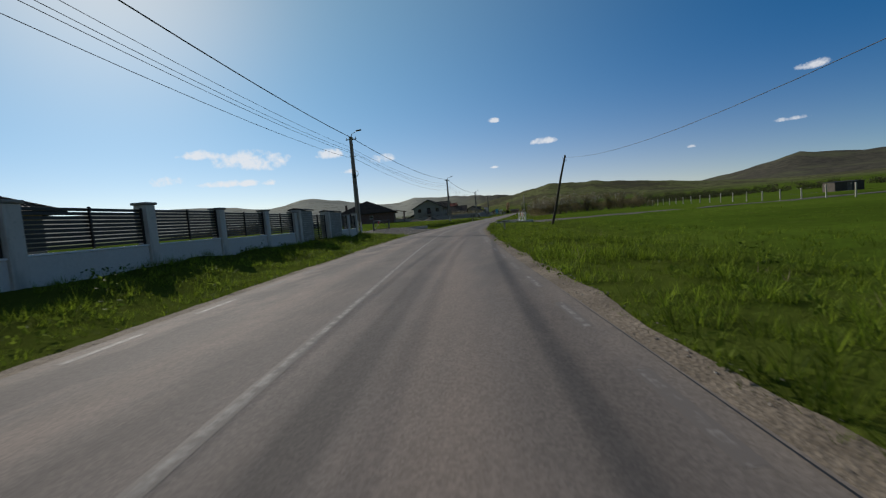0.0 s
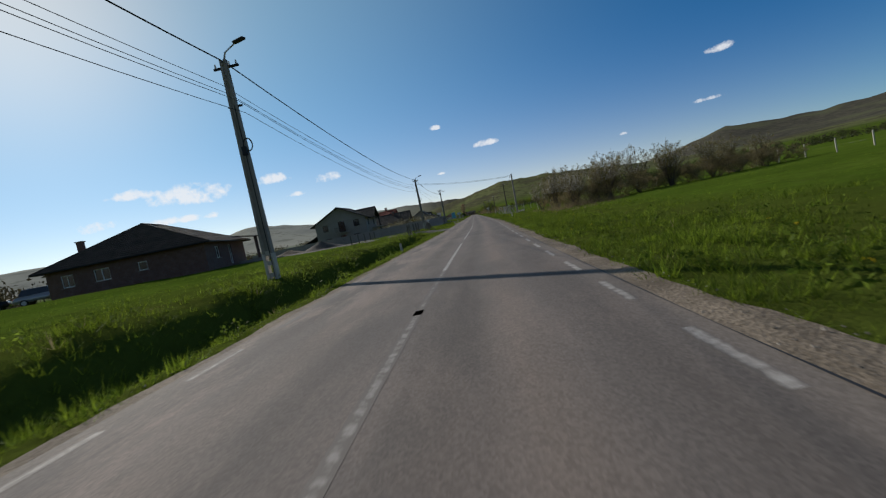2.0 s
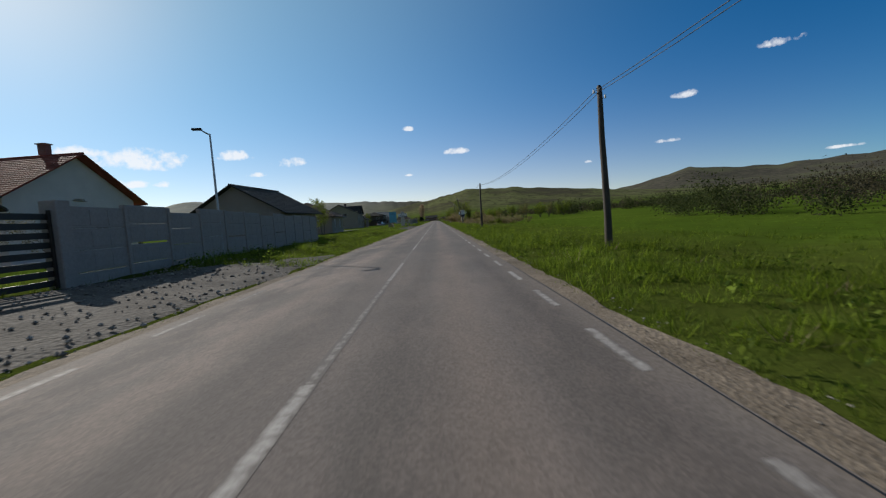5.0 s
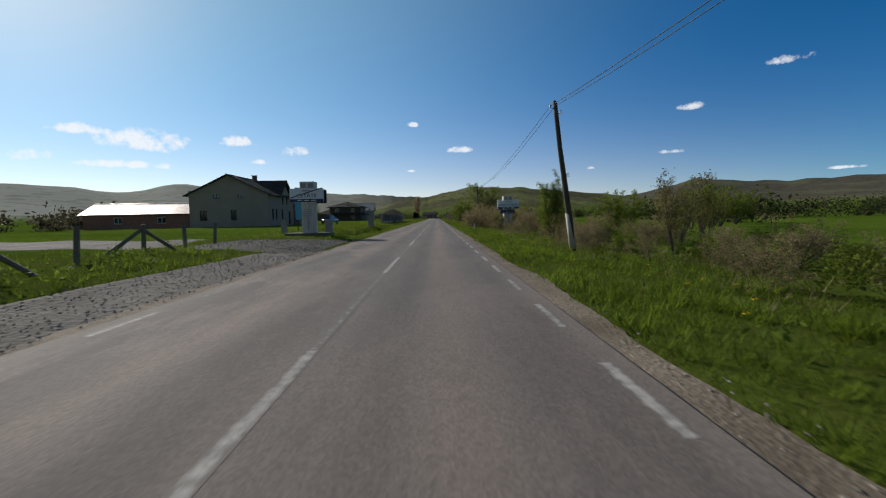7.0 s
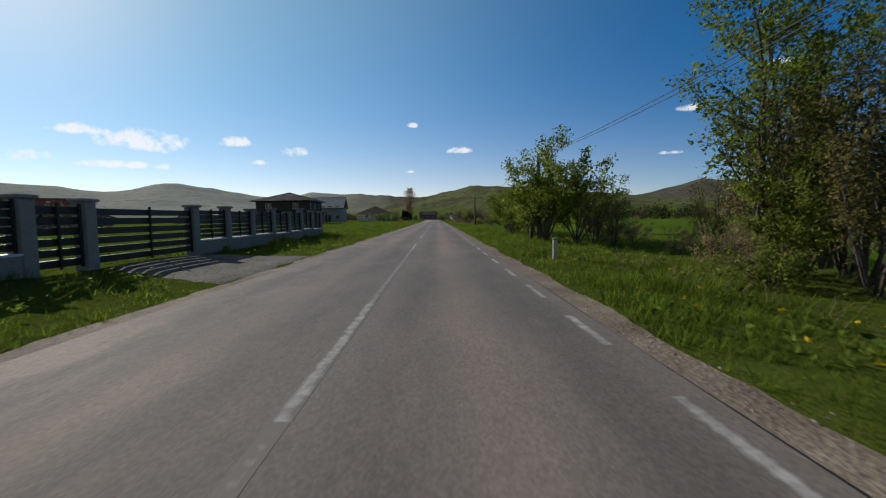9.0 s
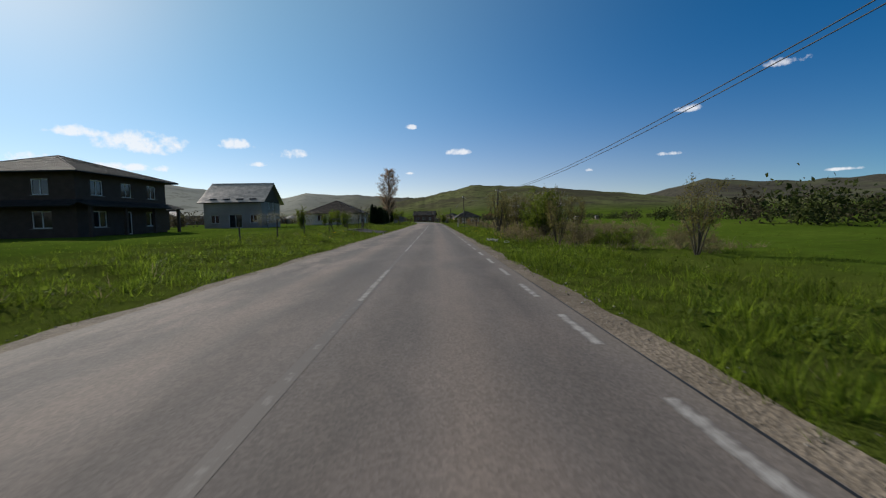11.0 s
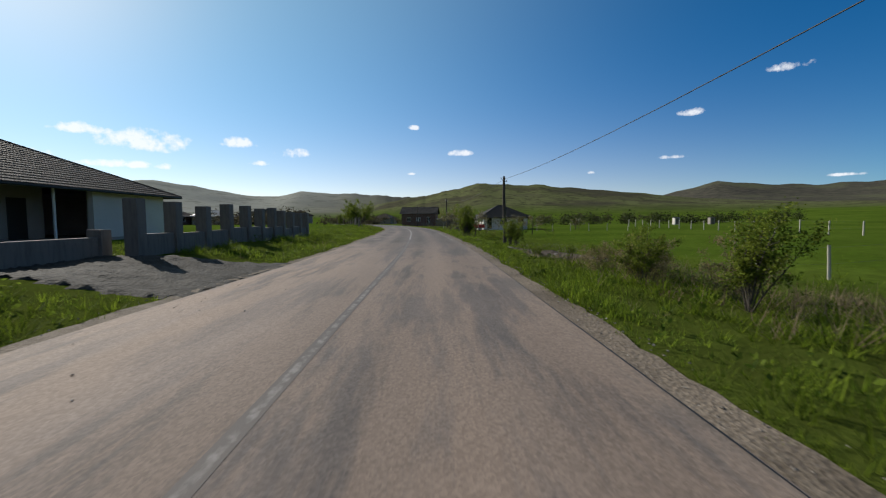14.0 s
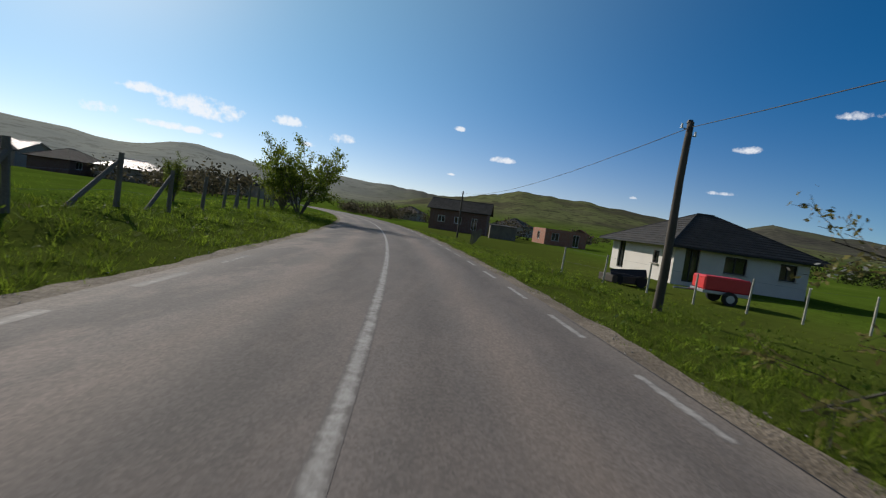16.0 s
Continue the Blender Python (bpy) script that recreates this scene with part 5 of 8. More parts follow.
for x, y, h in ((-3.75, 95.4, 0.42), (-3.5, 171.6, 0.6), (-5.6, 178.6, 0.5), (4.3, 284.6, 0.6), (-3.4, 152.5, 0.4), (4.25, 327.6, 0.55), (4.35, 119.2, 0.55), (4.0, 433.5, 0.55)):
    kerb_post(x, y, h)

# concrete-post fence with netting round a field
A = [(6.2, 143.0), (6.2, 145.5), (6.2, 148.0), (6.2, 150.5), (6.2, 153.0), (6.2, 155.5), (6.25, 158.0), (6.3, 160.5), (6.1, 162.8), (5.7, 164.85)]
post_fence(A, 1.55, "pale concrete fence posts with diamond wire netting", M_PALEPOST, 2, 0.042, True, True, {0: [(0.9, -0.1), (-0.1, 1.0)], 9: [(0.75, -1.1)]}, lean=1.5)
post_fence([(6.2, 143.0), (8.4, 143.2), (10.6, 143.5), (12.8, 143.7), (15.0, 144.0), (17.2, 144.2), (19.4, 144.5), (21.6, 144.7), (23.8, 145.0), (27, 145.4), (30.2, 145.8), (33.4, 146.2), (36.6, 146.6), (40, 147.0)], 1.55,
           "row of pale concrete fence posts across the field", M_PALEPOST, 2, 0.042, lean=1.5, tone=3)
post_fence([(7.3, 170.1), (9.0, 170.5), (11.0, 170.5), (13.0, 170.6), (15.0, 170.7), (17.4, 170.8), (20.0, 171), (23.0, 171.2), (26.0, 171.4), (30, 171.8), (34, 172.2)], 1.5,
           "row of pale concrete fence posts across the field", M_PALEPOST, 3, 0.042, netting=True, lean=1.5, tone=5)
post_fence([(5.1, 169.9), (7.0, 170.55)], 1.4, "row of pale concrete fence posts beside a gravel entrance", M_PALEPOST, 3, 0.042, braces={0: [(1.0, 0.4)]}, lean=1.5, tone=6)
post_fence([(40, 60 + 4.5 * k) for k in range(18)], 1.5, "long row of pale fence posts across the meadow", M_PALEPOST, 2, 0.06, lean=1.5, tone=8)
# old timber fences beside the gravel entrances
post_fence([(-5.9, 112.6), (-6.1, 115.2), (-6.0, 117.6), (-6.3, 119.8), (-6.4, 122.0), (-6.4, 124.4), (-5.35, 125.9), (-5.7, 128.1), (-5.65, 129.1), (-5.6, 130.3)], 1.08,
           "old grey timber posts with raking braces along the verge", M_POST, 2, 0.065, True, False, {1: [(-0.9, 0.3), (0.3, -0.9)], 4: [(0.2, 1.0)], 6: [(0.75, 0.35)], 7: [(-0.5, 0.5)], 9: [(-0.7, -0.35)]}, tone=11)
m = thing("meter_box", "small white meter box on a timber post", "box", (-5.65, 128.98, lz(-5.65, 129.1)))
part("case", box(0, -0.03, 0.86, 0.26, 0.14, 0.34, 0.02), M_WHITE, m)
part("lid", box(0, -0.105, 0.9, 0.2, 0.012, 0.26), M_WALLWHITE, m)
post_fence([(-11.5, 113.0), (-11.6, 116.2), (-11.8, 119.4), (-12.0, 122.6), (-12.2, 125.8)], 0.95, "grey timber posts of a plot fence", M_POST, 2, 0.05, tone=12)
post_fence([(-6.2, 243.6), (-6.3, 246.2), (-6.3, 249.2), (-6.4, 251.6), (-6.9, 254.7), (-7.2, 257.4), (-7.5, 260.2), (-7.8, 262.9), (-8.1, 265.5)], 0.95,
           "weathered timber fence with crossed raking braces", M_POST, 2, 0.07, False, False, {1: [(0.3, 1.1)], 2: [(0.3, -1.1), (-0.2, 1.2)], 3: [(-0.3, 1.0), (0.3, -1.0)], 4: [(0.2, 1.2)], 6: [(-0.4, -1.0), (0.4, 1.0)]}, tone=13)
post_fence([(-7.6, 398.0), (-7.2, 401.5), (-6.8, 405.0), (-6.2, 408.6), (-5.6, 412.0), (-5.3, 415.3), (-5.2, 417.1), (-5.5, 418.2), (-6.1, 422.0), (-6.6, 425.6), (-7.2, 429.0), (-7.8, 433.0)], 1.0,
           "weathered timber fence posts with raking braces", M_WOOD, 2, 0.036, False, False, {6: [(-0.05, -1.35)], 7: [(0.4, 1.1)], 3: [(0.2, 1.0)]}, tone=14)
b = thing("pole_rail", "long grey pole lashed along timber fence posts", "rail", (-5.4, 415.0, lz(-5.4, 415.0)), 0)
part("pole", rod((-0.6, -6.4, 0.95), (0.25, 2.3, 0.98), 0.024, 0.018, 8), M_WOOD, b)
part("ground_pole", rod((-0.4, -3.4, 0.06), (0.5, 1.6, 0.1), 0.045, 0.035, 8), M_WOOD, b, "fallen pole on the ground")
post_fence([(-8.6, 520.0), (-9.2, 524.0), (-9.9, 527.7), (-10.95, 531.2), (-11.6, 534.0), (-12.3, 536.8), (-13.1, 539.6), (-14.0, 542.4), (-15.0, 545.5), (-16.0, 548.6), (-17.2, 552.0), (-18.6, 556.0), (-20.2, 560.0)], 1.3, "weathered timber fence posts with raking braces", M_POST, 3, 0.07, False, False,
           {0: [(0.4, 1.0)], 2: [(0.3, -1.2)], 3: [(0.1, -1.5)], 4: [(0.2, -1.2)], 7: [(0.4, -1.0)]}, tone=15)
post_fence([(7.0 + 0.25 * math.sin(k), 435.0 + 2.05 * k) for k in range(12)], 1.1, "old dark timber posts with wire along a reedy plot", M_WOOD, 3, 0.03, False, False, tone=16)
post_fence([(9.0, 476.2), (11.9, 477.4), (14.9, 478.6), (18.0, 479.8)], 1.05, "pale weathered posts with wire along a plot", M_PALEPOST, 2, 0.05, False, False, tone=17)
post_fence([(42 + 0.25 * k, 507.0 + 4.0 * k) for k in range(16)], 1.5, "long row of pale fence posts across the meadow", M_PALEPOST, 2, 0.06, lean=1.5, tone=9)
post_fence([(5.85, 417.9), (5.8, 420.5), (5.85, 423.0), (5.8, 425.6), (5.84, 428.1), (5.97, 430.2), (6.56, 433.0)], 1.0, "old dark timber posts with wire along a reedy plot", M_WOOD, 2, 0.03, False, False, tone=19)
post_fence([(2.2, 541.5), (3.6, 539.8), (4.9, 538.4), (6.3, 537.6), (7.8, 536.9), (9.3, 536.3), (10.9, 535.6), (12.6, 535.0), (14.6, 534.6), (16.8, 534.2), (19.2, 534), (22, 534), (25, 534.2), (28, 534.5), (31.5, 535), (35, 535.5)], 1.25,
           "row of pale slender fence posts round a house plot", M_PALEPOST, 2, 0.04, False, lean=2, tone=20)
post_fence([(-2.0 + 0.2 * k, 556.0 + 4.0 * k) for k in range(10)], 1.2, "grey timber picket fence posts beside the road", M_POST, 3, 0.06, lean=2, tone=21)


post_fence([(-7.6, 451.8), (-7.6, 453.7), (-7.65, 455.6), (-10.2, 451.4), (-12.6, 451.2), (-15.0, 451.0)], 1.2, "dark timber garden fence with thin rails", M_WOOD, 4, 0.05, True, lean=1.5, tone=31)


def rusty_gate():
    g = thing("field_gate", "rusty red iron field gate standing closed", "gate", (7.9, 465.0, lz(7.9, 465.0)), 90)
    for u in (-3.0, -1.05, 1.0, 3.0):
        part("post", box(u, 0, -0.2, 0.09, 0.09, 1.4, 0.008), M_RUST, g)
    for z in (0.12, 0.6, 1.05):
        part("rail", box(0, 0.06, z, 6.0, 0.03, 0.04), M_RUST, g)
    for k in range(22):
        part("bar", box(-2.94 + 0.28 * k, 0.095, 0.1, 0.02, 0.02, 1.02), M_RUST, g)


rusty_gate()


def handrail(x, y0, y1, h=1.0):
    r = thing("culvert_rail", "dull weathered steel tube handrail over a ditch culvert", "railing", (x, (y0 + y1) / 2, lz(x, (y0 + y1) / 2)))
    w = (y1 - y0) / 2
    for s in (-1, 1):
        part("upright", rod((0, s * w, -0.2), (0, s * w, h), 0.03, n=10), M_DULL, r)
        part("bend", rod((0, s * w, h), (0.12, s * (w + 0.42), h - 0.2), 0.028, n=10), M_DULL, r)
    part("top_rail", rod((0, -w, h), (0, w, h), 0.03, n=10), M_DULL, r)


handrail(5.45, 460.4, 462.9)


def block_fence(o, ys, low, h, label):
    f = thing("unfinished_fence", label, "fence", (*along(o, ys[0]), 0))
    org = along(o, ys[0])
    for y in ys:
        x = along(o, y)[0]
        z = lz(x, y)
        bm = box(random.uniform(-0.01, 0.01), 0, -0.1, 0.36, 0.36, int(h / 0.2) * 0.2, 0.01)
        part("pillar", bm, M_BLOCK, f, "bare concrete block pillar", pose(x - org[0], y - org[1], z, 0, 0, -math.degrees(heading(y))))
    for a, b in zip(ys, ys[1:]):
        p, q = along(o, a), along(o, b)
        length, turn, mid = between(p, q)
        bm = box(0, 0, -0.12, length - 0.36, 0.22, low * 0.99, 0.008)
        part("low_wall", bm, M_BLOCK, f, "", pose(mid.x - org[0], mid.y - org[1], lz(mid.x, mid.y), 0, 0, turn))
    return f


block_fence(-6.6, [476.9, 478.6, 480.35, 482.1, 483.8, 485.4, 487.0, 488.5, 490.1, 491.7, 493.3], 0.72, 1.6, "unfinished fence of bare concrete block pillars on a low wall")
block_fence(-7.3, [470.5, 473.6, 476.6], 0.66, 0.8, "low unfinished concrete block wall by a driveway")


def white_gate():
    """A white tube gate between posts, closing a gravel track, with two round stop plates."""
    z = lz(5.6, 63.5)
    g = thing("barrier_gate", "white tube barrier gate with red stop plates over a gravel track", "gate", (5.7, 65.7, z), -84)
    for u in (0, 3.9, 7.6):
        part("post", box(u, 0, -0.3, 0.1, 0.1, 1.42, 0.01), M_WHITE, g)
    for u0, u1, s in ((0.09, 3.81, 1), (3.99, 7.51, -1)):
        leaf = part("leaf", rod((u0, 0, 1.0), (u1, 0, 1.04), 0.035, n=8), M_WHITE, g)
        part("low_rail", rod((u0, 0, 0.16), (u1, 0, 0.16), 0.032, n=8), M_WHITE, leaf)
        for u in (u0, u1):
            part("stile", rod((u, 0, 0.13), (u, 0, 1.05), 0.032, n=8), M_WHITE, leaf)
        a, b = ((u0, 0.18), (u1, 1.0)) if s == 1 else ((u0, 1.0), (u1, 0.18))
        part("brace", rod((a[0], 0, a[1]), (b[0], 0, b[1]), 0.028, n=8), M_WHITE, leaf)
    for u in (2.45, 4.95):
        plate = part("stop_plate", rod((u, -0.05, 0.86), (u, -0.065, 0.86), 0.19, n=24), M_RED, g, "round red plate lettered STOP")
        for yy, turn in ((-0.07, 0),):
            words(plate, "STOP", 0.12, M_WHITE, pose(u, yy, 0.83, 90, 0, turn))
            for k in range(2):
                part("bar", box(u, yy, 0.755 - 0.04 * k, 0.2 - 0.04 * k, 0.004, 0.018), M_WHITE, plate)


def words(parent, text, size, material, m, wide=1.0):
    cu = bpy.data.curves.new("lettering", "FONT")
    cu.body, cu.size, cu.align_x, cu.align_y = text, size, "CENTER", "BOTTOM_BASELINE"
    cu.extrude, cu.fill_mode = 0.004, "BOTH"
    cu.materials.append(material)
    ob = new("lettering", cu)
    ob.parent = parent
    ob.matrix_local = m @ Matrix.Diagonal((wide, 1, 1, 1))
    return ob


white_gate()


def left_barrier():
    z = lz(-7.7, 49)
    g = thing("barrier_gate", "grey steel barrier gate with a small red plate over gravel", "gate", (-7.6, 47.0, z), 90)
    for u in (0, 4.8):
        part("post", box(u, 0, -0.3, 0.12, 0.12, 1.4, 0.01), M_DULL, g)
    leaf = part("leaf", rod((0.1, 0, 1.0), (4.7, 0, 1.02), 0.035, n=8), M_DULL, g)
    part("low_rail", rod((0.1, 0, 0.16), (4.7, 0, 0.16), 0.03, n=8), M_DULL, leaf)
    part("brace", rod((0.15, 0, 0.18), (2.3, 0, 0.98), 0.026, n=8), M_DULL, leaf)
    part("brace", rod((2.5, 0, 0.98), (4.65, 0, 0.18), 0.026, n=8), M_DULL, leaf)
    part("stop_plate", rod((1.75, 0.05, 0.86), (1.75, 0.065, 0.86), 0.19, n=24), M_RED, g, "round red plate seen from behind")


left_barrier()


def kerb_beam(p, q, h=0.22, w=0.2, material=M_WHITEWASH):
    length, turn, mid = between(p, q)
    k = thing("headwall", "pale concrete culvert edge beam beside the gravel entrance", "kerb", (mid.x, mid.y, lz(mid.x, mid.y) - 0.1), turn)
    part("beam", box(0, 0, 0, length, w, h + 0.1, 0.02), material, k)


kerb_beam((3.25, 56.6), (3.55, 57.4))
kerb_beam((3.6, 57.5), (7.3, 58.3))
kerb_beam((3.4, 66.0), (5.7, 66.9))
kerb_beam((-4.2, 54.8), (-7.4, 54.6))
kerb_beam((4.9, 459.7), (5.7, 460.0), 0.06, 0.16, M_CONCRETE)
kerb_beam((-4.9, 247.0), (-3.8, 247.2), 0.16)


def patch(name, pts, material, label, dz=0.02, n=10, rough=0.0):
    """A gravelled patch that lies on the ground inside four corners, with a ragged edge."""
    a, b, c, d = (Vector(p) for p in pts)
    rnd = random.Random(int(a.x * 10 + a.y))
    verts, faces = [], []
    for i in range(n + 1):
        for j in range(n + 1):
            u, v = i / n, j / n
            p = a.lerp(b, u).lerp(d.lerp(c, u), v)
            if i in (0, n) or j in (0, n):
                p = p + Vector((rnd.uniform(-0.18, 0.18), rnd.uniform(-0.25, 0.25)))
            edge = 0.0 if i in (0, n) or j in (0, n) else 1.0
            z = lz(p.x, p.y) + (dz + rough * rnd.uniform(-0.5, 1.0)) * edge - 0.03 * (1 - edge)
            verts.append((p.x, p.y, z))
    for i in range(n):
        for j in range(n):
            k = i * (n + 1) + j
            faces.append((k, k + n + 1, k + n + 2, k + 1))
    ob = mesh_object(name, verts, faces, material, True)
    if ob.data.polygons[0].normal.z < 0:
        ob.data.flip_normals()
    return tagged(ob, label, "gravel", kind="structure")


patch("gravel_entrance", [(2.5, 55.9), (6.0, 58.9), (6.0, 66.8), (2.5, 67.0)], M_GRAVEL, "grey crushed-stone field entrance", 0.07, 40, 0.05)
patch("gravel_track", [(6.0, 58.2), (26, 64.0), (26, 68.5), (6.0, 66.4)], M_GRAVEL, "grey crushed-stone track into the meadow", 0.05)
patch("gravel_track", [(26, 64.0), (120, 92), (120, 97), (26, 68.5)], M_GRAVEL, "grey crushed-stone track into the meadow", 0.06, 24)
patch("gravel_entrance", [(-2.95, 42.6), (-9.5, 44.6), (-9.5, 54.6), (-2.95, 54.8)], M_GRAVEL, "grey crushed-stone field entrance", 0.05, 40, 0.045)
patch("gravel_entrance", [(-2.8, 118.0), (-9.5, 118.5), (-10.5, 124.6), (-2.8, 126.2)], M_GRAVEL, "grey crushed-stone plot entrance", 0.05)
patch("gravel_track", [(-9.5, 115.0), (-34, 118.0), (-34, 123.0), (-10.2, 124.8)], M_GRAVEL, "grey crushed-stone yard", 0.05)
patch("gravel_entrance", [(-2.95, 178.8), (-7.4, 180.2), (-7.5, 187.0), (-2.95, 197.0)], M_GRAVEL, "gravel driveway to a gate", 0.04)
patch("gravel_entrance", [(2.75, 165.8), (9.5, 166.2), (9.5, 169.9), (2.75, 170.2)], M_PALEGRAVEL, "grey crushed-stone field entrance", 0.05)
patch("gravel_entrance", [(-2.75, 238.0), (-4.5, 238.0), (-4.7, 262.0), (-2.75, 264.0)], M_GRAVEL, "wide crushed-stone lay-by beside the asphalt", 0.03, 16)
patch("sandy_edge", [(-2.7, 147.0), (-3.3, 149.0), (-4.0, 164.5), (-2.7, 167.0)], M_EARTH, "sandy widening beside the asphalt", 0.02, 14)
patch("gravel_entrance", [(-2.9, 261.0), (-9.0, 262.0), (-9.0, 270.2), (-2.9, 270.4)], M_MUD, "crushed-stone road mouth", 0.03)
patch("gravel_track", [(-9.0, 262.5), (-40, 266.0), (-40, 272.5), (-9.0, 270.0)], M_GRAVEL, "crushed-stone side track", 0.04, 14)
patch("gravel_entrance", [(-2.9, 323.0), (-6.4, 324.6), (-6.4, 328.6), (-2.9, 329.6)], M_GRAVEL, "gravel driveway to a slatted gate", 0.03)
patch("gravel_entrance", [(-3.3, 413.6), (-7.0, 414.2), (-7.0, 419.6), (-3.3, 419.4)], M_MUD, "grey muddy gravel entrance", 0.03, 40, 0.03)
patch("gravel_entrance", [(-2.7, 472.0), (-8.4, 473.2), (-8.4, 476.6), (-2.7, 477.4)], M_MUD, "muddy driveway with tyre ruts", 0.03, 40, 0.04)
patch("garden_path", [(-2.9, 450.9), (-7.2, 451.6), (-7.2, 453.2), (-2.9, 452.8)], M_SHOULDER, "sandy footpath to a garden gate", 0.03)
patch("rubble_patch", [(4.3, 480.4), (6.7, 480.2), (7.6, 485.8), (4.5, 486.2)], M_RUBBLE, "patch of earth and building rubble in the grass", 0.03, 44, 0.07)


# ---- houses ----
def cross_gable(h, x, y, half, eave, rise, reach, material, tile, over=0.5):
    """A gable towards +x: its ridge runs from the main roof out to x."""
    t, X = eave + rise, x + over
    z = eave - over * rise / half * 0.6
    Y = half + over
    slope(h, (reach, y - Y, z), (X, y - Y, z), (X, y, t), (reach, y, t), tile)
    slope(h, (X, y + Y, z), (reach, y + Y, z), (reach, y, t), (X, y, t), tile)
    part("gable", slab([(x - 0.01, y - half, eave), (x - 0.01, y + half, eave), (x - 0.01, y, t - 0.12)], 0.3), material, h)
    ridge(h, (reach, y, t), (X, y, t), tile)


house("beige bungalow with a brown tiled hip roof behind a slatted fence", (-20.4, 18.6, 0.7), -8, 11, 11, 2.3, "hip", 2.6, M_BEIGE, M_TILE_BROWN,
      [("E", -2.5, 0.8, 1.4, 1.3), ("E", 2.0, 0.8, 1.4, 1.3), ("S", 0, 0.8, 1.6, 1.3)])

h = house("low brown brick bungalow with a wide dark tiled hip roof", (-32.75, 115.85, 1.2), 14.5, 13.2, 13.4, 2.75, "hip", 3.0, M_BRICK, M_TILE_BROWN,
          [("S", -2.2, 0.9, 1.3, 1.1), ("S", 1.2, 1.1, 0.8, 0.8), ("S", -5.0, 0.9, 1.0, 1.1), ("E", -3.2, 0.9, 1.2, 1.2), ("E", 1.0, 0.1, 1.0, 2.1, "d")], ridge_len=4.6, over=0.75)
chimney(h, -5.0, -3.6, 3.4, 4.95, M_BRICK, 0.5)
for yy in (3.0, 6.6):
    part("terrace_post", box(9.0, yy, -0.6, 0.3, 0.3, 3.3, 0.02), M_BRICK, h)
part("terrace_floor", box(8.0, 4.8, -0.6, 2.6, 4.4, 0.7), M_CONCRETE, h)
slope(h, (9.6, 2.2, 2.55), (9.6, 7.4, 2.55), (6.9, 7.4, 3.05), (6.9, 2.2, 3.05), M_TILE_BROWN)

h = house("two-storey grey rendered house with a dark gabled roof and balcony", (-26.4, 164.0, 0.0), 3, 10.2, 12.0, 5.15, "gable_y", 2.75, M_GREYR, M_TILE,
          [("S", -3.1, 3.6, 1.1, 1.25), ("S", 0.2, 2.95, 1.3, 2.2, "d"), ("S", 3.2, 3.6, 1.2, 1.3), ("S", -2.9, 0.9, 1.4, 1.2), ("S", 2.9, 0.9, 1.4, 1.2), ("S", 0.2, 0.2, 1.1, 2.1, "d"),
           ("E", -3.0, 3.4, 1.2, 1.3), ("E", 3.0, 3.4, 1.2, 1.3), ("E", -3.0, 0.9, 1.3, 1.2)], over=0.8, frames=M_SLAT)
cross_gable(h, 5.4, 1.6, 3.2, 5.15, 1.95, 0.0, M_GREYR, M_TILE, 0.9)
part("balcony_slab", box(0.2, -6.6, 2.75, 2.6, 1.3, 0.18, 0.02), M_CONCRETE, h)
for k in range(12):
    part("baluster", box(-1.0 + 0.22 * k, -7.2, 2.93, 0.03, 0.03, 0.95), M_IRON, h)
part("balcony_rail", box(0.2, -7.2, 3.88, 2.6, 0.06, 0.05), M_IRON, h)
part("porch_post", box(6.6, 1.6, -0.5, 0.25, 0.25, 5.4), M_SLAT, h)
part("porch_floor", box(6.0, 1.6, 2.6, 1.6, 5.6, 0.2), M_CONCRETE, h)
slope(h, (-9.0, -4.6, 1.7), (-5.1, -4.6, 3.3), (-5.1, 2.0, 3.3), (-9.0, 2.0, 1.7), M_TILE)
part("lean_to_wall", box(-7.2, -1.3, -0.5, 3.4, 6.0, 2.3), M_GREYR, h)

h = house("white house with a dark red tiled roof behind the wall", (-28.5, 208.0, 0.3), 0, 9.5, 11.0, 4.2, "gable_x", 3.0, M_WALLWHITE, M_TILE_RED,
          [("E", -2, 1.0, 1.3, 1.3), ("E", 2, 1.0, 1.3, 1.3), ("S", 0, 1.0, 1.4, 1.3), ("E", 0, 4.0, 1.0, 0.1)], over=0.7)
chimney(h, 2.0, 1.0, 6.0, 8.2, M_BRICK)
h = house("dark-roofed cottage among blossoming trees behind the wall", (-22.0, 190.0, 0.2), 4, 10, 9, 2.9, "gable_x", 2.5, M_BEIGE, M_TILE,
          [("E", -2, 1.0, 1.3, 1.2), ("S", 2, 1.0, 1.3, 1.2), ("S", -2, 1.0, 1.3, 1.2)], over=0.6)
chimney(h, 1.0, -0.8, 4.2, 5.8, M_BRICK)
h = house("grey cottage with a dark hip roof beside the road", (-19.0, 246.0, 0.1), 2, 9, 9, 2.8, "hip", 2.2, M_BEIGE, M_TILE_BROWN, [("S", 2, 1, 1.3, 1.2), ("E", -2, 1, 1.3, 1.2), ("E", 2, 1, 1.3, 1.2), ("S", -2, 1, 1.3, 1.2)])
h = house("dark timber-gabled house at the end of the concrete wall", (-17.0, 222.0, 0.1), -3, 8.5, 9.5, 2.9, "gable_y", 2.6, M_GREYR, M_TILE, [("S", -2, 1, 1.2, 1.2), ("S", 2, 1, 1.2, 1.2), ("E", 0, 1, 1.3, 1.2)])

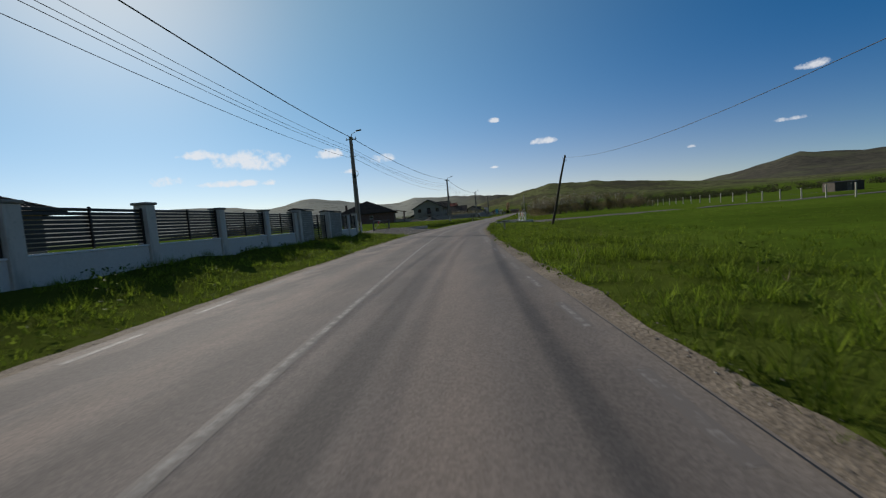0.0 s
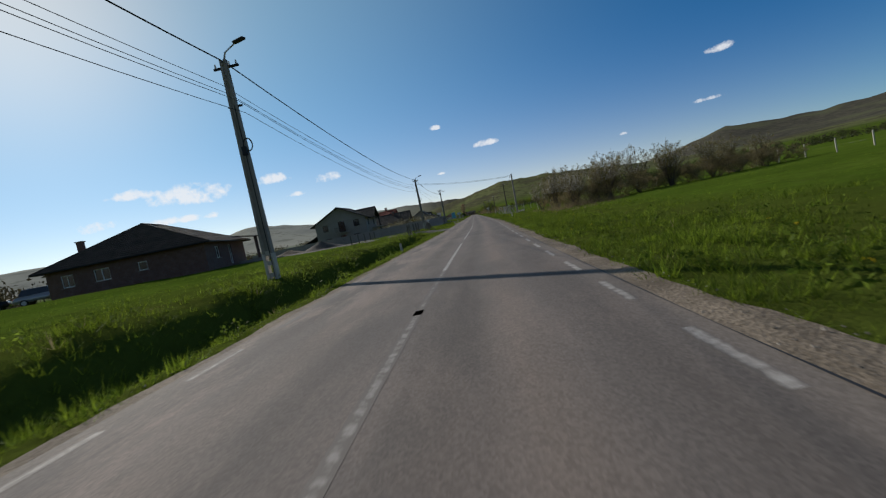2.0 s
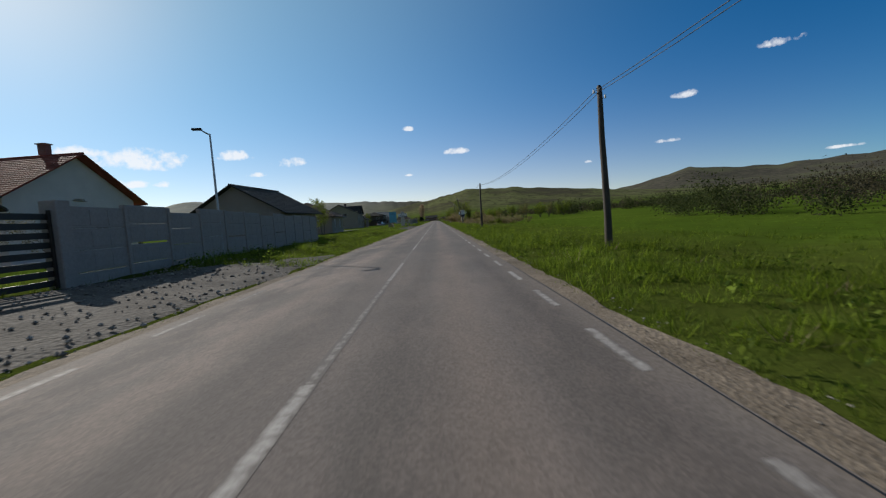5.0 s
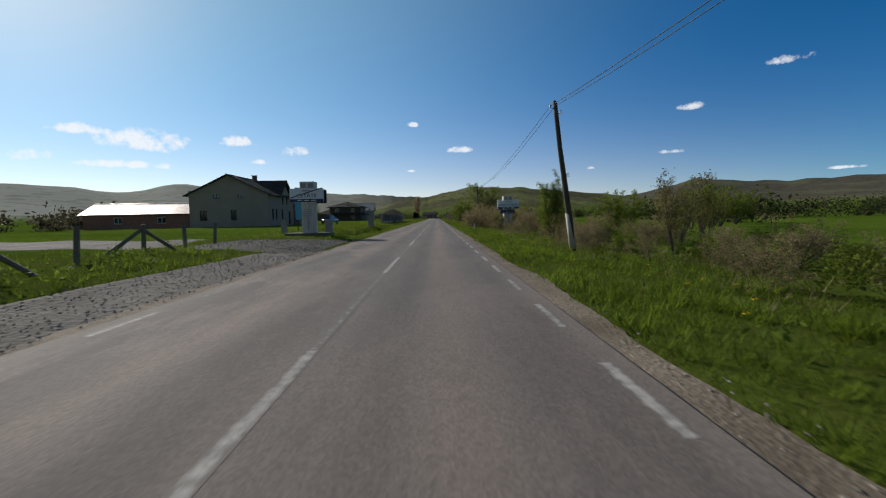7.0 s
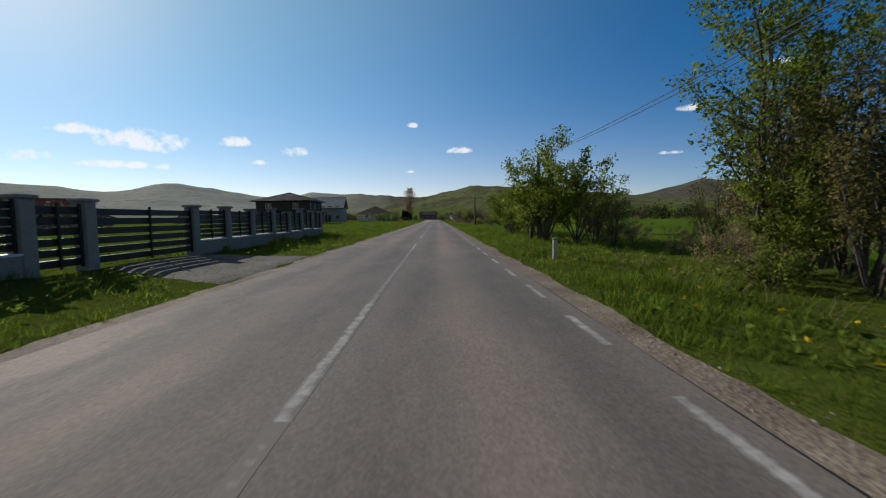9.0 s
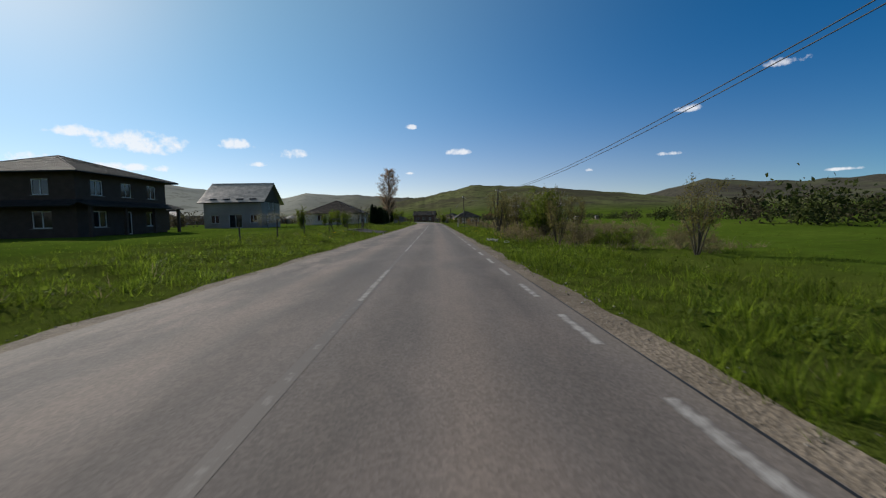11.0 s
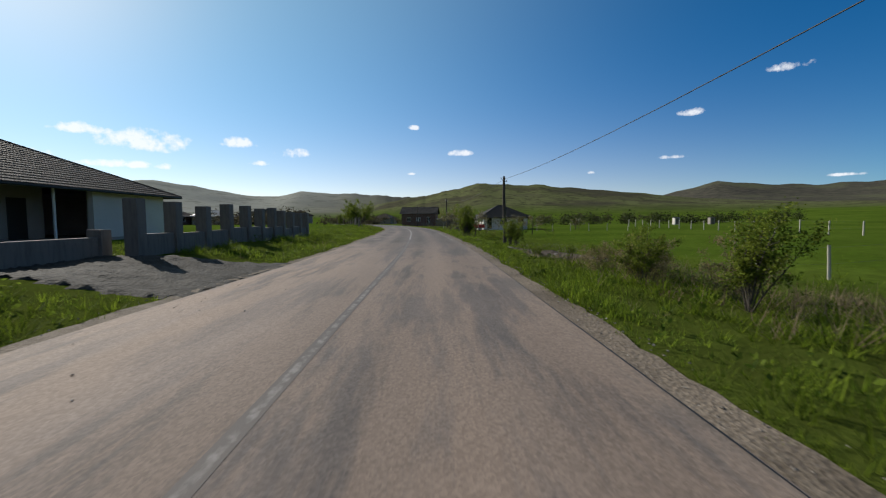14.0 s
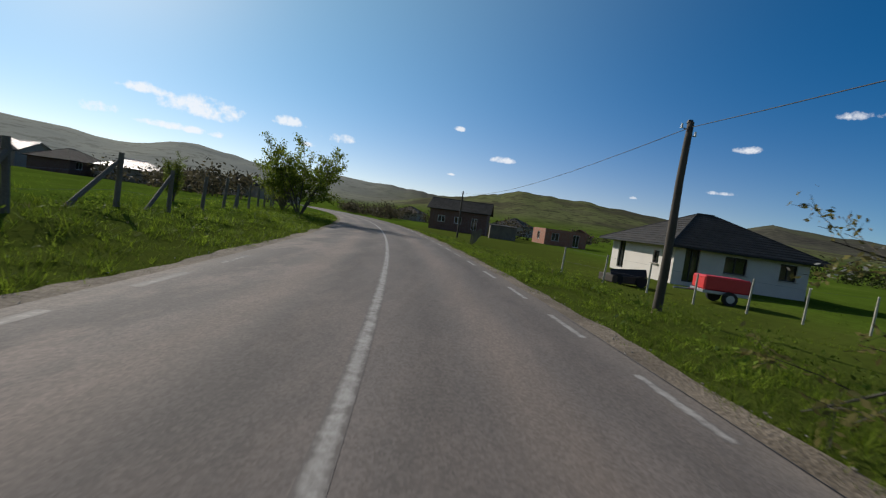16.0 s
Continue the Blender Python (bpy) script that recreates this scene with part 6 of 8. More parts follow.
h = house("two-storey beige rendered house with a dark gabled roof", (-28.4, 316.0, 0.25), 2, 11.0, 12.0, 4.6, "gable_y", 2.75, M_BEIGE, M_TILE,
          [("S", -1.7, 4.0, 0.95, 1.15), ("S", 1.7, 4.0, 0.95, 1.15), ("S", 0.6, 0.9, 0.8, 1.5), ("E", -4.2, 0.9, 0.8, 1.6), ("E", -2.6, 0.9, 0.8, 1.6), ("E", 0.2, 0.9, 0.8, 1.6),
           ("E", 3.9, 0.1, 1.1, 2.1, "d"), ("E", 0.6, 3.3, 0.8, 1.1), ("E", 2.6, 3.3, 0.8, 1.1), ("S", -3.6, 0.9, 1.0, 1.4)], over=0.5, frames=M_SLAT)
cross_gable(h, 5.5, 1.4, 3.0, 4.6, 2.35, 0.0, M_BEIGE, M_TILE, 0.55)
chimney(h, 0.6, 2.6, 6.4, 7.9, M_BRICK, 0.6)
part("annex_wall", box(2.4, 9.2, -0.5, 5.4, 6.2, 3.0), M_BRICK, h)
for yy in (6.6, 9.2, 12.0):
    part("porch_post", box(6.3, yy, -0.5, 0.28, 0.28, 2.95, 0.02), M_GREYR, h)
slope(h, (7.0, 5.9, 2.35), (7.0, 13.0, 2.35), (3.0, 12.6, 4.9), (3.0, 6.2, 4.9), M_TILE)
slope(h, (-1.0, 13.0, 2.35), (-1.0, 5.9, 2.35), (3.0, 6.2, 4.9), (3.0, 12.6, 4.9), M_TILE)
part("annex_gable", slab([(6.2, 12.25, 2.4), (0.0, 12.25, 2.4), (3.0, 12.25, 4.6)], 0.2), M_BEIGE, h)
part("annex_gable", slab([(0.0, 6.15, 2.4), (6.2, 6.15, 2.4), (3.0, 6.15, 4.6)], 0.2), M_BEIGE, h)
house("long red brick barn with a sunlit metal roof", (-41.5, 314.0, 0.1), 3, 15.5, 6.5, 2.25, "gable_x", 1.5, M_BRICKRED, M_TILE_GREY, [("S", -3, 0.8, 1.2, 0.9), ("S", 3, 0.8, 1.2, 0.9)], over=0.4, name="barn")

h = house("two-storey dark brown house with a low hip roof", (-33.4, 420.0, 0.1), 0, 11.6, 11.8, 5.5, "hip", 1.9, M_BRICK_DARK, M_TILE,
          [("E", -3.6, 3.5, 1.4, 1.3), ("E", 0, 3.5, 1.4, 1.3), ("E", 3.6, 3.5, 1.4, 1.3), ("S", -3, 3.5, 1.4, 1.3), ("S", 3, 3.5, 1.4, 1.3), ("E", -3.4, 0.8, 1.6, 1.4), ("E", 3.4, 0.8, 1.6, 1.4), ("S", 3, 0.8, 1.6, 1.4), ("E", 0, 0.1, 1.2, 2.1, "d")], over=0.9)
slope(h, (7.4, -6.4, 2.55), (7.4, 6.4, 2.55), (5.8, 6.4, 3.1), (5.8, -6.4, 3.1), M_TILE)
slope(h, (-6.4, -7.4, 2.55), (6.4, -7.4, 2.55), (6.4, -5.9, 3.1), (-6.4, -5.9, 3.1), M_TILE)
for u in (-6.0, -2.0, 2.0, 6.0):
    part("veranda_post", box(7.0, u, -0.5, 0.25, 0.25, 3.2), M_BRICK_DARK, h)
house("dark brown house with a hip roof behind garden trees", (-44.0, 440.0, 0.1), 0, 10, 11, 3.2, "hip", 2.2, M_BRICK_DARK, M_TILE_BROWN, [("E", -2, 0.9, 1.4, 1.3), ("E", 2, 0.9, 1.4, 1.3), ("S", 0, 0.9, 1.4, 1.3)], over=0.7)

h = house("unfinished grey house with a boarded gable and shining tiled roof", (-34.0, 460.2, 0.1), 4, 9.6, 11.2, 4.75, "gable_x", 3.35, M_RAWWALL, M_TILE_GREY,
          [("S", -3.0, 0.9, 1.4, 1.4), ("S", 0.4, 0.1, 2.2, 2.3, "d"), ("S", 3.4, 0.9, 1.2, 1.4), ("E", -2.2, 0.9, 0.9, 1.5), ("E", 2.2, 0.9, 0.9, 1.5), ("E", -1.0, 3.3, 1.0, 1.3), ("E", 1.4, 3.3, 1.0, 1.3)], over=0.7)
for k in range(33):
    u = -5.12 + 0.32 * k
    part("gable_board", box(4.85, u, 4.55, 0.03, 0.305, max(0.12, 3.4 * (1 - (abs(u) + 0.15) / 5.6))), M_WOOD, h)
for u in (-3.2, -1.0, 1.2, 3.4):
    part("snow_guard", box(u, -5.45, 4.92, 1.2, 0.12, 0.2, 0.02), M_SLAT, h)

h = house("white bungalow with a deep porch and brown tiled hip roof", (-22.0, 485.0, 0.2), 2, 11.6, 17.8, 2.75, "hip", 2.75, M_WALLWHITE, M_TILE_BROWN,
          [("E", 5.9, 0.9, 1.1, 1.3), ("E", -0.9, 0.15, 7.4, 2.35, "open"), ("E", -6.6, 0.9, 1.4, 1.4), ("S", -2.5, 0.9, 1.4, 1.4), ("S", 2.5, 0.9, 1.4, 1.4)], ridge_len=6.5, over=0.75, plinth=0.15)
for yy in (-3.0, 0.6):
    part("porch_post", rod((5.65, yy, 0.15), (5.65, yy, 2.5), 0.06, n=10), M_WHITE, h)
part("porch_wall", box(3.2, -0.9, -0.3, 0.2, 7.6, 3.0), M_GREYR, h)
part("porch_door", box(3.32, 1.4, 0.02, 0.05, 1.0, 2.1, 0.01), M_SLAT, h)
for zz in range(9):
    part("blind_slat", box(3.34, -2.4, 0.5 + 0.2 * zz, 0.03, 2.2, 0.11), M_WHITE, h)

h = house("white bungalow with a black tiled hip roof in a fenced meadow", (13.6, 552.0, -0.8), 6, 8.4, 8.4, 2.5, "hip", 2.1, M_WALLWHITE, M_TILE,
          [("S", -3.1, 0.2, 0.9, 2.0, "d"), ("S", -0.4, 1.0, 1.4, 1.0), ("S", 2.9, 1.0, 1.1, 1.0), ("W", 2.2, 1.0, 0.7, 0.8), ("W", -2.6, 0.2, 1.0, 2.0, "d"), ("E", 0, 1, 1.3, 1.2)], over=0.8, frames=M_SLAT, ridge_len=1.2, foot=-0.3)

h = house("dark red brick house with a grey metal roof", (-4.0, 604.0, -0.2), -6, 10.4, 8.0, 3.4, "gable_x", 1.9, M_BRICK, M_TILE,
          [("S", -3, 0.9, 1.3, 1.2), ("S", 0, 0.9, 1.3, 1.2), ("S", 3, 0.1, 1.0, 2.1, "d"), ("W", 0, 0.9, 1.2, 1.2)], over=0.6)
h = house("half-built red brick house shell", (15.0, 606.0, -0.8), 10, 8.0, 7.0, 2.9, "none", 0, M_BRICKRED, M_TILE, [("S", -2, 0.8, 1.4, 1.4), ("S", 2, 0.1, 1.2, 2.2, "d"), ("W", 0, 0.8, 1.4, 1.4)])
for k, (x, y, w, d, e, r, t, lab) in enumerate([(-104, 613, 12, 10, 3.2, 2.4, M_TILE_GREY, "far grey house with a pale roof"), (-80, 655, 11, 9, 2.9, 2.2, M_TILE, "far brown house with a dark roof"),
                                                (-126, 588, 12, 11, 4.2, 2.6, M_TILE_GREY, "far brown house with a sunlit roof"), (-97, 690, 12, 9, 3.0, 2.0, M_TILE_BROWN, "far beige house with a brown roof"), (-150, 655, 13, 10, 3.0, 2.4, M_TILE, "far grey house with a dark roof"),
                                                (-70, 606, 12, 9, 2.6, 1.8, M_TILE_GREY, "low far house with a pale roof"), (-110, 520, 11, 10, 3.0, 2.4, M_TILE, "dark far house beyond the meadow"), (-120, 470, 12, 10, 3.0, 2.4, M_TILE_BROWN, "far brown house among gardens"),
                                                (-70, 395, 12, 10, 3.0, 2.4, M_TILE_RED, "far red-roofed house among gardens"), (12, 660, 11, 9, 3.0, 2.2, M_TILE, "small far house below the hill"), (40, 690, 10, 8, 2.8, 2.0, M_TILE_RED, "small far red-roofed house below the hill"),
                                                (-25, 690, 11, 9, 3.0, 2.2, M_TILE_BROWN, "small far house below the hill"),
                                                (-92, 592, 12, 9, 3.0, 2.6, M_TILE, "far dark-roofed house at the edge of the meadow"), (-78, 600, 9, 8, 2.6, 2.0, M_TILE_BROWN, "far brown-roofed house at the edge of the meadow"),
                                                (-58, 612, 13, 8, 2.4, 1.5, M_TILE, "long low far house at the edge of the meadow"), (-47, 622, 9, 8, 2.8, 1.8, M_TILE_BROWN, "far house behind the orchard fence"),
                                                (-112, 566, 12, 10, 3.0, 2.4, M_TILE_BROWN, "far brown house at the edge of the meadow"), (-66, 640, 11, 9, 3.2, 2.3, M_TILE, "far dark house behind garden trees")]):
    house(lab, (x, y, lz(x, y) + 0.1), 7 * k, w, d, e, "hip" if k % 2 else "gable_x", r, (M_GREYR, M_BRICK, M_BEIGE)[k % 3], t,
          [("S", -2.5, 0.9, 1.4, 1.3), ("S", 2.5, 0.9, 1.4, 1.3), ("E", 0, 0.9, 1.4, 1.3)], over=0.6)


def shed(x, y, w, d, hgt, label, material, turn=0):
    s = thing("shed", label, "shed", (x, y, lz(x, y)), turn)
    part("wall", box(0, 0, -0.2, w, d, hgt + 0.2, 0.01), material, s)
    part("roof", slab([(-w / 2 - 0.2, -d / 2 - 0.2, hgt + 0.04), (w / 2 + 0.2, -d / 2 - 0.2, hgt + 0.04), (w / 2 + 0.2, d / 2 + 0.2, hgt + 0.25), (-w / 2 - 0.2, d / 2 + 0.2, hgt + 0.25)], 0.05), M_TILE, s)
    part("door", box(0, -d / 2 - 0.02, 0, 0.8, 0.03, min(1.9, hgt - 0.1)), M_POST, s)


shed(75, 118, 5.5, 4, 1.9, "small dark field shed at the edge of the meadow", M_WOOD)
shed(70, 591, 1.4, 1.4, 1.8, "small pale hut in the meadow", M_WALLWHITE)
shed(79, 589, 1.3, 1.3, 1.8, "small grey hut in the meadow", M_CONCRETE)
shed(3.0, 590, 4.0, 3.0, 2.0, "open dark carport beside the brick house", M_POST)


def meter_pillar(x, y, w, h, material, label):
    s = thing("meter_pillar", label, "pillar", (x, y, lz(x, y)), 4, "meter pillars")
    part("shaft", box(0, 0, -0.2, w, w * 0.8, h + 0.2, 0.015), material, s)
    part("cap", box(0, 0, h + 0.003, w + 0.06, w * 0.8 + 0.06, 0.05, 0.015), M_CONCRETE, s)
    part("hatch", box(0, -w * 0.4 - 0.006, h * 0.45, w * 0.6, 0.012, h * 0.4), M_CONCRETE, s)


meter_pillar(-10.2, 280.0, 0.38, 1.0, M_CONCRETE, "low grey concrete meter pillar in the grass")
meter_pillar(-5.4, 273.9, 0.4, 0.88, M_CONCRETE, "low grey concrete meter pillar in the grass")
meter_pillar(-5.9, 294.3, 0.6, 1.2, M_CONCRETE, "grey concrete utility cabinet standing in the grass")


# ---- entrance signs ----
def place_sign(x, y, lines, struck, label, blue_box, rear=0.36):
    """A rendered pillar on a step with a square lantern top and a broad lettered board."""
    z = lz(x, y)
    s = thing("entrance_sign", label, "sign", (x, y, z), 0)
    part("step", box(0, 0, -0.4, 2.5, 1.7, 0.56, 0.03), M_MOSSY, s, "dark weathered concrete plinth")
    body = part("pillar", box(0, 0, 0.124, 0.74, 0.6, 2.3, 0.02), M_WHITEWASH, s)
    for k in range(4):
        part("band", box(0, -0.302, 1.5 - 0.12 * k, 0.5, 0.012, 0.03), M_CONCRETE, body)
    part("groove", box(-0.02, -0.302, 0.3, 0.05, 0.012, 0.85), M_CONCRETE, body)
    head = part("lantern_top", box(0, 0, 2.42, 0.84, 0.68, 0.72, 0.02), M_WALLWHITE, s)
    for sx in (-0.21, 0.21):
        part("lantern_pane", box(sx, -0.345, 2.78, 0.3, 0.012, 0.26), M_CONCRETE, head)
    board = part("board", box(0, -0.42, 1.95, 1.95, 0.12, 0.78, 0.01), M_WHITE, s, "white board with black lettering")
    part("board_band", box(0, -0.486, 1.955, 1.93, 0.008, 0.17), M_NAVY, board, "navy band")
    words(board, lines[0], 0.19, M_INK, pose(0, -0.484, 2.56, 90, 0, 0))
    words(board, lines[1], 0.3, M_INK, pose(0, -0.484, 2.22, 90, 0, 0), 0.78 if len(lines[1]) > 8 else 1.1)
    for k in range(3):
        part("small_bar", box(-0.4 + 0.4 * k, -0.492, 2.02, 0.3, 0.004, 0.05), M_WHITE, board)
    if struck:
        part("strike", box(0, -0.492, 2.45, 1.9, 0.006, 0.05, 0, 0), M_INK, board, "", Matrix.Translation((0, 0, 2.47)) @ pose(0, 0, 0, 0, -17, 0) @ Matrix.Translation((0, 0, -2.47)))
    part("back_board", box(rear, 0.42, 1.9, 1.15, 0.1, 0.8, 0.01), M_NAVY if blue_box else M_IRON, s, "dark board seen from behind")
    if blue_box:
        low = part("lower_board", box(-0.05, -0.4, 1.52, 1.3, 0.1, 0.36, 0.01), M_NAVY, s, "navy board with pale lettering")
        words(low, "comuna", 0.1, M_WHITE, pose(-0.05, -0.456, 1.74, 90, 0, 0))
        words(low, "BUDACU DE JOS", 0.12, M_WHITE, pose(-0.05, -0.456, 1.58, 90, 0, 0))


place_sign(-6.4, 273.4, ("comuna", "CETATE"), True, "white rendered village sign pillar lettered comuna CETATE, struck through", False)
place_sign(7.72, 288.2, ("comuna", "BUDACU DE JOS"), False, "white rendered village sign pillar lettered comuna BUDACU DE JOS", True, -0.36)


def banner():
    z = lz(-9.5, 283.3)
    b = thing("banner_board", "faded light blue notice board on two iron posts", "sign", (-9.5, 283.3, z), 5)
    for u in (-0.72, 0.78):
        part("post", rod((u, 0.06, -0.3), (u, 0.06, 3.55), 0.04, n=8), M_IRON, b)
    panel = part("panel", box(0, 0, 1.0, 1.72, 0.04, 2.6, 0.004), M_BLUE, b, "faded blue sheet")
    for k, (w, zz) in enumerate(((1.1, 3.2), (1.3, 2.95), (1.2, 2.3), (1.35, 2.1), (1.2, 1.9), (0.9, 1.6))):
        part("bar", box(0, -0.024, zz, w, 0.006, 0.045), M_NAVY if k < 2 else M_PALEBLUE, panel)


banner()


def field_board():
    b = thing("notice_board", "small white notice board on two thin posts in the grass", "sign", (6.9, 134.2, lz(6.9, 134.2)), 0)
    for u in (-0.3, 0.3):
        part("post", box(u, 0.02, -0.2, 0.04, 0.04, 0.8), M_POST, b)
    p = part("panel", box(0, -0.02, 0.42, 0.86, 0.025, 0.19, 0.004), M_SHEET, b, "white plate with a line of dark marks")
    for k in range(4):
        part("bar", box(-0.3 + 0.2 * k, -0.035, 0.5, 0.15, 0.004, 0.06), M_IRON, p)


field_board()


def track_board():
    b = thing("notice_board", "low dark board laid across a short post by the track", "sign", (4.9, 38.6, lz(4.9, 38.6)), 4)
    part("post", box(0, 0, -0.2, 0.1, 0.1, 0.82, 0.01), M_CONCRETE, b)
    part("panel", box(-0.08, -0.02, 0.62, 0.86, 0.3, 0.07, 0.01), M_DULL, b)


track_board()


def street_lamp(x, y, h):
    s = thing("street_lamp", "slender grey steel street lamp beyond the wall", "lamp", (x, y, lz(x, y)), 0)
    part("pole", rod((0, 0, -0.2), (0, 0, h), 0.06, 0.035, 10), M_STEEL, s)
    part("arm", rod((0, 0, h - 0.05), (-0.35, -0.1, h + 0.18), 0.03, n=8), M_STEEL, s)
    part("lamp_head", box(-0.45, -0.12, h + 0.14, 0.4, 0.16, 0.09, 0.03, 15), M_IRON, s)


street_lamp(-8.0, 195.3, 5.0)


def car(x, y, turn, paint, label):
    """A parked car: body, glasshouse, wheels, lamps."""
    z = lz(x, y)
    c = thing("car", label, "car", (x, y, z), turn)
    bm = bmesh.new()
    side = [(-2.05, 0.35), (-2.1, 0.75), (-1.75, 0.92), (1.0, 1.0), (1.95, 0.9), (2.1, 0.7), (2.1, 0.35)]
    rings = [[bm.verts.new((u, s * w, v)) for u, v in side] for s, w in ((-1, 0.86), (1, 0.86))]
    bm.faces.new(rings[0]), bm.faces.new(rings[1][::-1])
    for i in range(len(side)):
        j = (i + 1) % len(side)
        bm.faces.new((rings[0][j], rings[0][i], rings[1][i], rings[1][j]))
    bmesh.ops.bevel(bm, geom=bm.edges[:], offset=0.05, segments=2, affect="EDGES")
    body = part("body", bm, paint, c, soft=True)
    bm = bmesh.new()
    low, top = ((-1.7, 1.15), (0.74, 0.95)), ((-1.35, 0.5), (0.62, 1.52))
    v = [bm.verts.new((u, s * w, zz)) for (us, (w, zz)) in ((low[0], low[1]), (top[0], top[1])) for s in (-1, 1) for u in us]
    for f in ((0, 1, 5, 4), (3, 2, 6, 7), (1, 3, 7, 5), (2, 0, 4, 6), (4, 5, 7, 6)):
        bm.faces.new([v[i] for i in f])
    part("glasshouse", bm, M_GLASS, c, "dark car windows")
    part("roof", box(-0.43, 0, 1.5, 1.8, 1.2, 0.05, 0.02), paint, c)
    for u in (-1.3, 1.3):
        for s in (-1, 1):
            t = part("tyre", rod((u, s * 0.72, 0.31), (u, s * 0.9, 0.31), 0.31, n=18), M_TYRE, c)
            part("rim", rod((u, s * 0.9, 0.31), (u, s * 0.915, 0.31), 0.2, n=14), M_STEEL, t)
    for s in (-0.6, 0.6):
        part("headlight", box(2.09, s, 0.66, 0.06, 0.34, 0.14, 0.02), M_WHITE, c)
        part("tail_light", box(-2.09, s, 0.7, 0.06, 0.3, 0.16, 0.02), M_RED, c)


car(-18.2, 327.3, 80, M_CARWHITE, "silver car parked on a grassy yard")
car(-41.0, 110.5, 30, M_CARWHITE, "silver car parked beside the brick bungalow")
car(-45.5, 108.5, 40, M_CARDARK, "dark car parked beside the brick bungalow")


def trailer(x, y, turn):
    t = thing("trailer", "small box trailer with a red tarpaulin on the grass", "trailer", (x, y, lz(x, y)), turn)
    part("tarpaulin", box(0, 0, 0.52, 1.75, 1.2, 0.58, 0.06), M_RED, t, "bright red tarpaulin")
    part("bed", box(0, 0, 0.4, 1.8, 1.25, 0.13, 0.01), M_STEEL, t)
    part("drawbar", rod((-0.88, 0, 0.45), (-1.8, 0, 0.4), 0.04, n=8), M_STEEL, t)
    for s in (-1, 1):
        w = part("tyre", rod((0.1, s * 0.62, 0.28), (0.1, s * 0.78, 0.28), 0.28, n=16), M_TYRE, t)
        part("rim", rod((0.1, s * 0.78, 0.28), (0.1, s * 0.79, 0.28), 0.16, n=12), M_STEEL, t)


trailer(8.3, 539.6, -5)
b = thing("cart_wreck", "dark overturned farm cart lying in the grass", "cart", (5.2, 542.0, lz(5.2, 542.0)), 12)
part("bed", box(0, 0, 0.1, 1.9, 1.1, 0.35, 0.03, 6), M_WOOD, b)
part("side_board", slab([(-0.9, -0.5, 0.4), (0.9, -0.5, 0.5), (0.9, -0.35, 0.85), (-0.9, -0.35, 0.7)], 0.04), M_IRON, b)
for u in (-0.6, 0.6):
    part("wheel", rod((u, -0.62, 0.26), (u, -0.52, 0.26), 0.26, n=16), M_TYRE, b)


def culvert_pipe():
    c = thing("culvert_pipe", "dark concrete culvert pipe mouth in the verge ditch", "pipe", (4.7, 432.6, lz(4.7, 432.6) - 0.32), 70)
    bm = bmesh.new()
    n = 20
    rings = []
    for u, r in ((-0.9, 0.36), (0.9, 0.36), (0.9, 0.29), (-0.9, 0.29)):
        rings.append([bm.verts.new((u, r * math.cos(6.283 * i / n), 0.26 + r * math.sin(6.283 * i / n))) for i in range(n)])
    for a, b2 in zip(rings, rings[1:] + rings[:1]):
        for i in range(n):
            bm.faces.new((a[i], b2[i], b2[(i + 1) % n], a[(i + 1) % n]))
    bmesh.ops.recalc_face_normals(bm, faces=bm.faces)
    part("tube", bm, M_IRON, c, soft=True)


culvert_pipe()


def heap(x, y, r, h, label, material):
    """A mound with an uneven outline."""
    rnd = random.Random(int(x * 3 + y))
    verts, faces = [], []
    n, m = 22, 8
    for i in range(m + 1):
        for j in range(n):
            a, t = 6.283 * j / n, i / m
            rr = r * t * (1 + 0.16 * math.sin(3 * a + x) + 0.06 * rnd.uniform(-1, 1))
            px, py = x + rr * math.cos(a) * 1.3, y + rr * math.sin(a)
            verts.append((px, py, lz(px, py) - 0.06 + h * (1 - t) ** 1.2 * (1 + 0.08 * rnd.uniform(-1, 1))))
    for i in range(m):
        for j in range(n):
            faces.append((i * n + j, (i + 1) * n + j, (i + 1) * n + (j + 1) % n, i * n + (j + 1) % n))
    ob = mesh_object("mound", verts, faces, material, True)
    return tagged(ob, label, "heap")


heap(-17.5, 121.5, 2.2, 1.0, "grey gravel heap on a building plot", M_GRAVEL)
heap(-22.5, 124.0, 1.8, 0.7, "pale sand heap on a building plot", M_SHOULDER)
heap(5.7, 483.2, 1.1, 0.24, "low heap of earth and rubble in the grass", M_RUBBLE)


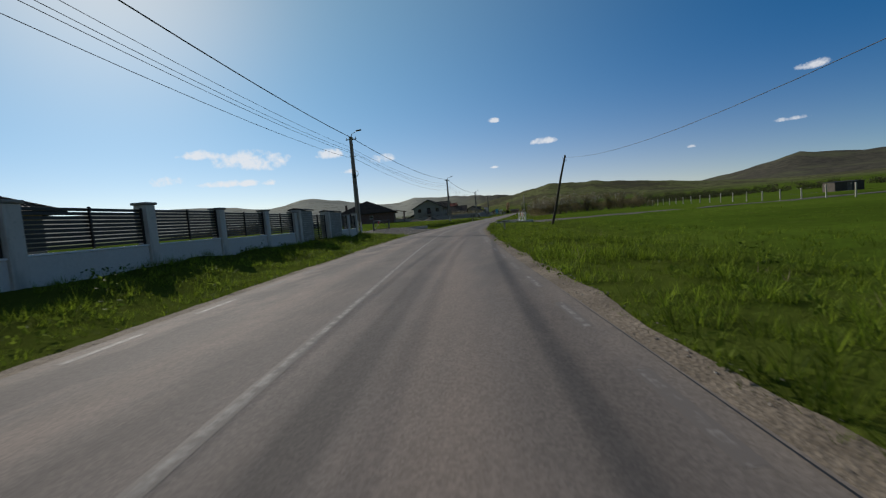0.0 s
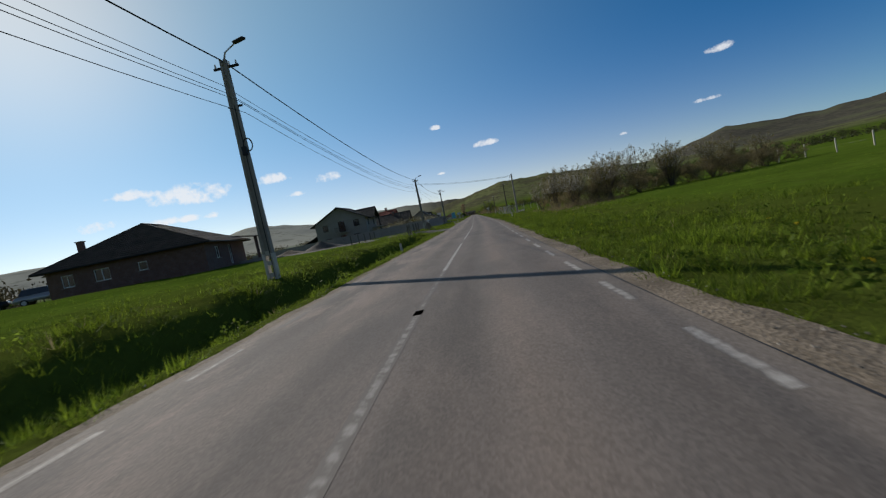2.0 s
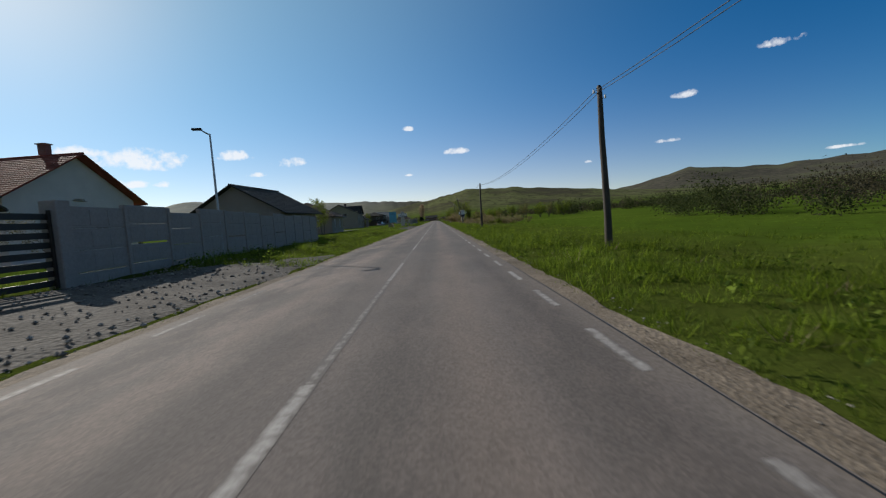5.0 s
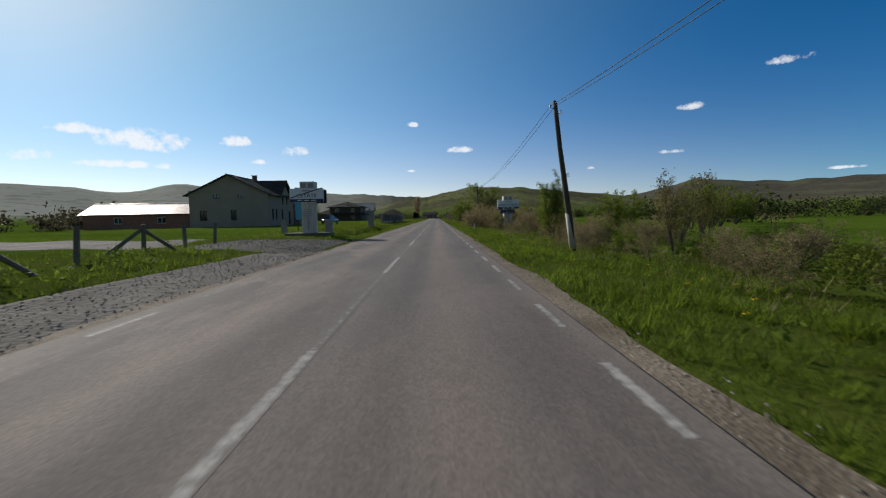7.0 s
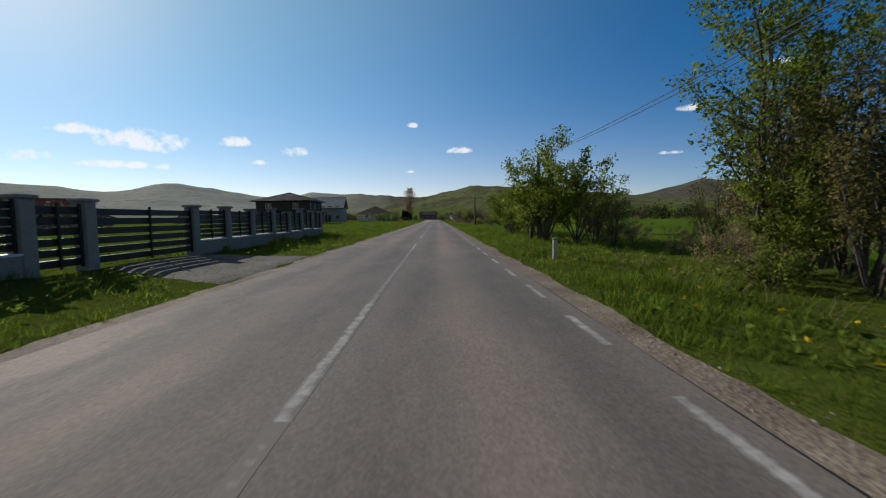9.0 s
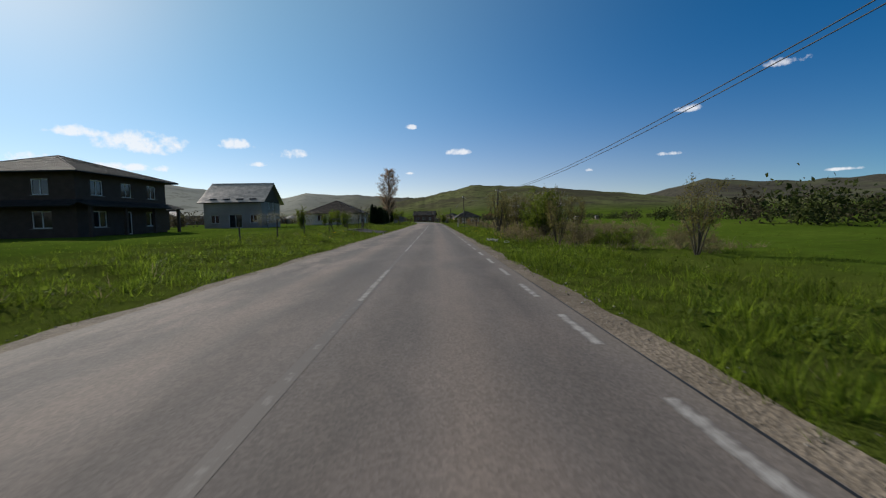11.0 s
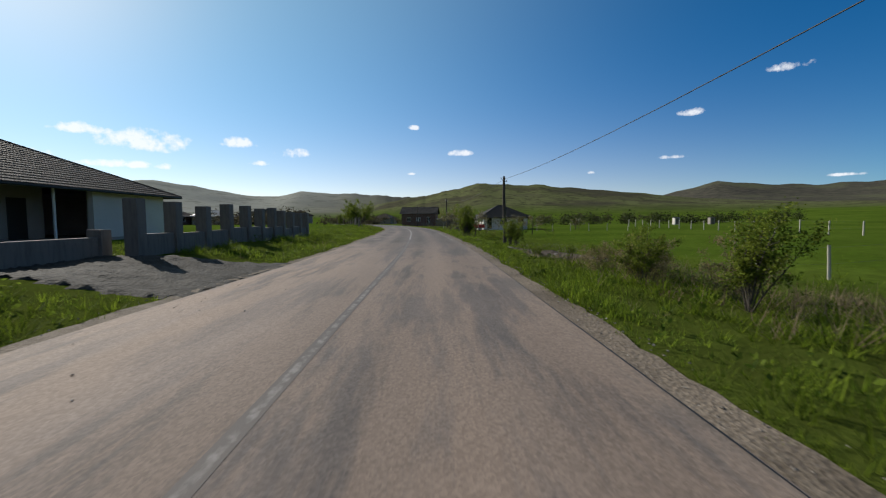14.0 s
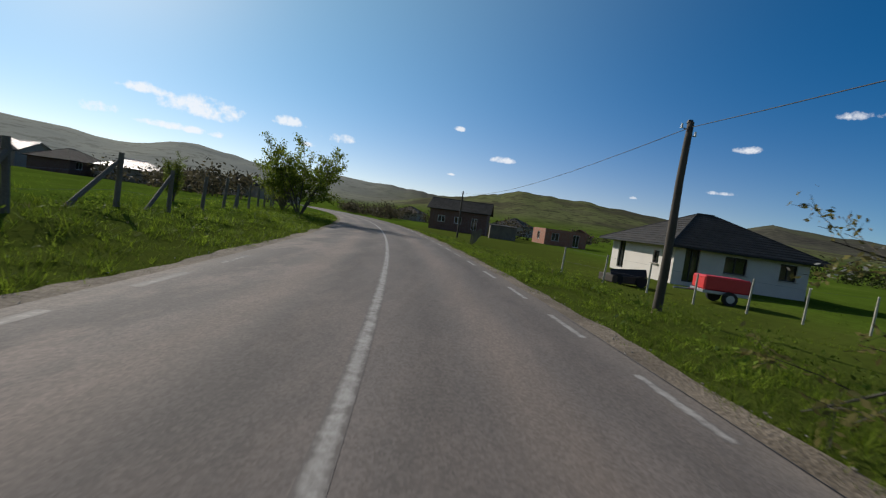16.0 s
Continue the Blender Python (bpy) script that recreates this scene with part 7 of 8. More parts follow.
def litter():
    """Crumpled white sheeting and a plastic hoop thrown into the verge."""
    rnd = random.Random(4)
    for x, y, w, l in ((3.5, 397.3, 0.12, 0.34), (3.56, 396.95, 0.13, 0.28), (3.68, 396.7, 0.1, 0.25)):
        s = thing("torn_sheet", "torn white plastic sheet lying in the verge grass", "litter", (x, y, lz(x, y) + 0.1), rnd.uniform(0, 90), "roadside litter")
        bm = bmesh.new()
        n, m = 9, 5
        grid = [[bm.verts.new((l * (i / n - 0.5) + rnd.uniform(-0.02, 0.02), w * (j / m - 0.5) + rnd.uniform(-0.02, 0.02), 0.06 + rnd.uniform(-0.05, 0.07))) for j in range(m + 1)] for i in range(n + 1)]
        for i in range(n):
            for j in range(m):
                bm.faces.new((grid[i][j], grid[i + 1][j], grid[i + 1][j + 1], grid[i][j + 1]))
        part("sheet", bm, M_SHEET, s, soft=True)
    h = thing("plastic_hoop", "white plastic hoop thrown into the grass", "litter", (4.1, 396.6, lz(4.1, 396.6) + 0.12), 0, "roadside litter")
    bm = bmesh.new()
    for k in range(16):
        a, b2 = 6.283 * k / 16, 6.283 * (k + 1) / 16
        rod((0.1 * math.cos(a), 0.08 * math.sin(a), 0.03 * math.sin(a)), (0.1 * math.cos(b2), 0.08 * math.sin(b2), 0.03 * math.sin(b2)), 0.012, n=6, bm=bm)
    part("hoop", bm, M_SHEET, h)
    s = thing("torn_sheet", "torn white plastic scrap on the muddy entrance", "litter", (-3.0, 412.9, lz(-3.0, 412.9) + 0.02), 30, "roadside litter")
    part("sheet", slab([(-0.09, -0.06, 0.05), (0.08, -0.07, 0.02), (0.1, 0.06, 0.11), (-0.05, 0.05, 0.03)], 0.01), M_SHEET, s)


litter()


# ---- trees and bushes ----
BLOSSOM = plant("blossoming_bush", "tall wild plum bush in white blossom with brownish twigs", "bush", "thicket", 3, 4.7, 0.05, M_LEAF_BROWN, 0.045, 3, 0.13, 0.08, M_BLOSSOM, "thicket bushes", 4)
BLOSSOM2 = plant("blossoming_bush", "tall wild plum bush partly in white blossom", "bush", "thicket", 8, 4.7, 0.05, M_LEAF_BROWN, 0.048, 4, 0.12, 0.09, M_BLOSSOM, "thicket bushes", 2)
GREEN = plant("bush", "green hawthorn bush on the verge", "bush", "bush", 12, 3.4, 0.035, M_LEAF, 0.05, 7, 0.08, 0.09, None, "verge bushes")
GREEN2 = plant("bush", "loose green and yellow bush on the verge", "bush", "thin", 21, 3.4, 0.035, M_LEAF, 0.052, 7, 0.08, 0.1, None, "verge bushes")
BROWN = plant("bush", "brownish budding bush with bare twigs", "bush", "thin", 31, 3.2, 0.03, M_LEAF_BROWN, 0.036, 5, 0.1, 0.08, None, "verge bushes")
SCRUB = plant("low_scrub", "low brown scrub with old dry stalks", "bush", "mound", 41, 1.7, 0.014, M_LEAF_TAN, 0.03, 7, 0.1, 0.08, M_DRY, "low scrub", 7)
WEEDS = plant("low_scrub", "low green shrub spreading over the verge", "bush", "mound", 44, 1.5, 0.012, M_LEAF, 0.05, 5, 0.1, 0.09, None, "low scrub")
TREE = plant("tree", "young multi-stemmed tree with fresh green leaves", "tree", "tree", 52, 7.4, 0.085, M_LEAF, 0.052, 6, 0.12, 0.11, None, "verge trees")
BARE = plant("tree", "young brownish tree only just in bud", "tree", "tree", 55, 6.6, 0.075, M_LEAF_BROWN, 0.03, 1, 0.16, 0.06, None, "verge trees")
SAPLING = plant("tree", "young upright tree with fresh green leaves", "tree", "vase", 61, 4.3, 0.05, M_LEAF, 0.034, 8, 0.07, 0.08, None, "verge trees")
ORCHARD = plant("fruit_tree", "small fruit tree with a crooked trunk and sparse young leaves", "tree", "orchard", 73, 2.7, 0.075, M_LEAF_BROWN, 0.034, 3, 0.1, 0.06, M_BLOSSOM, "orchard trees", 1)
PALE = plant("fruit_tree", "small garden tree in pale blossom", "tree", "orchard", 77, 3.3, 0.06, M_LEAF_BROWN, 0.04, 2, 0.12, 0.07, M_BLOSSOM, "garden trees", 2)

spots = {
    BLOSSOM: [(9.6, 121.5, 0, 1.0), (12.4, 125.5, 70, 1.05), (15.6, 122.5, 140, 1.15), (19.6, 124.8, 200, 1.2), (11.0, 118.6, 260, 0.85), (24.0, 126.0, 20, 1.1), (8.4, 124.6, 310, 0.8)],
    BLOSSOM2: [(8.1, 414.2, 0, 0.72), (9.6, 412.0, 90, 0.8), (9.2, 416.4, 200, 0.8), (11.0, 414.0, 280, 0.85), (10.2, 124.6, 30, 1.0), (13.8, 120.6, 100, 0.95), (17.4, 127.4, 170, 1.2), (22.0, 121.8, 250, 1.1), (27.5, 124.0, 300, 1.0), (31.0, 127.0, 40, 1.0), (13.0, 129.0, 10, 1.1),
               (-13.0, 172.0, 60, 0.75), (-12.0, 178.0, 200, 0.6), (-15.0, 184.0, 120, 0.65), (36, 129, 10, 0.9)],
    GREEN: [(7.6, 482.2, 40, 0.16), (7.9, 484.0, 130, 0.2), (7.2, 485.6, 220, 0.15), (4.6, 481.0, 300, 0.13), (6.9, 480.0, 80, 0.17), (7.0, 402.8, 0, 0.62), (6.3, 337.0, 80, 1.5), (7.2, 342.0, 160, 1.1), (8.2, 338.0, 20, 1.2), (6.4, 348.0, 130, 1.1), (8.0, 353.0, 220, 1.1),  (9.5, 366.0, 30, 0.9), (11.0, 385.0, 220, 0.8), 
            (-13.6, 549.5, 0, 1.5), (-15.6, 551.5, 90, 1.25), (8.6, 324.4, 50, 0.8), (5.0, 474.0, 60, 0.35), (10.0, 281.0, 10, 0.75), (27, 287, 70, 1.1), (36, 298, 160, 1.2), (14.5, 279.0, 200, 0.95)],
    GREEN2: [(3.4, 500.2, 0, 0.78), (3.6, 500.4, 130, 0.5), (3.2, 500.5, 250, 0.42), (4.9, 488.6, 20, 0.45), (5.3, 489.0, 120, 0.4), (5.9, 338.6, 40, 0.95), (6.2, 345.5, 150, 1.0), (6.8, 350.0, 220, 0.95), (7.5, 356.0, 300, 0.8), (7.3, 403.2, 20, 0.85), (5.4, 471.5, 100, 0.45), 
             (12.0, 300.0, 20, 0.85), (16.0, 305.0, 100, 0.95), (-12.6, 441.0, 0, 0.75), (-14.6, 445.0, 100, 0.8), (-10.8, 437.0, 190, 0.6), (13.0, 348.0, 60, 0.9), (18.0, 275, 0, 1.0), (-17.5, 453.0, 210, 0.7)],
    BROWN: [(7.9, 334.6, 20, 0.78), (8.9, 334.9, 110, 0.7), (8.4, 322.6, 30, 1.0), (9.4, 323.8, 120, 1.5), (10.2, 325.0, 210, 1.5), (9.0, 325.4, 300, 1.35), (10.8, 322.8, 70, 1.3), (5.8, 410.5, 0, 1.0), (6.4, 411.2, 120, 0.9), (8.0, 415.6, 200, 1.1), (10.8, 408.0, 250, 0.8), (6.4, 397.0, 60, 0.7), (7.8, 417.5, 10, 0.95), (9.4, 414.0, 70, 1.0),
            (11.0, 331.0, 10, 0.9), (9.0, 379.0, 0, 0.8), (10.0, 393.0, 90, 0.85), (17.0, 330.0, 140, 1.0), (14, 268, 30, 0.8), (7.6, 270.5, 10, 0.5), (9.4, 262.4, 60, 0.95), (22, 283, 30, 1.2), (24, 290, 130, 1.2), (31, 294, 230, 1.3)],
    SCRUB: [(5.2, 474.0, 0, 0.55), (6.7, 449.7, 50, 0.8), (7.4, 450.6, 150, 0.75), (8.6, 431.0, 20, 0.8), (9.6, 436.0, 100, 0.9), (5.7, 475.4, 90, 0.6), (6.3, 473.0, 200, 0.7), (5.4, 477.0, 280, 0.5), (5.0, 399.4, 30, 0.55), (4.7, 400.6, 150, 0.45), (5.5, 398.4, 260, 0.5), (4.9, 291.0, 20, 1.2), (5.6, 292.6, 120, 1.5), (6.4, 294.4, 200, 1.6), (5.2, 295.2, 280, 1.2), (5.0, 293.4, 60, 1.25), (6.0, 290.5, 0, 1.0), (7.4, 291.8, 60, 1.15), (8.6, 290.0, 130, 1.2), (6.3, 293.6, 200, 1.05), (8.0, 294.8, 250, 1.2), (9.8, 293.4, 310, 1.25), (6.6, 296.6, 20, 1.0), (8.4, 298.2, 90, 1.1), (10.6, 297.0, 170, 1.2), (12.0, 294.0, 30, 1.2),
            (6.2, 299.8, 220, 0.8), (7.0, 255.0, 0, 0.6), (8.6, 258.4, 70, 0.7), (6.8, 266.8, 140, 0.6), (8.4, 268.8, 200, 0.65), (6.4, 278.4, 30, 0.5), (9.2, 277.6, 90, 0.7), (6.2, 250.4, 120, 0.5), (8.8, 246.0, 10, 0.7), (6.9, 241.0, 60, 0.55),
            (8.0, 274.6, 10, 0.6), (7.2, 306.8, 110, 0.6), (8.6, 310.0, 10, 0.7), (6.9, 316.0, 200, 0.55), (7.2, 402.4, 40, 0.6), (6.6, 404.6, 160, 0.5), (7.6, 421.0, 60, 0.6), (8.0, 426.6, 160, 0.6), (7.0, 438.6, 250, 0.5), (7.6, 444.0, 20, 0.6), (6.9, 448.6, 70, 0.5),
            (7.4, 284.2, 10, 0.7), (9.0, 285.6, 32, 0.9)]
    + [(9.0 + 1.15 * k, 120.0 + 0.25 * k + random.Random(k).uniform(-2.5, 2.5), 47 * k, random.Random(k + 3).uniform(1.0, 1.7)) for k in range(26)]
    + [(6.0 + random.Random(k + 41).uniform(0, 1.2), 286.5 + 1.0 * k, 47 * k, random.Random(k + 61).uniform(0.4, 0.65)) for k in range(16)]
    + [(random.Random(k).uniform(5.6, 13), 288.5 + 0.42 * k, 47 * k, random.Random(k + 50).uniform(0.9, 1.45)) for k in range(30)]
    + [(random.Random(k + 9).uniform(7.0, 16), 240 + 1.15 * k, 31 * k, random.Random(k + 70).uniform(0.5, 0.95)) for k in range(40)]
    + [(random.Random(k + 19).uniform(7.5, 15), 306 + 1.5 * k, 71 * k, random.Random(k + 90).uniform(0.5, 0.9)) for k in range(24)]
    + [(random.Random(k + 29).uniform(7.0, 14), 394 + 1.3 * k, 53 * k, random.Random(k + 33).uniform(0.45, 0.85)) for k in range(44)],
    BARE: [(-12.0, 466.5, 40, 0.62), (-13.6, 463.4, 130, 0.68), (-13.0, 470.5, 250, 0.6), (11.0, 326.4, 0, 1.0), (11.6, 328.2, 90, 0.8), (10.4, 322.4, 200, 0.85)],
    WEEDS: [(-9.6, 447.6, 0, 0.5), (-10.6, 448.4, 70, 0.55), (-11.6, 449.0, 140, 0.5), (-8.9, 446.6, 210, 0.38), (-12.8, 449.6, 280, 0.55), (-5.4, 512.6, 10, 0.26), (-6.2, 513.6, 80, 0.3), (-5.0, 514.8, 150, 0.22), (-6.8, 512.0, 220, 0.28), (-5.2, 455.6, 0, 0.5), (-4.6, 457.0, 70, 0.42), (-4.4, 460.2, 150, 0.36), (-4.9, 462.6, 200, 0.4), (-5.0, 453.4, 260, 0.5), (4.9, 455.0, 0, 0.4), (5.2, 468.6, 80, 0.45)]
    + [(random.Random(k + 81).uniform(6.6, 10), 287.5 + 0.9 * k, 43 * k, random.Random(k + 82).uniform(0.75, 1.25)) for k in range(14)]
    + [(random.Random(k + 5).uniform(6.4, 14), 300.5 + 1.0 * k, 61 * k, random.Random(k + 12).uniform(0.55, 1.0)) for k in range(24)]
    + [(random.Random(k + 6).uniform(7.4, 16), 241 + 1.6 * k, 37 * k, random.Random(k + 14).uniform(0.4, 0.8)) for k in range(30)]
    + [(random.Random(k + 7).uniform(7.0, 12), 396 + 1.7 * k, 23 * k, random.Random(k + 15).uniform(0.35, 0.7)) for k in range(30)],
    TREE: [(8.75, 325.4, 0, 1.0), (10.8, 326.6, 140, 0.92),  (-13.5, 233.0, 30, 0.65), (-24.0, 338.0, 100, 0.7), (12.0, 371.0, 60, 0.7)],
    SAPLING: [(8.0, 273.3, 0, 0.98), (-13.0, 425.0, 30, 0.6), (-9.6, 430.5, 90, 0.5), (-15.0, 539.0, 60, 0.5)],
    ORCHARD: [(4.6, 506.0, 0, 0.9), (3.8, 519.7, 70, 1.22), (2.9, 524.2, 150, 1.0), (9.4, 512.6, 210, 0.9), (12.5, 518.0, 300, 0.9), (25.0, 541.0, 20, 0.8)],
    PALE: [(-14.0, 450.0, 0, 0.85), (-10.4, 175.6, 40, 1.0), (-11.6, 178.0, 140, 0.95), (-9.8, 173.0, 260, 0.8), (-11.4, 446.0, 90, 0.7), (-16.5, 438.0, 190, 0.8), (-9.8, 466.0, 40, 0.9), (-19.0, 175.0, 10, 1.0), (-17.0, 180.0, 120, 1.1), (-21.0, 184.0, 220, 0.9), (-16.0, 196.0, 60, 0.8), (-18.0, 429.0, 200, 0.7), (-22.0, 447.0, 20, 0.8)],
}
for model, places in spots.items():
    for k, (x, y, turn, sc) in enumerate(places):
        (set_plant if k == 0 else more)(model, x, y, turn, sc)

POPLAR = plant("poplar", "tall poplar with an airy crown of coppery young leaves", "tree", "poplar", 90, 11.6, 0.15, M_COPPER, 0.045, 7, 0.1, 0.15)
set_plant(POPLAR, -8.4, 469.8, 20)


def thuja(seed, h, r, loose=0.07):
    """A narrow evergreen: a thin stem and dense upright sprays."""
    rnd = np.random.RandomState(seed)
    t = thing("thuja", "dark narrow thuja of a garden row", "tree", group="thuja row")
    part("trunk", rod((0, 0, -0.1), (0, 0, h * 0.8), 0.06, 0.02, 7), M_BARK, t)
    n = 700
    z = rnd.uniform(0.14, 1, n) ** 0.9
    rad = r * np.clip(1.02 - z, 0.02, 1) ** 0.62 * np.minimum(1, 0.45 + z * 2.2) * rnd.uniform(0.8, 1.06, n)
    a = rnd.uniform(0, 6.283, n)
    c = np.stack([rad * np.cos(a), rad * np.sin(a), z * h], -1)
    me = leaf_mesh("crown", [tuple(v) for v in c], 0.05, rnd, 16, loose, 1.8)
    me.materials.append(M_CEDAR)
    piece("crown", me, t, Matrix())
    return t


CEDAR = thuja(5, 2.9, 0.43)
CEDAR2 = thuja(9, 2.5, 0.38)
SPRUCE = thuja(13, 3.0, 0.95, 0.15)
rows = [(CEDAR, -9.15, 450.6, 1.15), (CEDAR2, -8.6, 450.7, 1.18), (CEDAR, -8.05, 450.8, 1.0), (CEDAR2, -7.55, 450.95, 1.02), (SPRUCE, -8.7, 458.4, 0.95), (CEDAR, -8.6, 459.8, 0.98), (SPRUCE, -8.5, 461.0, 0.86),
        (CEDAR2, -8.45, 462.0, 1.1), (SPRUCE, -8.4, 463.5, 0.8), (CEDAR2, -8.4, 465.0, 1.0), (CEDAR2, -8.0, 470.6, 1.0)]
seen = set()
for k, (src, x, y, sc) in enumerate(rows):
    (more if src in seen else set_plant)(src, x, y, 40 * k, sc)
    seen.add(src)


def far_woods(name, label, spots, size, material, seed, per=46, spread_=1.5):
    """Far hedges and copses: clumps of leaves with gaps, uneven in height."""
    rnd = np.random.RandomState(seed)
    centres = []
    for x, y, h in spots:
        z = lz(x, y)
        for _ in range(5):
            a, r = rnd.uniform(0, 6.283), rnd.uniform(0, 0.45) * h
            centres.append((x + r * math.cos(a), y + r * math.sin(a), z + h * rnd.uniform(0.15, 0.85)))
    me = leaf_mesh(name, centres, size, rnd, per, spread_, 0.8)
    me.materials.append(material)
    return tagged(new(name, me), label, "woods", kind="stuff")


def line_of(p, q, n, h, seed, wild=3.0):
    r = random.Random(seed)
    out = []
    for k in range(n):
        t = (k + r.uniform(-0.4, 0.4)) / n
        out.append((p[0] + (q[0] - p[0]) * t + r.uniform(-wild, wild), p[1] + (q[1] - p[1]) * t + r.uniform(-wild, wild), h * r.uniform(0.5, 1.2)))
    return out


far_woods("field_hedge", "rough green hedge across the meadow", line_of((34, 190), (120, 262), 46, 3.6, 1) + line_of((22, 205), (40, 250), 16, 2.6, 2), 0.11, M_FAR_GREEN, 34, 120, 0.8)
far_woods("field_hedge", "brownish budding hedge across the meadow", line_of((28, 212), (110, 275), 34, 3.6, 11, 5), 0.1, M_FAR_BROWN, 35, 120, 0.8)
far_woods("far_hedge", "far green hedges beyond the meadow",
          line_of((60, 270), (260, 330), 60, 4.5, 3, 6) + line_of((45, 330), (190, 380), 50, 4.2, 4, 5)
          + line_of((34, 420), (170, 470), 50, 4.0, 5, 4) + line_of((60, 500), (240, 560), 54, 4.2, 6, 6) + line_of((30, 600), (150, 640), 50, 3.6, 7, 5) + line_of((90, 40), (160, 200), 30, 5.0, 8, 6)
          + line_of((40, 300), (46, 340), 12, 3.6, 9), 0.3, M_FAR_GREEN, 4, 32, 0.9)
far_woods("far_hedge", "far brownish budding copses beyond the meadow",
          line_of((70, 285), (250, 345), 46, 5.0, 12, 8) + line_of((50, 345), (190, 392), 40, 4.4, 13, 6) + line_of((40, 432), (180, 480), 40, 4.2, 14, 6)
          + line_of((70, 515), (240, 575), 44, 4.4, 15, 8) + line_of((-40, 660), (120, 700), 60, 4.4, 16, 8) + line_of((-10, 622), (20, 615), 10, 3.0, 17, 4), 0.3, M_FAR_BROWN, 5, 32, 0.9)
far_woods("far_hedge", "far hedges and orchards beyond the gardens",
          line_of((-60, 120), (-150, 190), 40, 3.4, 21, 6) + line_of((-50, 240), (-160, 250), 40, 3.6, 22, 6) + line_of((-55, 300), (-60, 380), 30, 3.4, 23, 6) + line_of((-60, 390), (-140, 430), 36, 3.8, 24, 6)
          + line_of((-50, 490), (-120, 520), 36, 3.2, 25, 5) + line_of((-30, 575), (-110, 640), 46, 3.2, 26, 6) + line_of((-60, 640), (-200, 700), 46, 4.2, 27, 8) + line_of((-100, 330), (-260, 420), 50, 4.5, 28, 10)
          + line_of((-22, 640), (-60, 720), 30, 3.6, 29, 5) + line_of((-44, 585), (-60, 610), 12, 3.2, 30, 3), 0.3, M_FAR_BROWN, 6, 32, 0.9)


# ---- grass ----
def grass(name, label, patches, seed, material, blades=7):
    """Tussocks of blades that lean outwards, tall on the hummocks and thin between them. patches: y from, y to, d from, d to, tussocks a square metre, height."""
    rnd = np.random.RandomState(seed)
    xs, ys, hs = [], [], []
    for y0, y1, d0, d1, dense, h in patches:
        n = int((y1 - y0) * abs(d1 - d0) * dense)
        y = rnd.uniform(y0, y1, n)
        d = rnd.uniform(min(d0, d1), max(d0, d1), n)
        x = xc(y) + d + np.where(d > 0, extra(y), 0.0)
        lush = 0.5 + 0.5 * hummock(x, y) + 0.22 * np.sin(y * 0.83 + 1.9 * np.sin(d * 1.1)) + 0.15 * np.sin(y * 5.3 + 2.0 * np.sin(d * 4.1))
        keep = rnd.uniform(0, 1, n) < 0.4 + 0.6 * lush
        keep &= ~bare(x, y)
        xs.append(x[keep]), ys.append(y[keep]), hs.append((h * rnd.uniform(0.5, 1.25, n) * (0.38 + 0.95 * np.clip(lush, 0, 1.2)))[keep])
    x, y, h = np.concatenate(xs), np.concatenate(ys), np.concatenate(hs)
    z = land(x, y) - 0.02
    wide = rnd.uniform(0.35, 0.75, len(x)) * np.maximum(h, 0.1)
    x, y, z, h, wide = (np.repeat(v, blades) for v in (x, y, z, h, wide))
    n = len(x)
    a = rnd.uniform(0, 6.283, n)
    out = np.sqrt(rnd.uniform(0, 1, n))
    ca, sa = np.cos(a), np.sin(a)
    bx, by = x + ca * out * wide * 0.55, y + sa * out * wide * 0.55
    a = a + rnd.normal(0, 0.6, n)
    ca, sa = np.cos(a), np.sin(a)
    lean = (0.2 + 0.9 * out) * h * rnd.uniform(0.5, 1.1, n)
    w = 0.007 + 0.03 * np.minimum(h, 0.3) * rnd.uniform(0.5, 1.3, n)
    hh = h * rnd.uniform(0.65, 1.1, n) * (1.1 - 0.5 * out)
    base1 = np.stack([bx - sa * w / 2, by + ca * w / 2, z], -1)
    base2 = np.stack([bx + sa * w / 2, by - ca * w / 2, z], -1)
    tip = np.stack([bx + ca * lean, by + sa * lean, z + hh], -1)
    verts = np.stack([base1, base2, tip], 1).reshape(-1, 3)
    me = bpy.data.meshes.new(name)
    me.vertices.add(3 * n), me.loops.add(3 * n), me.polygons.add(n)
    me.vertices.foreach_set("co", verts.ravel())
    me.loops.foreach_set("vertex_index", np.arange(3 * n))
    me.polygons.foreach_set("loop_start", np.arange(0, 3 * n, 3))
    me.polygons.foreach_set("loop_total", np.full(n, 3))
    me.update(calc_edges=True)
    me.materials.append(material)
    return tagged(new(name, me), label, "grass", kind="stuff")


def bare(x, y):
    out = np.zeros(len(x), bool)
    for x0, x1, y0, y1 in OPEN_GROUND:
        out |= (x > x0) & (x < x1) & (y > y0) & (y < y1)
    return out


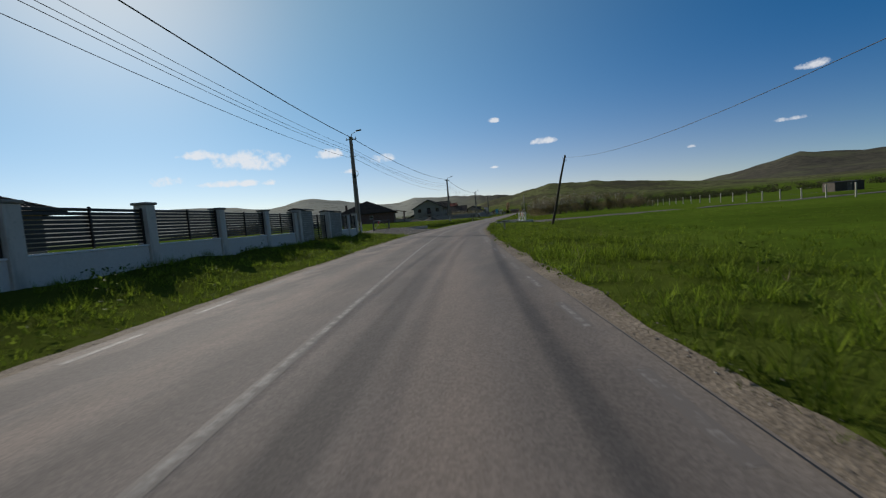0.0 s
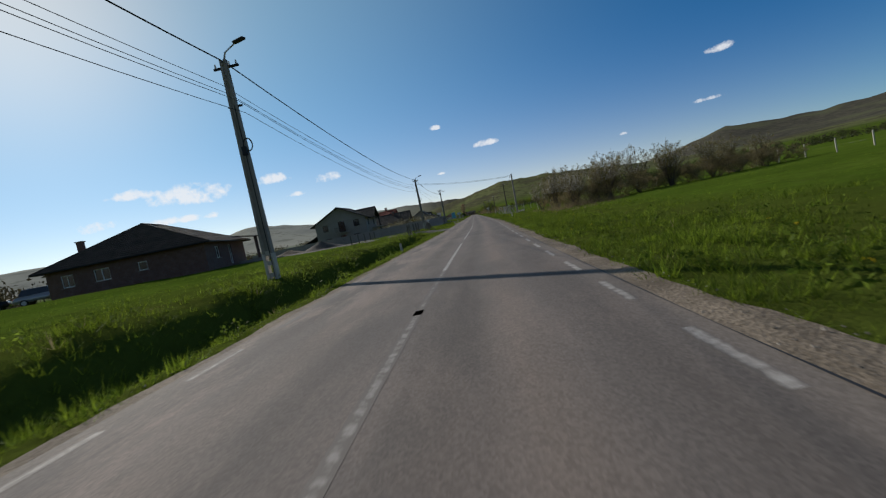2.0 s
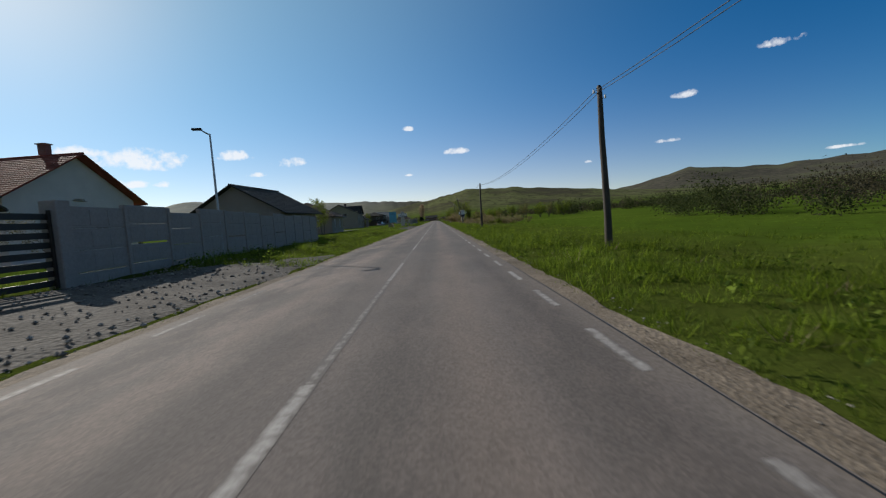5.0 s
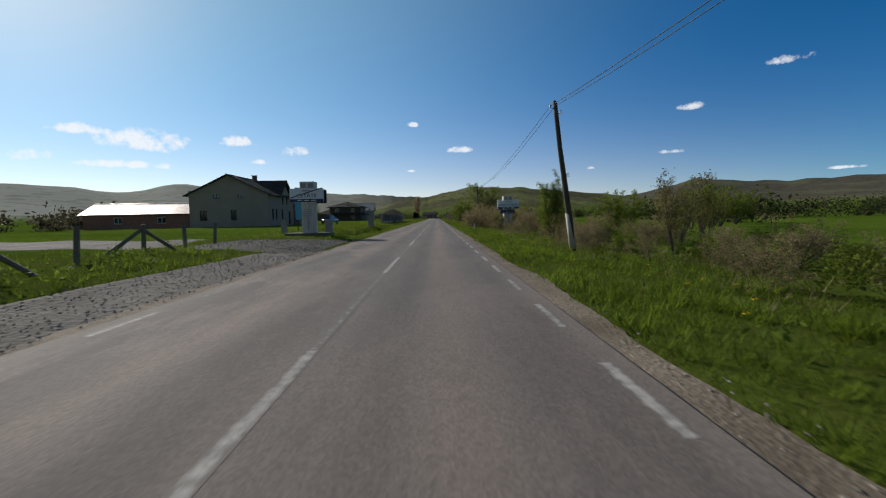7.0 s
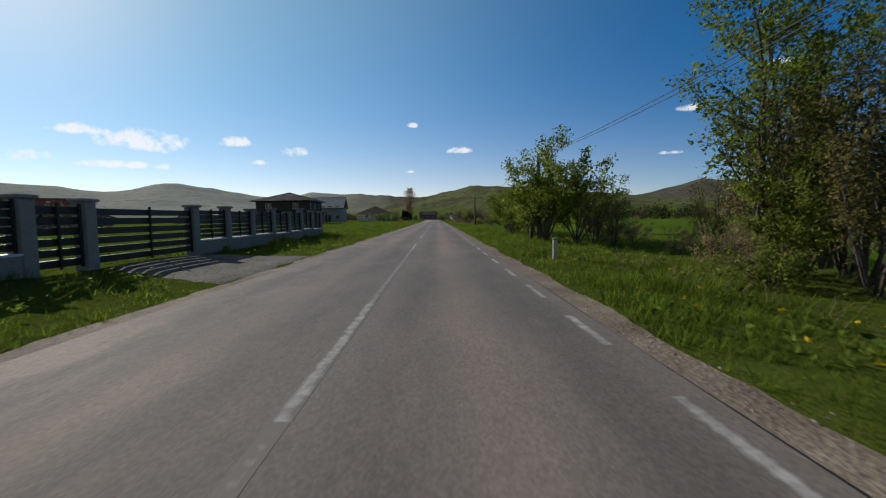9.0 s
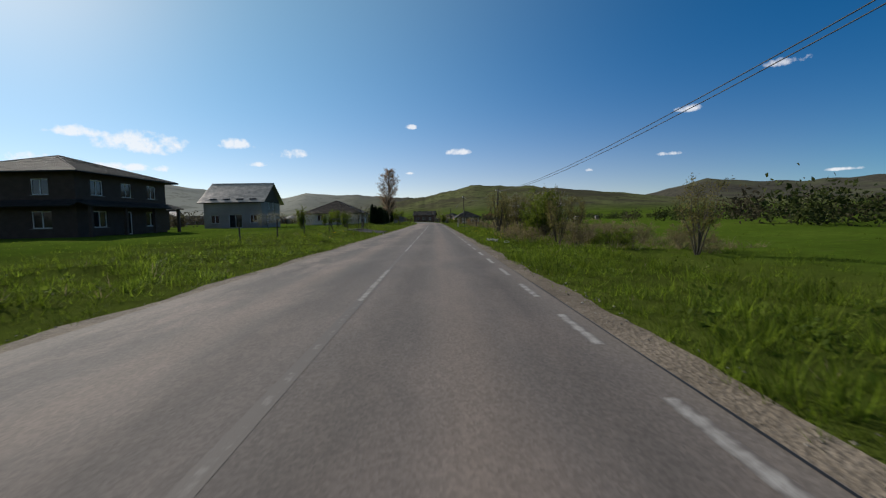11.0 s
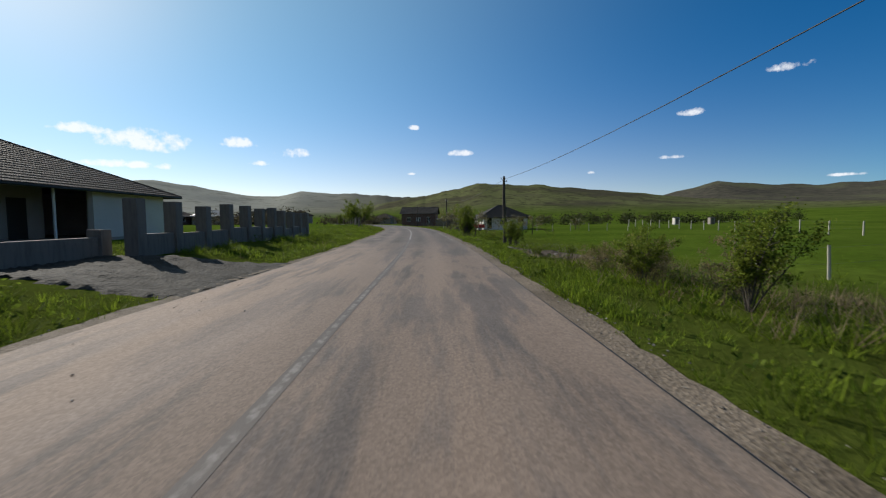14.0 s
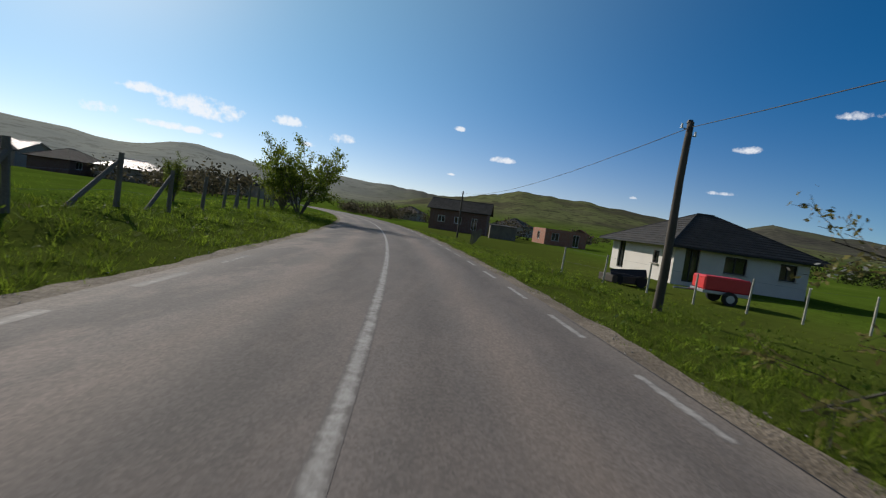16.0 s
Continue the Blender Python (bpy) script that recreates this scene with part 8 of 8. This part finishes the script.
grass("verge_grass", "lush uneven spring grass on the verge", [(2, 560, 2.66, 2.85, 12, 0.06), (2, 560, 2.8, 3.1, 80, 0.11), (2, 478, 2.98, 4.8, 62, 0.25), (2, 478, 4.6, 7.5, 36, 0.3), (165, 478, 4.2, 9.0, 1.0, 0.44), (2, 478, 7.5, 13, 9, 0.24), (478, 560, 3.0, 4.8, 70, 0.16), (478, 560, 4.6, 7.5, 46, 0.15), (478, 560, 7.5, 13, 14, 0.13)], 1, M_GRASS)
grass("verge_grass", "lush uneven spring grass on the verge", [(4, 560, -2.9, -2.72, 14, 0.06), (4, 560, -3.15, -2.84, 80, 0.11), (4, 560, -4.8, -3.05, 54, 0.21), (4, 560, -7.6, -4.6, 33, 0.24), (44, 560, -8.0, -3.8, 0.9, 0.42), (42, 560, -13, -7.6, 9, 0.22)], 2, M_GRASS)
grass("meadow_grass", "short spring grass in the meadow", [(2, 560, 13, 26, 3, 0.14), (42, 560, -26, -13, 2.2, 0.15)], 3, M_GRASS)
grass("dry_grass", "old straw-coloured stalks among the grass", [(236, 330, 5.4, 10, 4, 0.45), (395, 428, 6.0, 14, 9, 0.45), (426, 474, 6.6, 14, 17, 0.5), (426, 474, 14, 26, 8, 0.5), (115.5, 121.5, 8.0, 15, 16, 0.95), (110, 131, 7.0, 13, 4, 0.5), (2, 560, 3.2, 8, 0.3, 0.3), (466, 482, 4.6, 9, 8, 0.45), (40, 560, -8, -3.4, 0.3, 0.3)], 4, M_DRY, 6)


def broad_weeds():
    """Clumps of broad-leaved weeds that break up the grass."""
    rnd = np.random.RandomState(28)
    n = 9000
    y = rnd.uniform(3, 556, n)
    d = np.where(rnd.uniform(0, 1, n) < 0.55, rnd.uniform(3.1, 8.0, n), -rnd.uniform(3.2, 8.0, n))
    keep = (np.sin(y * 0.37 + 2 * np.sin(d)) + np.sin(y * 1.3 + d * 2.1) > -0.1) & ~bare(xc(y) + d, y)
    y, d = y[keep], d[keep]
    x = xc(y) + d
    z = land(x, y) + rnd.uniform(0.05, 0.2, len(x))
    me = leaf_mesh("broad_weeds", np.stack([x, y, z], -1), 0.042, rnd, 14, 0.09, 0.7)
    me.materials.append(M_WEED)
    return tagged(new("broad_weeds", me), "clumps of broad-leaved weeds among the verge grass", "weeds", kind="stuff")


M_WEED = leafy("weed_leaves", (0.05, 0.085, 0.012), (0.2, 0.27, 0.035), 0.5)
broad_weeds()


def dandelions():
    rnd = np.random.RandomState(8)
    c = []
    for y0, y1, d0, d1, n in ((305, 330, 3.3, 6.5, 60), (400, 426, 3.6, 6.0, 50), (310, 345, -6, -3.4, 50), (400, 412, -6, -3.4, 30), (265, 290, 3.4, 7, 40), (60, 140, 3.4, 8, 40), (240, 262, 3.6, 6, 14)):
        for _ in range(n):
            y, d = rnd.uniform(y0, y1), rnd.uniform(d0, d1)
            x = float(xc(y)) + d
            c.append((x, y, lz(x, y) + rnd.uniform(0.12, 0.28)))
    me = leaf_mesh("dandelions", c, 0.022, rnd, 5, 0.02, 0.4)
    me.materials.append(M_YELLOW)
    tagged(new("dandelions", me), "scattered yellow dandelions in the verge grass", "flowers", kind="stuff")


dandelions()


def daisies():
    """White umbels in the shade of the concrete wall."""
    rnd = np.random.RandomState(18)
    c = [(-6.9 + 1.7 * rnd.random(), y, 0) for y in rnd.uniform(150, 174, 170)]
    c = [(x, y, lz(x, y) + rnd.uniform(0.2, 0.42)) for x, y, _ in c]
    me = leaf_mesh("white_umbels", c, 0.02, rnd, 6, 0.02, 0.3)
    me.materials.append(M_BLOSSOM)
    tagged(new("white_umbels", me), "small white wildflowers in the grass along the wall", "flowers", kind="stuff")


daisies()


def stones():
    """Loose stones on the shoulders and gravelled patches."""
    rnd = np.random.RandomState(12)
    at = []
    for y0, y1, d0, d1, n, s in ((2, 540, 2.52, 3.1, 9000, 0.012), (2, 540, -3.15, -2.7, 5000, 0.012), (56.4, 66.6, 2.6, 6.4, 5200, 0.03), (43.4, 54.4, -8.8, -2.9, 5000, 0.028), (118.6, 124.4, -9, -2.8, 1700, 0.026), (124, 126, -4.2, -2.75, 300, 0.026),
                                 (165.9, 170, 2.8, 8.5, 1500, 0.022), (238, 264, -4.6, -2.8, 2600, 0.016), (262.5, 270, -8.5, -3.0, 1500, 0.02), (179.8, 192, -7, -3, 700, 0.035), (480.5, 486, 4.7, 7.3, 1300, 0.034), (118.8, 124, -2.6, -1.9, 25, 0.01), (59.5, 66, 1.9, 2.4, 30, 0.01), (262, 270, -2.6, -1.2, 25, 0.01), (468, 478, -2.6, -1.2, 40, 0.01)):
        y, d = rnd.uniform(y0, y1, n), rnd.uniform(d0, d1, n)
        at.append(np.stack([xc(y) + d + np.where(d > 2.5, extra(y), 0.0), y, s * rnd.uniform(0.4, 1.5, n)], -1))
    at = np.concatenate(at)
    n = len(at)
    z = np.maximum(land(at[:, 0], at[:, 1]), -0.05) + 0.035
    z = np.where(at[:, 2] > 0.018, land(at[:, 0], at[:, 1]) + 0.055, z)
    z = np.where(np.abs(at[:, 0] - xc(at[:, 1])) < 2.45, 0.006, z)
    base = np.array([(1, 0, 0), (-1, 0, 0), (0, 1, 0), (0, -1, 0), (0, 0, 0.7), (0, 0, -0.7)], float)
    v = base[None] * rnd.uniform(0.6, 1.3, (n, 6, 3)) * at[:, None, 2:3]
    a = rnd.uniform(0, 6.283, n)
    c, s = np.cos(a)[:, None], np.sin(a)[:, None]
    verts = np.stack([v[..., 0] * c - v[..., 1] * s + at[:, None, 0], v[..., 0] * s + v[..., 1] * c + at[:, None, 1], v[..., 2] + z[:, None]], -1).reshape(-1, 3)
    tri = np.array([(0, 2, 4), (2, 1, 4), (1, 3, 4), (3, 0, 4), (2, 0, 5), (1, 2, 5), (3, 1, 5), (0, 3, 5)])
    faces = (np.arange(n)[:, None, None] * 6 + tri[None]).reshape(-1, 3)
    ob = mesh_object("loose_stones", verts.tolist(), faces.tolist(), M_STONES)
    tagged(ob, "loose grey and tan stones along the road edge", "stones", kind="stuff")


k = Mat("loose_stone", 0.9)
k.colour(k.ramp(k.island(), (0.0, (0.13, 0.115, 0.1)), (0.6, (0.29, 0.25, 0.205)), (1.0, (0.46, 0.42, 0.37))))
M_STONES = k.m
stones()
